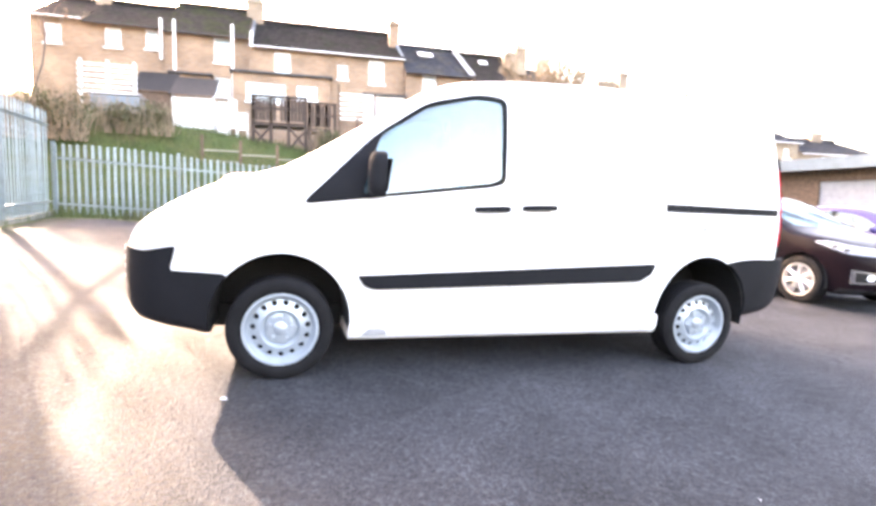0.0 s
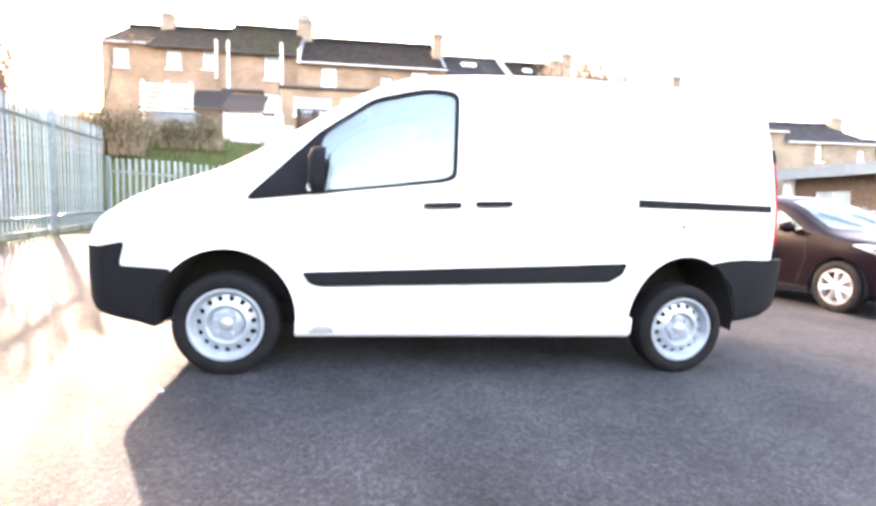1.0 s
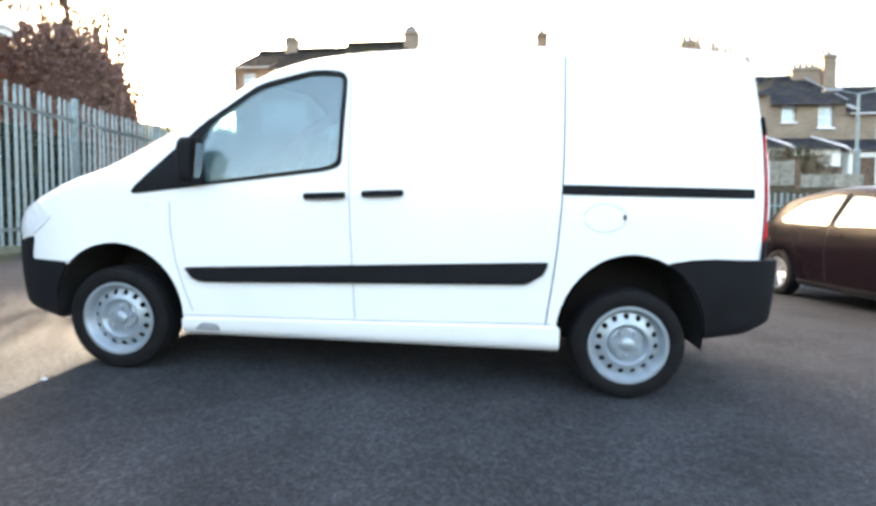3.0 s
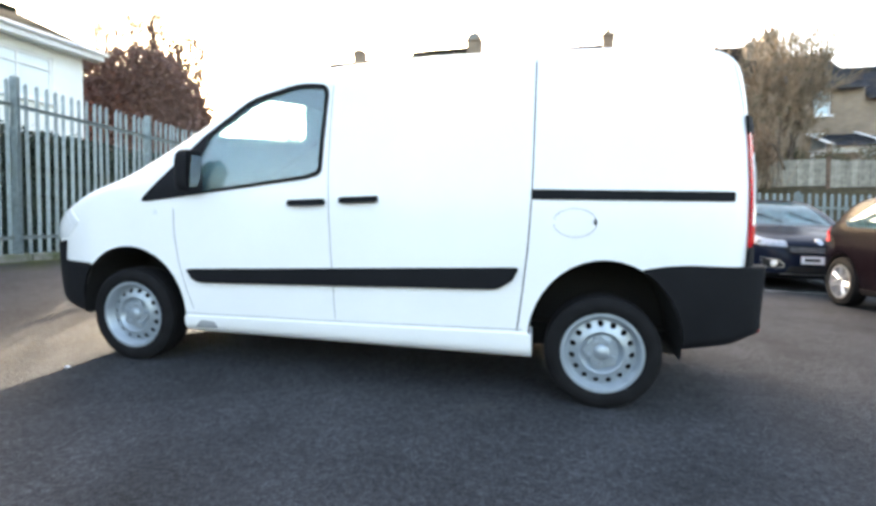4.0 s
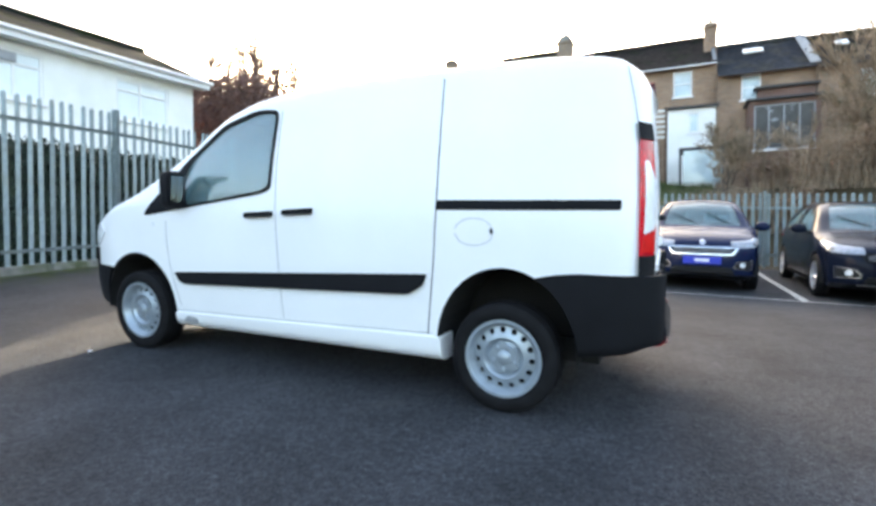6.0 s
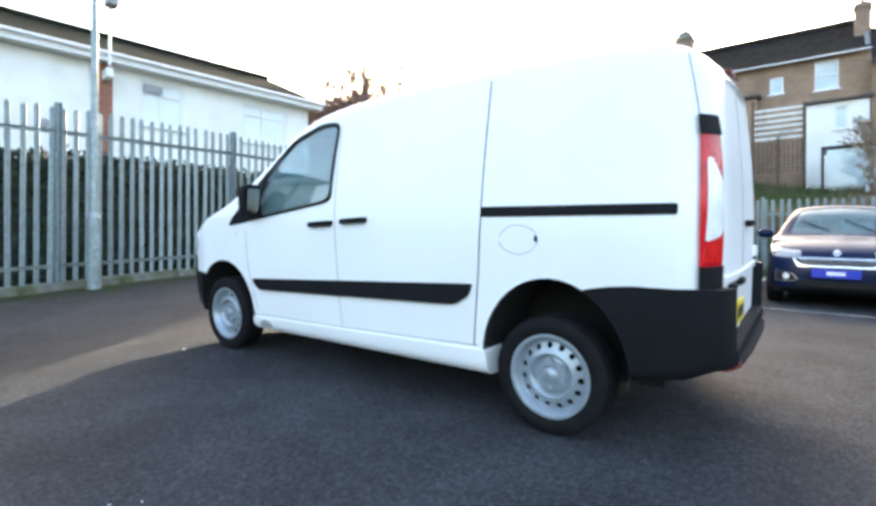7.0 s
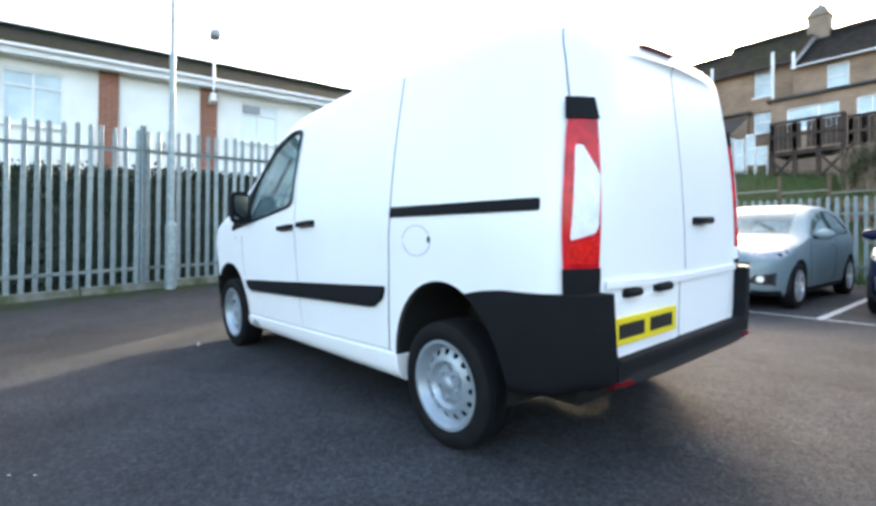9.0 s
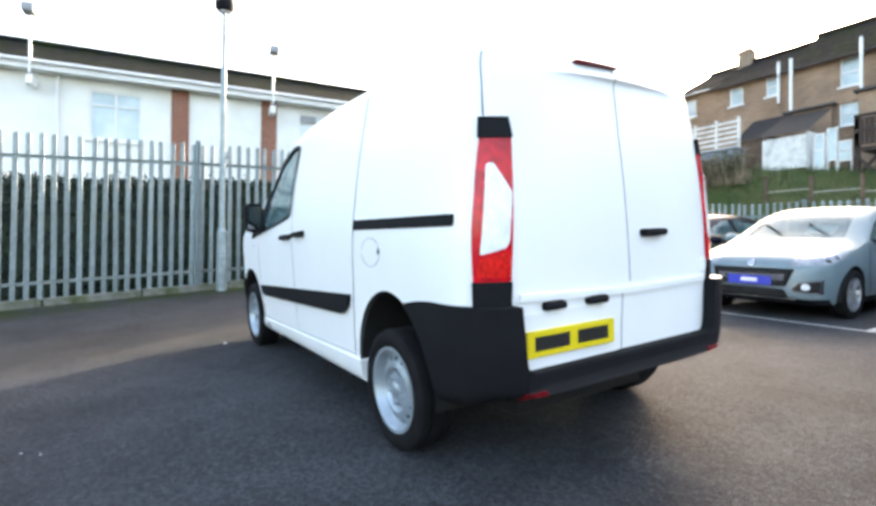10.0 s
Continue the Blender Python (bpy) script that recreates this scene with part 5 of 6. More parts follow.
    part("brushwood", branch_mesh("brushwood", segs, m_twig or M_TWIG), None, ob)
    part("foliage", leaf_mesh("foliage", spots, size, m_leaf, seed), None, ob)
    return ob


# dark clipped hedge behind the side fence
rng = random.Random(5)
hedge = thing("hedge", pose(0, 0, 0), "dense dark evergreen hedge behind the steel fence", "hedge")
spots, core = [], bmesh.new()
steps_ = np.arange(-12.5, 6.6, 0.35)
ring_prev = None
for y in steps_:
    x = fence_x(y) - 0.75
    z = gz(x, y)
    hh = 1.84 + 0.1 * noise.noise((y * 0.8, 0, 3))
    sec = [(-0.4, 0), (-0.42, hh * 0.6), (-0.3, hh - 0.08), (0.25, hh - 0.08), (0.36, hh * 0.6), (0.34, 0)]
    ring_now = [core.verts.new((x + a + 0.04 * noise.noise((y * 2, a * 3, b * 2)), y, z + b)) for a, b in sec]
    if ring_prev:
        for i in range(5):
            core.faces.new((ring_prev[i], ring_prev[i + 1], ring_now[i + 1], ring_now[i]))
    ring_prev = ring_now
for _ in range(34000):
    y = rng.uniform(-12.5, 6.5)
    x = fence_x(y) - 0.75
    hh = 1.84 + 0.1 * noise.noise((y * 0.8, 0, 3))
    if rng.random() < 0.72:
        spots.append((x + 0.36 + rng.gauss(0, 0.05), y, gz(x, y) + rng.uniform(0.05, hh)))
    else:
        spots.append((x + rng.uniform(-0.4, 0.4), y, gz(x, y) + hh + rng.gauss(-0.03, 0.05)))
part("hedge_core", core, M_LEAF, hedge, smooth=60)
part("foliage", leaf_mesh("foliage", spots, 0.045, M_LEAF, 8), None, hedge)

# russet hedge and cut-back trees beside the white building
def beech_wall(x0, x1, y, h, label, seed):
    """A tall block of brown winter leaves with an uneven top."""
    rng = random.Random(seed)
    ob = thing("beech_hedge", pose(0, 0, 0), label, "hedge")
    core, prev, spots = bmesh.new(), None, []
    top = lambda x: h + 0.22 * noise.noise((x * 1.3, 2, 0)) + 0.12 * noise.noise((x * 4.1, 5, 0)) - 0.75 * max(0.0, x - x1 + 1.5) ** 1.6
    for x in np.arange(x0, x1 + 0.01, 0.3):
        x = float(x)
        z, t = gz(x, y), top(x)
        now = [core.verts.new((x, y + a, z + b)) for a, b in ((-0.5, -0.1), (-0.55, t * 0.6), (-0.3, t - 0.6), (0.3, t - 0.6), (0.5, t * 0.6), (0.5, -0.1))]
        if prev:
            for i in range(5):
                core.faces.new((prev[i], prev[i + 1], now[i + 1], now[i]))
        else:
            core.faces.new(now)
        prev = now
    core.faces.new(prev[::-1])
    for _ in range(26000):
        x = rng.uniform(x0 - 0.1, x1 + 0.12)
        t, z, k = top(x), gz(x, y), rng.random()
        if k < 0.68:
            b = rng.uniform(0.05, 1) * t
            spots.append((x, y - 0.55 + 0.25 * max(0, b / t - 0.6) + rng.gauss(0, 0.07), z + b))
        elif k < 0.9:
            spots.append((x, y + rng.uniform(-0.45, 0.45), z + t - 0.3 + rng.gauss(0, 0.24)))
        else:
            spots.append(((x0 if rng.random() < 0.3 else x1) + rng.gauss(0, 0.06), y + rng.uniform(-0.5, 0.5), z + rng.uniform(0.1, 0.97) * t))
    part("hedge_core", core, M_LEAF_RUSSET, ob)
    part("foliage", leaf_mesh("foliage", spots, 0.06, M_LEAF_RUSSET, seed), None, ob)
    return ob


def cut_back_tree(x, y, h, label, seed, limbs=5):
    """Thick upright limbs, each ending in tufts of short shoots."""
    rng = random.Random(seed)
    tree = thing("tree", pose(x, y, gz(x, y)), label, "tree")
    big, fine = [(Vector((0, 0, -0.1)), Vector((0.03, 0, h * 0.45)), 0.16, 0.13, 8)], []
    for k in range(limbs):
        p, r = Vector((0.03, 0, h * 0.45)), 0.06
        aim = Vector((rng.uniform(-1.0, 1.0), rng.uniform(-0.6, 0.6), h * rng.uniform(0.86, 1.0)))
        for s in range(5):
            q = p.lerp(aim, 1 / (5 - s)) + Vector((rng.gauss(0, 0.05), rng.gauss(0, 0.05), 0))
            big.append((p, q, r, r * 0.86, 6))
            p, r = q, r * 0.86
            for _ in range(6 if s < 2 else 18):
                a = p + Vector((rng.gauss(0, 0.05), rng.gauss(0, 0.05), rng.gauss(0, 0.1)))
                b = a + Vector((rng.gauss(0, 0.2), rng.gauss(0, 0.2), rng.uniform(0.05, 0.4)))
                fine.append((a, b, 0.012, 0.006, 3))
                for _ in range(2):
                    fine.append((b, b + Vector((rng.gauss(0, 0.09), rng.gauss(0, 0.09), rng.uniform(0.02, 0.2))), 0.007, 0.003, 3))
        for _ in range(5):
            a, d = p, Vector((rng.gauss(0, 0.22), rng.gauss(0, 0.22), 1)).normalized()
            for s in range(4):
                d = (d + Vector((rng.gauss(0, 0.16), rng.gauss(0, 0.16), 0))).normalized()
                b = a + d * rng.uniform(0.2, 0.4)
                fine.append((a, b, 0.01 - 0.002 * s, 0.008 - 0.002 * s, 3))
                if rng.random() < 0.6:
                    fine.append((b, b + Vector((rng.gauss(0, 0.15), rng.gauss(0, 0.15), rng.uniform(0, 0.2))), 0.006, 0.003, 3))
                a = b
    part("trunk", branch_mesh("trunk", big, M_TWIG), None, tree)
    part("fine_growth", branch_mesh("fine_growth", fine, M_TWIG), None, tree)
    return tree


beech_wall(-13.6, -8.7, 10.5, 5.25, "tall dense russet beech hedge beside the white building", 21)
for k, (x, y, h) in enumerate([(-12.7, 10.9, 6.9), (-12.0, 11.3, 6.7), (-11.3, 10.9, 6.9), (-10.5, 11.2, 6.5), (-9.7, 11.3, 6.3)]):
    cut_back_tree(x, y, h, "cut-back bare tree with knobbly limbs behind the russet hedge", 60 + k)
for k, (x, y, top, n) in enumerate([(-11.5, 16.9, 12.2, 70), (-13.4, 15.6, 11.2, 60), (-9.6, 17.4, 11.0, 50)]):
    bare_tree(x, y, top - gz(x, y), "tall thin bare tree with a few brown leaf tufts", 11 + k, n, M_LEAF_BROWN, 0.42, 3, 2, 0.045, leaf_size=0.09)

# ---- lamp posts ----
def lamp_post(x, y, h, label, twin=False):
    post = thing("lamp_post", pose(x, y, gz(x, y)), label, "lamp post")
    part("base_column", tube(bmesh.new(), (0, 0, -0.05), (0, 0, 0.95), 0.085, n=16), M_GALV, post, smooth=40)
    part("collar", tube(bmesh.new(), (0, 0, 0.95), (0, 0, 1.02), 0.085, 0.05, n=16), M_GALV, post, smooth=40)
    part("pole", tube(bmesh.new(), (0, 0, 1.02), (0, 0, h - 0.1), 0.048, 0.038, n=14), M_GALV, post, smooth=40)
    part("access_door", boxed(0.07, 0.09, -0.045, 0.045, 0.3, 0.75, bevel=0.006), M_GALV, post)
    if twin:
        for s in (-1, 1):
            arm = part("lamp_arm", tube(bmesh.new(), (0, 0, h - 0.1), (s * 0.5, 0, h), 0.025, n=8), M_GALV, post)
            part("lamp_head", boxed(s * 0.75 - 0.25, s * 0.75 + 0.25, -0.12, 0.12, h - 0.03, h + 0.07, bevel=0.03), M_GREYTRIM, arm)
    else:
        head = part("lamp_head", lathe([(0.0005, 0.0), (0.11, 0.0), (0.15, 0.06), (0.15, 0.2), (0.1, 0.26), (0.0005, 0.27)], 20), M_BLACK, post, "dark lamp head", 40, at=pose(0, 0, h - 0.12, 90))
        part("lamp_lens", lathe([(0.0005, -0.02), (0.09, -0.015), (0.1, 0.0), (0.0005, 0.0)], 20), M_CLEAR, head)
    return post


lamp_post(-5.3, 0.33, 4.72, "galvanised lamp post with wide base before the fence")
lamp_post(11.8, 13.7, 5.05 - gz(11.8, 13.7), "tall grey lamp post with two heads", True)

# ---- bay lines ----
def bay_line(x0, y0, x1, y1, w=0.09):
    line = bmesh.new()
    n = 14
    d = Vector((x1 - x0, y1 - y0)).normalized()
    k = Vector((-d.y, d.x)) * w / 2
    prev = None
    for i in range(n + 1):
        c = Vector((x0, y0)).lerp(Vector((x1, y1)), i / n)
        now = [line.verts.new((c.x + s * k.x, c.y + s * k.y, gz(c.x, c.y) + 0.004)) for s in (-1, 1)]
        if prev:
            line.faces.new((prev[0], prev[1], now[1], now[0]))
        prev = now
    ob = part("bay_line", line, M_LINE)
    return tagged(ob, "worn white painted parking bay line", "bay line", "bay lines", "structure")


for x in (-3.2, -0.85, 1.5, 3.85, 6.2, 8.5):
    bay_line(x + 0.1, 5.75, x, 10.45)
bay_line(-0.8, 5.72, 6.4, 5.72, 0.07)

# ---- buildings ----
def frame_matrix(px, py, dx, dy):
    """x along the facade, y away from the viewer, z up."""
    d = Vector((dx, dy, 0)).normalized()
    n = Vector((-d.y, d.x, 0))
    return Matrix(((d.x, n.x, 0, px), (d.y, n.y, 0, py), (0, 0, 1, 0), (0, 0, 0, 1)))


def holed_wall(x0, x1, z0, top, holes, y=0.0, deep=0.12, m=None, nz=1):
    """A wall face in the x-z plane whose openings go through to depth deep; top(x) gives its upper edge."""
    xs = sorted({x0, x1, *[h[0] for h in holes], *[h[1] for h in holes]})
    zs = sorted({z0, *[h[2] for h in holes], *[h[3] for h in holes]})
    bm = bmesh.new()
    for a, b in zip(xs, xs[1:]):
        for c, d in zip(zs, zs[1:] + [None]):
            mx, mz = (a + b) / 2, (c + d) / 2 if d is not None else None
            if d is not None and any(h[0] < mx < h[1] and h[2] < mz < h[3] for h in holes):
                continue
            za, zb = (d, d) if d is not None else (top(a), top(b))
            bm.faces.new([bm.verts.new(p) for p in ((a, y, c), (b, y, c), (b, y, zb), (a, y, za))])
    for a, b, c, d in holes:
        for p, q in (((a, c), (b, c)), ((b, c), (b, d)), ((b, d), (a, d)), ((a, d), (a, c))):
            bm.faces.new([bm.verts.new(v) for v in ((p[0], y, p[1]), (p[0], y + deep, p[1]), (q[0], y + deep, q[1]), (q[0], y, q[1]))])
    bmesh.ops.remove_doubles(bm, verts=bm.verts[:], dist=0.0005)
    bmesh.ops.recalc_face_normals(bm, faces=bm.faces[:])
    return bm


def window(parent, a, b, c, d, y=0.0, deep=0.1, bars=(0.5,), cross=(), m_frame=None, sill=True, m_pane=None):
    """Frame, panes and sill in an opening a..b, c..d; bars: uprights, cross: transoms, as shares."""
    f = 0.06
    w = part("window", frame_ring(a, b, c, d, y + deep, f), m_frame or M_UPVC, parent, "white window frame")
    for k in bars:
        x = a + (b - a) * k
        part("glazing_bar", boxed(x - 0.025, x + 0.025, y + deep - 0.022, y + deep + 0.028, c + f, d - f), m_frame or M_UPVC, w)
    for k in cross:
        z = c + (d - c) * k
        part("glazing_bar", boxed(a + f, b - f, y + deep - 0.021, y + deep + 0.027, z - 0.022, z + 0.022), m_frame or M_UPVC, w)
    ex = [a + f] + [a + (b - a) * k for k in bars] + [b - f]
    for p, q in zip(ex, ex[1:]):
        part("pane", boxed(p, q, y + deep + 0.012, y + deep + 0.02, c + f, d - f), m_pane or M_PANE, w)
    if sill:
        part("sill", boxed(a - 0.06, b + 0.06, y - 0.07, y + deep, c - 0.07, c, bevel=0.01), M_UPVC, w)
    return w


def frame_ring(a, b, c, d, y, f):
    """A rectangular frame in one piece."""
    bm = bmesh.new()
    rings = []
    for o, yy in ((0, y - 0.02), (f, y - 0.02), (f, y + 0.03), (0, y + 0.03)):
        rings.append([bm.verts.new(p) for p in ((a + o, yy, c + o), (b - o, yy, c + o), (b - o, yy, d - o), (a + o, yy, d - o))])
    for k in range(4):
        p, q = rings[k], rings[(k + 1) % 4]
        for i in range(4):
            j = (i + 1) % 4
            bm.faces.new((p[i], p[j], q[j], q[i]))
    bmesh.ops.recalc_face_normals(bm, faces=bm.faces[:])
    return bm


# -- white rendered block beyond the side fence --
# x runs along the facade to the far end, y away from the fence
WB = Matrix.Translation((-11.26, 0, 0)) @ pose(0, 0, 0, 0, 0, math.degrees(math.atan2(1, 0.12)))
block = thing("white_building", WB, "long white rendered two-storey block with mossy roof", "building")
EAVE, END = 5.36, 8.0
RID, RZ, HIP, BACK = 1.8, 6.52, 0.4, -9.5
wins = [(-1.72, -0.58, 3.8, 5.02), (3.32, 4.33, 4.0, 5.08), (5.9, 7.28, 4.0, 5.05), (-6.0, -4.9, 3.8, 5.02), (-1.7, -0.6, 1.4, 2.5), (3.3, 4.3, 1.4, 2.5), (5.9, 7.2, 1.4, 2.5)]
part("wall", holed_wall(BACK, END, -0.5, lambda x: EAVE, wins, 0.0, 0.14), M_RENDER, block)
bm = bmesh.new()
for f in (((BACK, 0.0), (BACK, 2 * RID)), ((BACK, 2 * RID), (END, 2 * RID)), ((END, 2 * RID), (END, 0.0))):
    (a, b), (c, d) = f
    bm.faces.new([bm.verts.new(v) for v in ((a, b, -0.5), (c, d, -0.5), (c, d, EAVE), (a, b, EAVE))])
part("end_wall", bm, M_BRICK_RED, block, "red brick end wall")
# dark sheet added behind the windows in place of unlit rooms
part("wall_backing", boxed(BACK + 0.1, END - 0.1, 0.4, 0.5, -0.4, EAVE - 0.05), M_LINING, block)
for k, w in enumerate(wins):
    if 3 < w[0] < 7.5 and w[2] > 3:
        win = window(block, *w, bars=(0.45,), cross=(0.72,), deep=0.05, m_pane=M_PANE_PALE)
        if w[0] < 5:
            part("top_vent", boxed(w[0] + 0.06, w[0] + 0.5, -0.03, 0.02, w[3] - 0.28, w[3] - 0.08, bevel=0.01), M_GREYTRIM, win)
    else:
        window(block, *w, bars=(0.5,), cross=(0.7,), deep=0.05)
for a, b in ((0.08, 0.49), (2.3, 2.71), (-4.0, -3.6), (-8.0, -7.6)):
    part("brick_pier", boxed(a, b, -0.06, 0.05, -0.5, EAVE - 0.02), M_BRICK_RED, block, "red brick pier")
bm = bmesh.new()
o = 0.35
pts = {"fl": (BACK - 0.35, -o, EAVE + 0.1), "fr": (END + o, -o, EAVE + 0.1), "br": (END + o, 2 * RID + o, EAVE + 0.1), "bl": (BACK - 0.35, 2 * RID + o, EAVE + 0.1), "rl": (BACK + 0.4, RID, RZ), "rr": (END - HIP, RID, RZ)}
V = {k: bm.verts.new(v) for k, v in pts.items()}
for f in (("fl", "fr", "rr", "rl"), ("fr", "br", "rr"), ("br", "bl", "rl", "rr"), ("bl", "fl", "rl")):
    bm.faces.new([V[k] for k in f])
bmesh.ops.solidify(bm, geom=bm.faces[:], thickness=0.12)
bmesh.ops.recalc_face_normals(bm, faces=bm.faces[:])
part("roof", bm, M_TILE_MOSS, block, "shallow grey tiled roof patched with moss")
part("fascia", boxed(BACK - 0.3, END + 0.3, -0.36, -0.33, EAVE - 0.12, EAVE + 0.08), M_UPVC, block)
part("soffit", boxed(BACK - 0.3, END + 0.3, -0.33, 0.0, EAVE - 0.1, EAVE - 0.08), M_UPVC, block)
bm = tube(bmesh.new(), (BACK - 0.3, -0.42, EAVE + 0.04), (END + 0.35, -0.42, EAVE + 0.04), 0.045, n=10)
part("gutter", bm, M_UPVC, block, smooth=50)
part("ridge_tiles", tube(bmesh.new(), (BACK + 0.4, RID, RZ + 0.03), (END - HIP, RID, RZ + 0.03), 0.09, n=8), M_TILE_MOSS, block)
for x in (2.55, -2.8):
    pole = part("flood_light_pole", tube(bmesh.new(), (x, -0.46, EAVE - 0.25), (x, -0.46, EAVE + 1.05), 0.03, n=8), M_UPVC, block)
    part("flood_light", boxed(x - 0.12, x + 0.12, -0.75, -0.4, EAVE + 1.05, EAVE + 1.25, bevel=0.03), M_GREYTRIM, pole, "grey flood light")
    part("bracket", boxed(x - 0.07, x + 0.07, -0.5, -0.06, EAVE - 0.52, EAVE - 0.3, bevel=0.02), M_UPVC, pole)
part("wall_lamp", lathe([(0.0005, 0), (0.1, 0), (0.1, 0.1), (0.0005, 0.12)], 16), M_GREYTRIM, block, at=pose(1.4, -0.06, 3.65, 0, 0, 180), smooth=40)
part("downpipe", tube(bmesh.new(), (-2.35, -0.08, -0.4), (-2.35, -0.08, EAVE), 0.04, n=8), M_UPVC, block)

# -- brick terrace up the bank, stepping down to the right --
M_COPING = mat("pale_coping", (0.5, 0.5, 0.5), 0.8, vary=0.2)
M_LEAD = mat("grey_lead_flashing", (0.3, 0.33, 0.35), 0.6, vary=0.25, scale=3)
M_ROOFEDGE = mat("dark_roof_edge", (0.05, 0.045, 0.045), 0.7, vary=0.2)
M_POT = mat("terracotta_pot", (0.3, 0.16, 0.1), 0.8, vary=0.3)


def chimney(h, x, back, w, d, z0, top, m, pots=2, mound=False):
    """A stack with an oversailing cap course, a flaunching and pots."""
    st = part("chimney", boxed(x - w / 2, x + w / 2, back - d / 2, back + d / 2, z0, top - 0.22), m, h)
    part("cap_course", boxed(x - w / 2 - 0.05, x + w / 2 + 0.05, back - d / 2 - 0.05, back + d / 2 + 0.05, top - 0.22, top - 0.1, bevel=0.015), m, st)
    bm = bmesh.new()
    bmesh.ops.create_cone(bm, cap_ends=True, segments=4, radius1=0.7, radius2=0.42 if mound else 0.6, depth=1)
    bmesh.ops.transform(bm, matrix=Matrix.Translation((x, back, top - 0.1 + (0.17 if mound else 0.05))) @ Matrix.Diagonal((w, d, 0.34 if mound else 0.1, 1)) @ pose(0, 0, 0, 0, 0, 45), verts=bm.verts[:])
    part("flaunching", bm, M_CONC, st)
    for k in range(pots):
        px = x + (k - (pots - 1) / 2) * w / max(pots, 1) * 0.9
        part("chimney_pot", lathe([(0.1, 0), (0.085, 0.06), (0.075, 0.24), (0.095, 0.28), (0.055, 0.28), (0.055, 0.08)], 12, closed=True), M_POT, st, at=pose(px, back, top - 0.06 + (0.22 if mound else 0), 90), smooth=40)
    return st


def house(x0, x1, y, eave, label, wins, m_wall, m_roof, back=3.0, rise=1.93, chimneys=(), lower=(), skylights=(), pipes=(), coping=(), lead=(), gutter=None):
    """One house of the row between two party walls; windows given in world x and z, y the plane of its front."""
    h = thing("terraced_house", pose(0, y, 0), label, "house", "brick terrace")
    base, deep = eave - 6.2, 2 * back
    part("wall", holed_wall(x0, x1, base, lambda s: eave, list(wins)), m_wall, h)
    bm = bmesh.new()
    for a, b in (((x0, 0), (x0, deep)), ((x0, deep), (x1, deep)), ((x1, deep), (x1, 0))):
        bm.faces.new([bm.verts.new(v) for v in ((*a, base), (*b, base), (*b, eave), (*a, eave))])
    for s in (x0, x1):
        bm.faces.new([bm.verts.new(v) for v in ((s, 0, eave), (s, deep, eave), (s, back, eave + rise - 0.05))])
    part("side_wall", bm, m_wall, h)
    # added dark sheet, the rooms' shade put into its colour
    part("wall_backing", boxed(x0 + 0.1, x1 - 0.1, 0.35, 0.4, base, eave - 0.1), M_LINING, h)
    for a, b, c, d in wins:
        w = b - a
        window(h, a, b, c, d, bars=(0.62,) if w > 1.2 else (), cross=(0.5,) if d - c > 0.8 else ())
    tilt = rise / back
    bm = bmesh.new()
    f = [bm.verts.new(v) for v in ((x0, -0.25, eave - 0.25 * tilt), (x1, -0.25, eave - 0.25 * tilt), (x1, back, eave + rise), (x0, back, eave + rise), (x1, deep + 0.25, eave - 0.25 * tilt), (x0, deep + 0.25, eave - 0.25 * tilt))]
    bm.faces.new(f[:4])
    bm.faces.new((f[3], f[2], f[4], f[5]))
    bmesh.ops.solidify(bm, geom=bm.faces[:], thickness=-0.09)
    bmesh.ops.recalc_face_normals(bm, faces=bm.faces[:])
    roof = part("roof", bm, m_roof, h)
    bm = bmesh.new()
    n = max(2, int((x1 - x0) / 0.45))
    for k in range(n):
        a, b = x0 + (x1 - x0) * k / n, x0 + (x1 - x0) * (k + 1) / n
        tube(bm, (a, back, eave + rise + 0.07), (b + 0.015, back, eave + rise + 0.075), 0.1, n=8)
    part("ridge_tiles", bm, m_roof, roof)
    part("gutter", tube(bmesh.new(), (x0, -0.29, eave - 0.17), (x1, -0.29, eave - 0.17), 0.03, n=8), gutter or M_UPVC, h, smooth=50)
    for s, w, m in [(c, 0.34, M_COPING) for c in coping] + [(c, 0.14, M_LEAD) for c in lead]:
        cop = bmesh.new()
        vs = [cop.verts.new(v) for v in ((s - w / 2, -0.28, eave - 0.28 * tilt + 0.14), (s + w / 2, -0.28, eave - 0.28 * tilt + 0.14), (s + w / 2, back, eave + rise + 0.15), (s - w / 2, back, eave + rise + 0.15))]
        cop.faces.new(vs)
        bmesh.ops.solidify(cop, geom=cop.faces[:], thickness=0.12)
        part("party_coping", cop, m, roof, "pale coping on the party wall" if m is M_COPING else "grey lead along the party wall")
    for a, b, u, v in skylights:
        sky_l = part("skylight", boxed(a, b, -(v - u) / 2, (v - u) / 2, 0.0, 0.07, bevel=0.012), M_UPVC, roof, "roof window", at=pose(0, (u + v) / 2, eave + tilt * (u + v) / 2 + 0.1, math.degrees(math.atan(tilt))))
        part("pane", boxed(a + 0.06, b - 0.06, -(v - u) / 2 + 0.06, (v - u) / 2 - 0.06, 0.071, 0.076), M_PANE_PALE, sky_l)
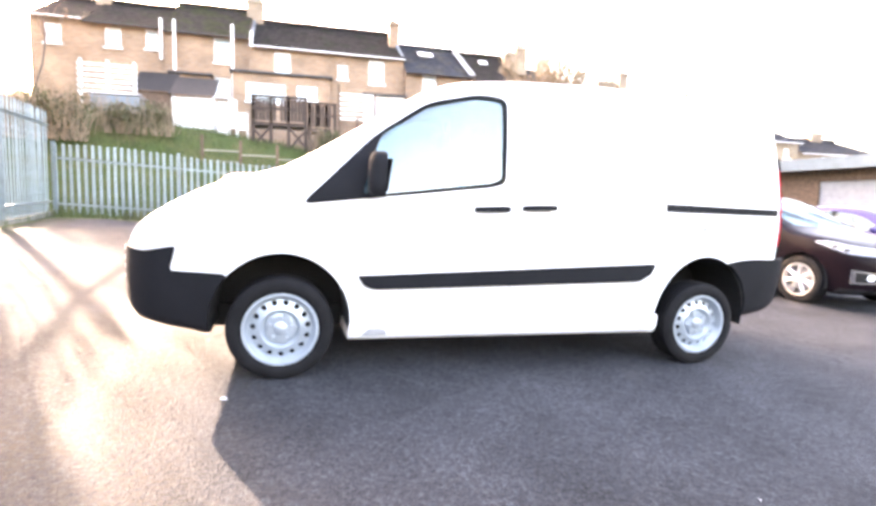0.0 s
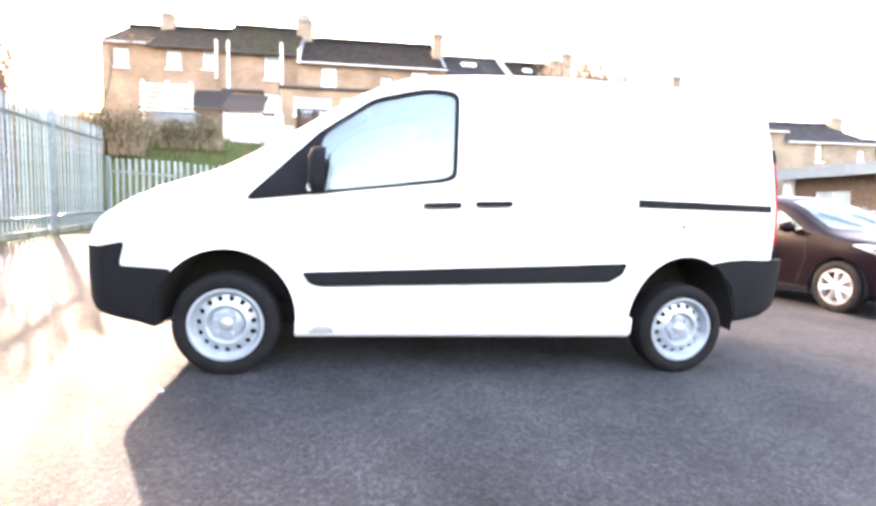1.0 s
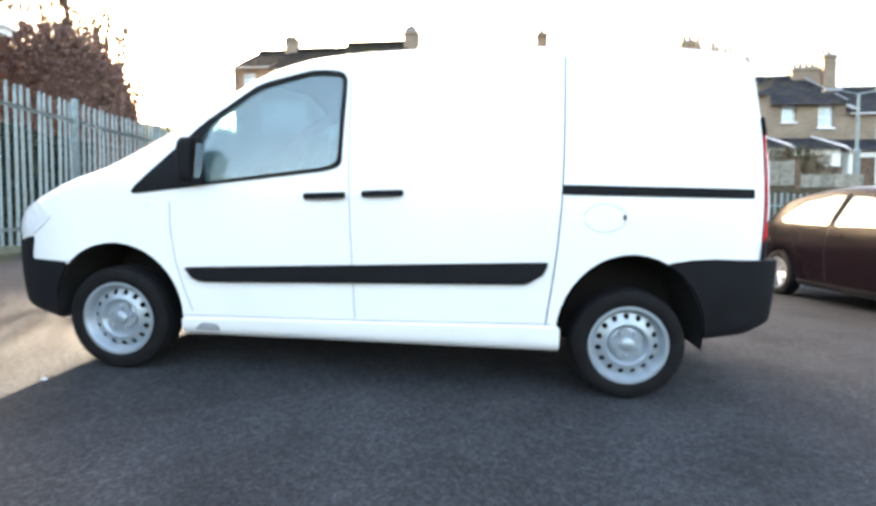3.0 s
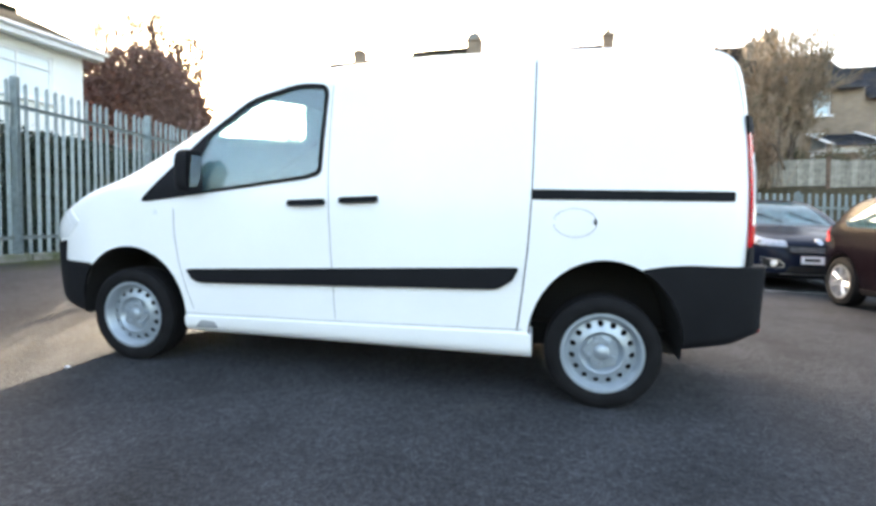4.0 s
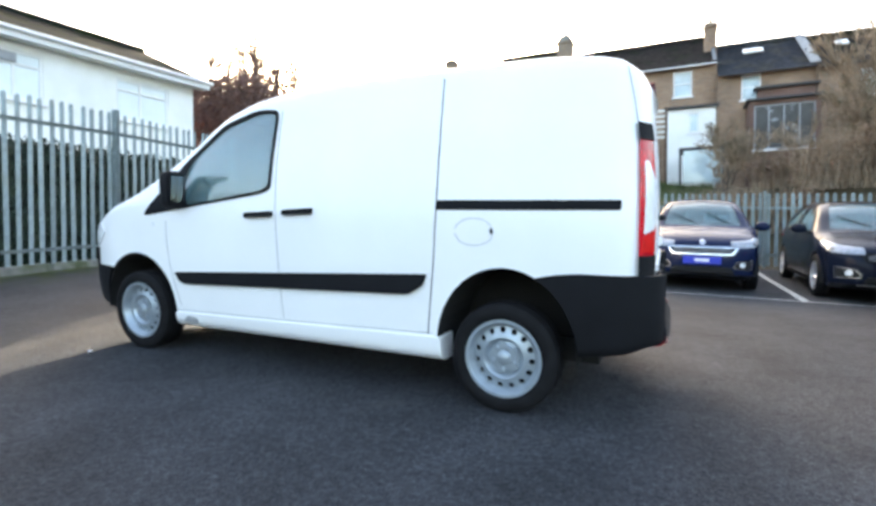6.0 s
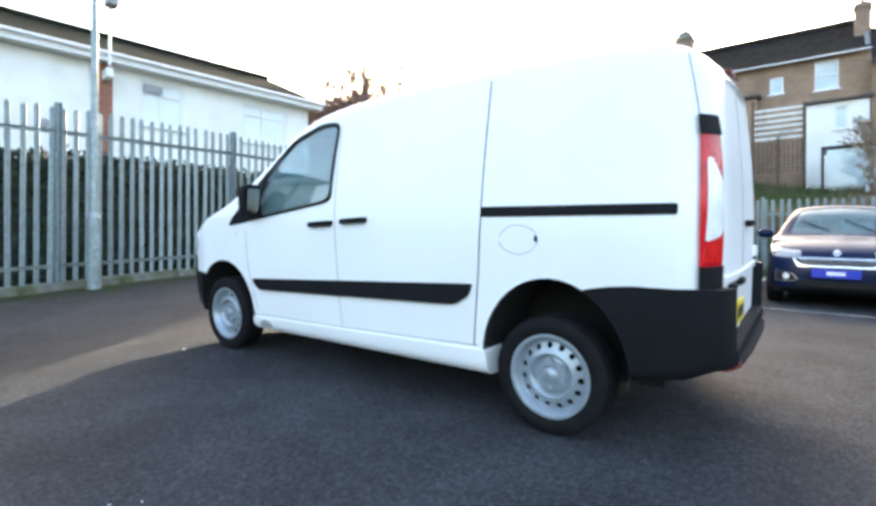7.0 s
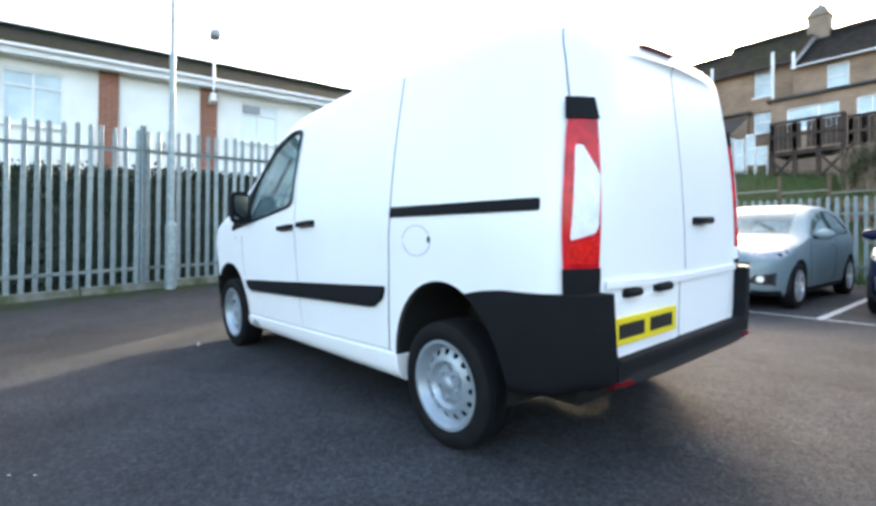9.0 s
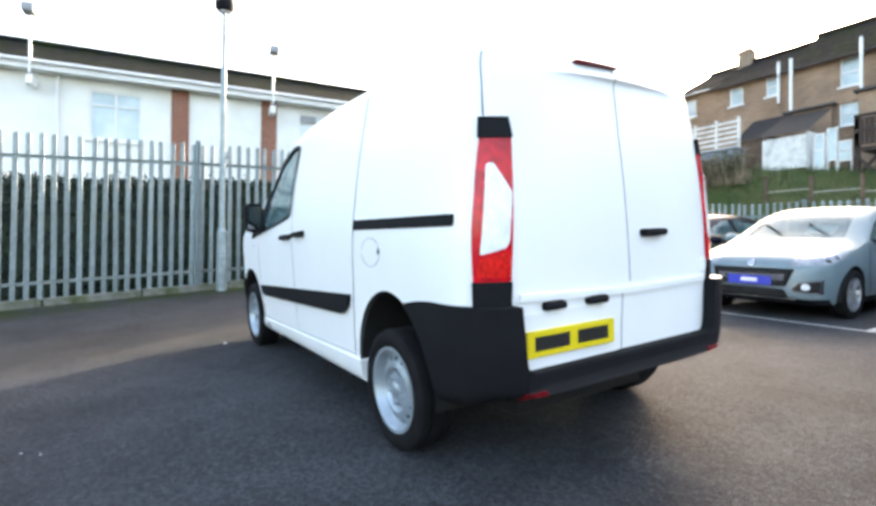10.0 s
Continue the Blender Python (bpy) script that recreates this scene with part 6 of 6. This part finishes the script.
    for x, off, w, d, top, m, pots, mound in chimneys:
        chimney(h, x, off, w, d, eave + min(rise, tilt * max(0.0, off - d)) - 0.1, top, m, pots, mound)
    for px, c, d in pipes:
        part("downpipe", tube(bmesh.new(), (px, -0.34, c), (px, -0.34, d), 0.06, n=8), M_UPVC, h, smooth=50)
    for a, b, c, d, m_ext, out, ext_wins in lower:
        ext = part("extension", holed_wall(a, b, c, lambda s: d, list(ext_wins), -out, 0.1), m_ext, h, "projecting lower storey")
        bm = bmesh.new()
        for s in (a, b):
            bm.faces.new([bm.verts.new(v) for v in ((s, -out, c), (s, 0, c), (s, 0, d), (s, -out, d))])
        part("extension_side", bm, m_ext, ext)
        part("flat_roof", boxed(a - 0.12, b + 0.12, -out - 0.15, 0.0, d, d + 0.1, bevel=0.02), M_ROOFEDGE, ext, "dark roof edge")
        for w in ext_wins:
            wide = w[1] - w[0]
            window(h, *w, y=-out, deep=0.07, m_pane=M_PANE_GLINTS if wide > 1.9 else None, m_frame=M_GREYTRIM if wide > 1.9 else None, bars=(0.25, 0.5, 0.75) if wide > 1.9 else (0.62,) if wide > 1.2 else (0.5,) if wide > 0.8 else (), sill=True)
    return h


house(-11.4, -9.5, 21.9, 8.85, "narrow brown brick terraced house at the far end", [(-10.9, -10.3, 7.7, 8.5)], M_BRICK, M_TILE_BROWN, rise=1.6)
house(-9.5, -6.45, 21.8, 8.72, "brown brick terraced house with white pipes", [(-7.22, -6.74, 7.75, 8.55), (-8.72, -8.12, 7.7, 8.5)], M_BRICK, M_TILE_BROWN, rise=1.75,
      chimneys=((-9.5, 3.0, 0.6, 0.6, 11.15, M_BRICK_BUFF, 2, False),), pipes=((-6.56, 7.3, 8.95),), gutter=M_ROOFEDGE)
house(-6.45, -3.1, 21.6, 8.6, "brown brick terraced house with a mossy brown roof", [(-4.54, -3.86, 7.38, 8.44), (-4.56, -3.92, 5.95, 6.78)], M_BRICK, M_TILE_MOSSBROWN, rise=2.05,
      pipes=((-3.76, 5.6, 8.92), (-6.02, 6.85, 8.88)), lower=((-6.2, -4.7, 3.4, 6.72, M_BRICK, 0.25, ()),), gutter=M_ROOFEDGE)
house(-3.1, 3.7, 21.3, 8.24, "brown brick terraced house with a brown tiled roof", [(-2.05, -1.38, 7.04, 7.98), (0.67, 1.13, 7.02, 7.69), (2.08, 2.8, 6.92, 8.0)], M_BRICK, M_TILE_BROWN,
      chimneys=((-2.98, 3.0, 0.74, 0.7, 11.1, M_BRICK_BUFF, 1, True),), lead=(-3.0, 3.6), pipes=((-2.98, 8.0, 8.62),),
      lower=((-3.75, 0.3, 2.6, 6.9, M_BRICK, 0.3, ((-3.22, -1.6, 5.72, 6.55), (-1.13, -0.25, 5.93, 6.54))), (1.85, 3.66, 2.6, 6.33, M_RENDER, 0.35, ((2.68, 3.06, 5.35, 6.15),))))
house(3.7, 6.95, 20.9, 7.58, "red brick terraced house with a blue slate roof and a skylight", [(4.52, 5.2, 6.45, 7.44)], M_BRICK, M_TILE_SLATE, rise=1.95,
      chimneys=((3.5, 1.9, 0.48, 0.5, 10.3, M_BRICK, 1, False),), skylights=((4.72, 5.45, 1.6, 2.05),), coping=(6.88,), gutter=M_ROOFEDGE,
      lower=((5.05, 6.9, 1.8, 6.72, M_BRICK_DARK, 0.3, ()), (4.7, 6.9, 1.8, 6.1, M_BRICK_DARK, 1.1, ((4.85, 6.75, 4.3, 5.95),))))
house(6.95, 9.6, 20.6, 7.42, "brown brick terraced house with a dark roof and a small skylight", [(8.2, 8.8, 6.2, 7.1)], M_BRICK, M_TILE_BROWN, rise=1.92,
      chimneys=((10.1, 1.9, 0.55, 0.5, 9.65, M_BRICK_BUFF, 2, False), (9.5, 1.9, 0.6, 0.42, 9.3, M_BRICK_BUFF, 1, False)), skylights=((7.8, 8.2, 1.5, 1.95),), gutter=M_ROOFEDGE)
house(9.6, 12.7, 20.3, 6.72, "buff brick terraced house with a slate roof", [(10.95, 11.58, 5.6, 6.56), (10.9, 11.5, 4.25, 4.93)], M_BRICK_BUFF, M_TILE_SLATE, rise=1.95, gutter=M_ROOFEDGE)
house(12.7, 15.75, 20.3, 6.3, "buff brick terraced house beside the lamp post", [(13.2, 13.75, 5.45, 6.15), (14.65, 15.25, 5.2, 6.12)], M_BRICK_BUFF, M_TILE_SLATE, rise=1.75,
      chimneys=((16.7, 3.0, 0.55, 0.7, 9.1, M_BRICK_BUFF, 2, False), (15.7, 3.0, 1.2, 0.5, 8.55, M_BRICK_BUFF, 4, False)), lead=(15.6,), gutter=M_ROOFEDGE)
house(15.75, 21.0, 20.3, 5.88, "buff brick terraced house with a hipped slate roof", [(16.95, 17.6, 4.72, 5.7), (19.6, 20.2, 4.7, 5.6)], M_BRICK_BUFF, M_TILE_SLATE, rise=1.6, coping=(16.0,),
      chimneys=((21.2, 3.0, 0.5, 0.7, 8.15, M_BRICK_BUFF, 2, False), (20.3, 3.0, 1.1, 0.5, 7.7, M_BRICK_BUFF, 4, False)))
house(21.0, 26.5, 20.3, 5.4, "buff brick terraced house with a slate roof", [(22.9, 23.3, 4.3, 5.2), (25.45, 25.9, 4.4, 4.95)], M_BRICK_BUFF, M_TILE_SLATE, rise=1.4, chimneys=((26.9, 3.0, 0.9, 0.6, 7.3, M_BRICK_BUFF, 3, False),))
house(26.5, 33.0, 20.3, 4.85, "buff brick terraced house at the low end of the row", [(28.3, 28.9, 3.8, 4.6)], M_BRICK_BUFF, M_TILE_SLATE, rise=1.15, chimneys=((31.2, 3.0, 0.9, 0.6, 6.5, M_BRICK_BUFF, 3, False),))

# -- low building with a grey roof at the far side of the car park --
low = thing("low_building", frame_matrix(16.6, 15.2, 0.26, -0.965), "low brown workshop with a wide grey sheet roof", "building")
zb = 0.2
part("wall", holed_wall(0, 16, zb - 1.2, lambda x: 3.0, [(1.0, 2.2, zb + 0.2, 2.3), (3.5, 6.5, zb, 2.4), (8.0, 11.0, zb, 2.4)]), M_WOOD, low, "dark brown cladding")
# added dark sheet behind the openings, for the unlit inside
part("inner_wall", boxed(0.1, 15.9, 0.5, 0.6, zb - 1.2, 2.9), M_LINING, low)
bm = bmesh.new()
for a, b in (((0, 0), (0, 8)), ((0, 8), (16, 8)), ((16, 8), (16, 0))):
    bm.faces.new([bm.verts.new(v) for v in ((*a, zb - 1.2), (*b, zb - 1.2), (*b, 3.0 + 0.12 * b[1]), (*a, 3.0 + 0.12 * a[1]))])
part("side_wall", bm, M_WOOD, low)
bm = bmesh.new()
box(bm, -0.5, 16.5, -0.6, 8.5, 0, 0.12)
part("roof", bm, M_SHEET, low, "grey sheet roof", at=pose(0, 0, 3.0, 6.8))
part("fascia", boxed(-0.5, 16.5, -0.66, -0.6, 2.8, 3.22), M_SHEET, low)
part("corner_post", boxed(-0.05, 0.25, -0.25, 0.05, zb - 1.2, 2.95), M_UPVC, low, "white corner post")
for a, b in ((3.5, 6.5), (8.0, 11.0)):
    part("shutter", boxed(a, b, 0.1, 0.14, zb, 2.4), M_GREYTRIM, low)
window(low, 1.0, 2.2, zb + 0.2, 2.3)

# -- white outhouses behind the gardens --
def outhouse(x, y, w, d, h, rz, label):
    o = thing("outhouse", pose(x, y, gz(x, y), 0, 0, rz), label, "outhouse")
    part("wall", holed_wall(-w / 2, w / 2, -0.5, lambda s: h, [(-w / 4 - 0.4, -w / 4 + 0.4, 0.0, h - 0.25)], 0.0, 0.1), M_RENDER, o)
    bm = bmesh.new()
    for a, b in (((-w / 2, 0), (-w / 2, d)), ((-w / 2, d), (w / 2, d)), ((w / 2, d), (w / 2, 0))):
        bm.faces.new([bm.verts.new(v) for v in ((*a, -0.5), (*b, -0.5), (*b, h), (*a, h))])
    part("side_wall", bm, M_RENDER, o)
    part("door", boxed(-w / 4 - 0.4, -w / 4 + 0.4, 0.06, 0.1, 0.0, h - 0.25), M_WOOD, o)
    bm = bmesh.new()
    bm.faces.new([bm.verts.new(v) for v in ((-w / 2 - 0.1, -0.2, h - 0.02), (w / 2 + 0.1, -0.2, h - 0.02), (w / 2 + 0.1, d, h + 0.75), (-w / 2 - 0.1, d, h + 0.75))])
    bmesh.ops.solidify(bm, geom=bm.faces[:], thickness=-0.08)
    part("roof", bm, M_TILE_SLATE, o, "dark sloping roof")
    for sx in (-1, 1):
        bm = bmesh.new()
        tube(bm, (sx * (w / 2 + 0.1), -0.22, h + 0.02), (sx * (w / 2 + 0.1), d, h + 0.8), 0.05, n=4)
        part("barge_board", bm, M_UPVC, o, "white barge board")
    return o


outhouse(13.45, 18.3, 1.7, 2.0, 4.02 - gz(13.45, 18.3), 0, "white rendered lean-to with a dark sloping roof")
outhouse(15.75, 18.3, 2.3, 2.0, 3.95 - gz(15.75, 18.3), 0, "wide white rendered lean-to with a dark sloping roof")
outhouse(11.55, 18.3, 1.5, 2.0, 4.1 - gz(11.55, 18.3), 0, "white rendered lean-to with white barge boards")

# ---- gardens on the bank ----
def timber_deck(x, y, w, d, top, rz):
    z = gz(x, y)
    deck = thing("timber_deck", pose(x, y, z, 0, 0, rz), "raised dark timber deck with cross braces on the bank", "deck")
    for i in range(int(w / 0.15)):
        part("board", boxed(-w / 2 + i * 0.15, -w / 2 + i * 0.15 + 0.14, 0, d, top - 0.04, top), M_DECK, deck)
    for k in range(4):
        px = -w / 2 + 0.06 + k * (w - 0.12) / 3
        part("deck_post", boxed(px - 0.06, px + 0.06, 0, 0.12, -0.6, top + 0.95), M_DECK, deck)
    for zz in (top + 0.9, top + 0.45, top - 0.14):
        part("rail", boxed(-w / 2, w / 2, -0.03, 0.0, zz, zz + 0.1), M_DECK, deck)
    for a, b in ((-w / 2, -w / 6), (w / 6, w / 2)):
        for s in (0, 1):
            p, q = ((a, -0.05), (b, top - 0.2)) if s == 0 else ((b, -0.05), (a, top - 0.2))
            part("brace", tube(bmesh.new(), (p[0], -0.02, p[1]), (q[0], -0.02, q[1]), 0.045, n=6), M_DECK, deck)
    for i in range(int(w / 0.13)):
        if i % 9 != 7:
            part("rail_slat", boxed(-w / 2 + i * 0.13, -w / 2 + i * 0.13 + 0.115, 0.0, 0.02, top + 0.05, top + 0.88), M_DECK, deck)
    return deck


timber_deck(-1.8, 18.0, 2.05, 1.6, 4.42 - gz(-1.8, 18.0), 0)
timber_deck(-0.2, 18.15, 1.1, 1.6, 4.3 - gz(-0.2, 18.15), 0)


M_WHITEWASH = mat("dirty_whitewash", (0.72, 0.72, 0.69), 0.85, vary=0.15, scale=5, second=(0.5, 0.5, 0.48), second_scale=2)


def shed(x, y, w, d, h, rz, label, m, z=None):
    s = thing("garden_shed", pose(x, y, gz(x, y) if z is None else z, 0, 0, rz), label, "shed")
    for i in range(int(h / 0.16)):
        part("board", boxed(-w / 2, w / 2, -0.02 - 0.008 * (i % 2), 0.03, i * 0.16, i * 0.16 + 0.155), m, s)
    bm = bmesh.new()
    for a, b in (((-w / 2, 0.03), (-w / 2, d)), ((-w / 2, d), (w / 2, d)), ((w / 2, d), (w / 2, 0.03))):
        bm.faces.new([bm.verts.new(v) for v in ((*a, -0.3), (*b, -0.3), (*b, h), (*a, h))])
    part("side_wall", bm, m, s)
    bm = bmesh.new()
    v = [bm.verts.new(p) for p in ((-w / 2 - 0.1, -0.12, h - 0.02), (w / 2 + 0.1, -0.12, h - 0.02), (w / 2 + 0.1, d + 0.1, h + 1.0), (-w / 2 - 0.1, d + 0.1, h + 1.0))]
    bm.faces.new(v)
    bmesh.ops.solidify(bm, geom=bm.faces[:], thickness=-0.07)
    part("roof", bm, M_ROOFEDGE, s)
    part("door", boxed(w / 2 - 0.75, w / 2 - 0.1, -0.05, -0.03, 0.02, h - 0.15), m, s)
    return s


shed(-4.89, 18.2, 1.36, 1.6, 1.22, 0, "whitewashed garden outhouse with a dark sloping roof", M_WHITEWASH, 4.05)
shed(-6.5, 19.6, 1.3, 1.2, 1.3, 0, "old brown timber garden shed with a dark sloping roof", M_WOOD, 4.3)

# glazed frames leaning beside the whitewashed outhouse
for fx, fw, fz0, fz1 in ((-3.86, 0.32, 3.95, 5.1), (-3.5, 0.3, 4.15, 5.22), (-3.16, 0.4, 4.1, 4.75)):
    fr = thing("glazed_frame", pose(fx, 18.25, fz0), "old white painted glazed frame standing by the outhouse", "frame", "glazed frames")
    hh = fz1 - fz0
    part("upright", boxed(-fw / 2, -fw / 2 + 0.05, 0, 0.05, -0.5, hh), M_WHITEWASH, fr)
    part("upright", boxed(fw / 2 - 0.05, fw / 2, 0, 0.05, -0.5, hh), M_WHITEWASH, fr)
    for z in (0.0, hh * 0.5, hh - 0.05):
        part("crossbar", boxed(-fw / 2 + 0.05, fw / 2 - 0.05, 0.002, 0.048, z, z + 0.05), M_WHITEWASH, fr)
    part("pane", boxed(-fw / 2 + 0.05, fw / 2 - 0.05, 0.02, 0.026, 0.05, hh - 0.05), M_PANE, fr)

# white slatted pergola and a dark planter before it
pg = thing("pergola", pose(-8.0, 19.5, 5.35), "white slatted garden pergola behind the gardens", "pergola")
for x in (-0.9, 0.0, 0.9):
    part("pergola_post", boxed(x - 0.045, x + 0.045, 0, 0.09, -2.0, 1.25), M_WHITEWASH, pg)
for k in range(6):
    part("slat", boxed(-1.0, 1.0, -0.025, -0.002, 0.02 + 0.2 * k, 0.11 + 0.2 * k), M_WHITEWASH, pg)
tank = thing("water_tank", pose(-7.5, 18.5, 4.3), "dark blue-grey garden tank beside the pergola", "tank")
part("tank_body", boxed(-0.8, 0.8, 0, 0.8, -0.7, 0.85, bevel=0.06), M_SHEET, tank, smooth=40)
part("tank_lid", boxed(-0.84, 0.84, -0.04, 0.84, 0.85, 0.92, bevel=0.02), M_GREYTRIM, tank)


def slat_fence(x0, y0, x1, y1, h, label, m, rows=0, post=1.6, z_up=0.0, fill=0.55):
    """Timber garden fence; rows: horizontal slats, else upright boards."""
    a, b = Vector((x0, y0)), Vector((x1, y1))
    n = max(1, round((b - a).length / post))
    f = thing("timber_fence", pose(x0, y0, 0), label, "fence")
    L = (b - a).length
    ang = math.degrees(math.atan2(b.y - a.y, b.x - a.x))
    for k in range(n + 1):
        p = a.lerp(b, k / n)
        part("fence_post", boxed(-0.045, 0.045, -0.045, 0.045, -0.3, h + 0.1 + z_up), M_WOOD, f, at=Matrix.Translation((p.x - x0, p.y - y0, gz(p.x, p.y))) @ pose(0, 0, 0, 0, 0, ang))
    for k in range(n):
        p, q = a.lerp(b, k / n), a.lerp(b, (k + 1) / n)
        z = gz(*p.lerp(q, 0.5)) + z_up
        at = Matrix.Translation((p.x - x0, p.y - y0, z)) @ pose(0, 0, 0, 0, 0, ang)
        w = L / n
        if rows:
            for r in range(rows):
                part("slat", boxed(0, w, -0.012, 0.012, r * h / rows, r * h / rows + h / rows * fill), m, f, at=at)
        else:
            for i in range(int(w / 0.14)):
                part("board", boxed(i * 0.14, i * 0.14 + 0.135, -0.012 - 0.01 * (i % 2), 0.012, 0.02, h + random.uniform(-0.02, 0.02)), m, f, at=at)
    return f


slat_fence(0.45, 18.3, 1.9, 18.3, 1.15, "pale slatted timber screen over a trellis on the bank", M_WHITEWASH, rows=6, post=1.4, z_up=4.72 - gz(1.2, 18.3), fill=0.45)
slat_fence(7.0, 13.4, 9.9, 13.3, 0.75, "weathered grey-green board fence on the bank", M_WOOD_PALE, post=1.9)
slat_fence(9.95, 13.3, 13.6, 13.2, 0.4, "low weathered board fence on the bank", M_WOOD_PALE, post=1.9)
slat_fence(10.9, 15.6, 12.6, 15.5, 0.65, "dark timber garden fence on the bank", M_WOOD, post=1.4)
slat_fence(-4.2, 15.6, 0.5, 15.9, 0.7, "low old timber rail fence across the grass", M_WOOD_PALE, rows=2, post=1.3, fill=0.12)

# trellis
tr = thing("trellis", pose(0.5, 18.26, 3.62), "square timber trellis panel on the bank", "trellis")
for i in range(12):
    part("lath", boxed(0.12 * i, 0.12 * i + 0.025, -0.01, 0.01, 0, 1.0), M_WOOD, tr)
for i in range(9):
    part("lath", boxed(0, 1.36, -0.021, -0.011, 0.12 * i, 0.12 * i + 0.025), M_WOOD, tr)
for x in (-0.06, 0.68, 1.4):
    part("trellis_post", boxed(x - 0.04, x + 0.04, -0.03, 0.05, -0.4, 1.15), M_WOOD, tr)

# canopy before the white extension
cn = thing("canopy", pose(3.08, 18.4, gz(3.08, 18.4) + 0.12), "small lean-to canopy with clear sides by the white extension", "canopy")
part("canopy_roof", boxed(-0.75, 0.75, 0, 1.4, 1.35, 1.42, bevel=0.02), M_ROOFEDGE, cn)
for x in (-0.7, 0.7):
    part("canopy_post", boxed(x - 0.04, x + 0.04, 0.0, 0.08, -0.3, 1.35), M_ROOFEDGE, cn)
part("clear_panel", boxed(-0.6, 0.66, 0.03, 0.045, 0.1, 1.3), M_PANE, cn)

# scrub and trees on the bank
bank = [(4.4, 13.3, 2.2, 1.4, 1.35, M_LEAF_BROWN), (6.2, 13.4, 2.4, 1.2, 1.6, M_LEAF_BROWN), (9.0, 15.2, 2.4, 1.2, 1.2, M_LEAF_OLIVE), (3.3, 14.0, 1.8, 1.2, 1.1, M_LEAF_OLIVE), (1.5, 14.2, 2.4, 1.2, 0.9, M_LEAF_BROWN), (-0.2, 15.0, 1.8, 1.0, 0.7, M_LEAF_OLIVE),
        (5.2, 15.2, 2.2, 1.4, 1.1, M_LEAF_BROWN), (7.2, 15.8, 2.2, 1.3, 1.5, M_LEAF_BROWN), (-0.1, 16.9, 1.0, 0.9, 1.3, M_LEAF_OLIVE), (-6.3, 16.5, 2.4, 1.4, 1.2, M_LEAF_OLIVE), (-8.6, 15.5, 2.6, 1.6, 1.8, M_LEAF_OLIVE), (10.8, 15.0, 2.2, 1.2, 1.1, M_LEAF_OLIVE), (13.4, 15.4, 2.6, 1.2, 1.0, M_LEAF_OLIVE), (15.8, 15.6, 2.6, 1.2, 0.9, M_LEAF_BROWN)]
for k, (x, y, w, d, h, m) in enumerate(bank):
    scrub(x, y, w, d, h, "tangled brown winter scrub on the bank" if m == M_LEAF_BROWN else "olive-green scrub on the bank", 40 + k, m, 2600 if h > 1.6 else 2200, 0.05, 260 if h > 1.6 else 170, M_TWIG_TAN)
for k, (x, y, h) in enumerate([(7.0, 13.9, 4.3), (8.2, 14.8, 5.0), (7.6, 13.6, 3.4), (3.7, 15.2, 2.5), (6.4, 15.6, 3.0)]):
    bare_tree(x, y, h, "bare twiggy tree on the bank before the brick terrace", 31 + k, 220, M_LEAF_OLIVE, 0.5, 4, 3, 0.055, leaf_size=0.05, twig=M_TWIG_TAN)

# scraps of litter on the asphalt
def litter(x, y, size, seed):
    rng = random.Random(seed)
    bm = bmesh.new()
    bmesh.ops.create_icosphere(bm, subdivisions=2, radius=size)
    for v in bm.verts:
        v.co = Vector((v.co.x * rng.uniform(0.6, 1.4), v.co.y * rng.uniform(0.5, 1.2), v.co.z * rng.uniform(0.25, 0.6)))
    ob = part("litter", bm, M_COPING)
    ob.matrix_basis = stand(x, y, rng.uniform(0, 360), size * 0.3)
    return tagged(ob, "small white scrap of litter on the asphalt", "litter", "scraps of litter")


for k, (x, y, s) in enumerate([(0.37, -1.62, 0.006), (0.45, -1.53, 0.005), (-1.78, -0.23, 0.018)]):
    litter(x, y, s, 90 + k)

# grass on the bank and verge
rng = np.random.default_rng(3)
n = 17000
gxs, gys = rng.uniform(-9, 3.4, n), 10.7 + 8.0 * rng.random(n) ** 1.3
V, F = [], []
for k in range(n):
    x, y = float(gxs[k]), float(gys[k])
    z = gz(x, y) + 0.04
    hgt = rng.uniform(0.08, 0.26)
    a, lx, ly = rng.uniform(0, 6.28), rng.normal(0, 0.07), rng.normal(0, 0.07)
    dx, dy = 0.014 * math.cos(a), 0.014 * math.sin(a)
    V += [(x - dx, y - dy, z - 0.08), (x + dx, y + dy, z - 0.08), (x + lx, y + ly, z + hgt)]
    F.append((3 * k, 3 * k + 1, 3 * k + 2))
me = bpy.data.meshes.new("grass")
me.from_pydata(V, [], F)
finish(me, M_GRASSBLADE)
tagged(new("grass", me), "rough winter grass on the bank", "grass", kind="stuff")
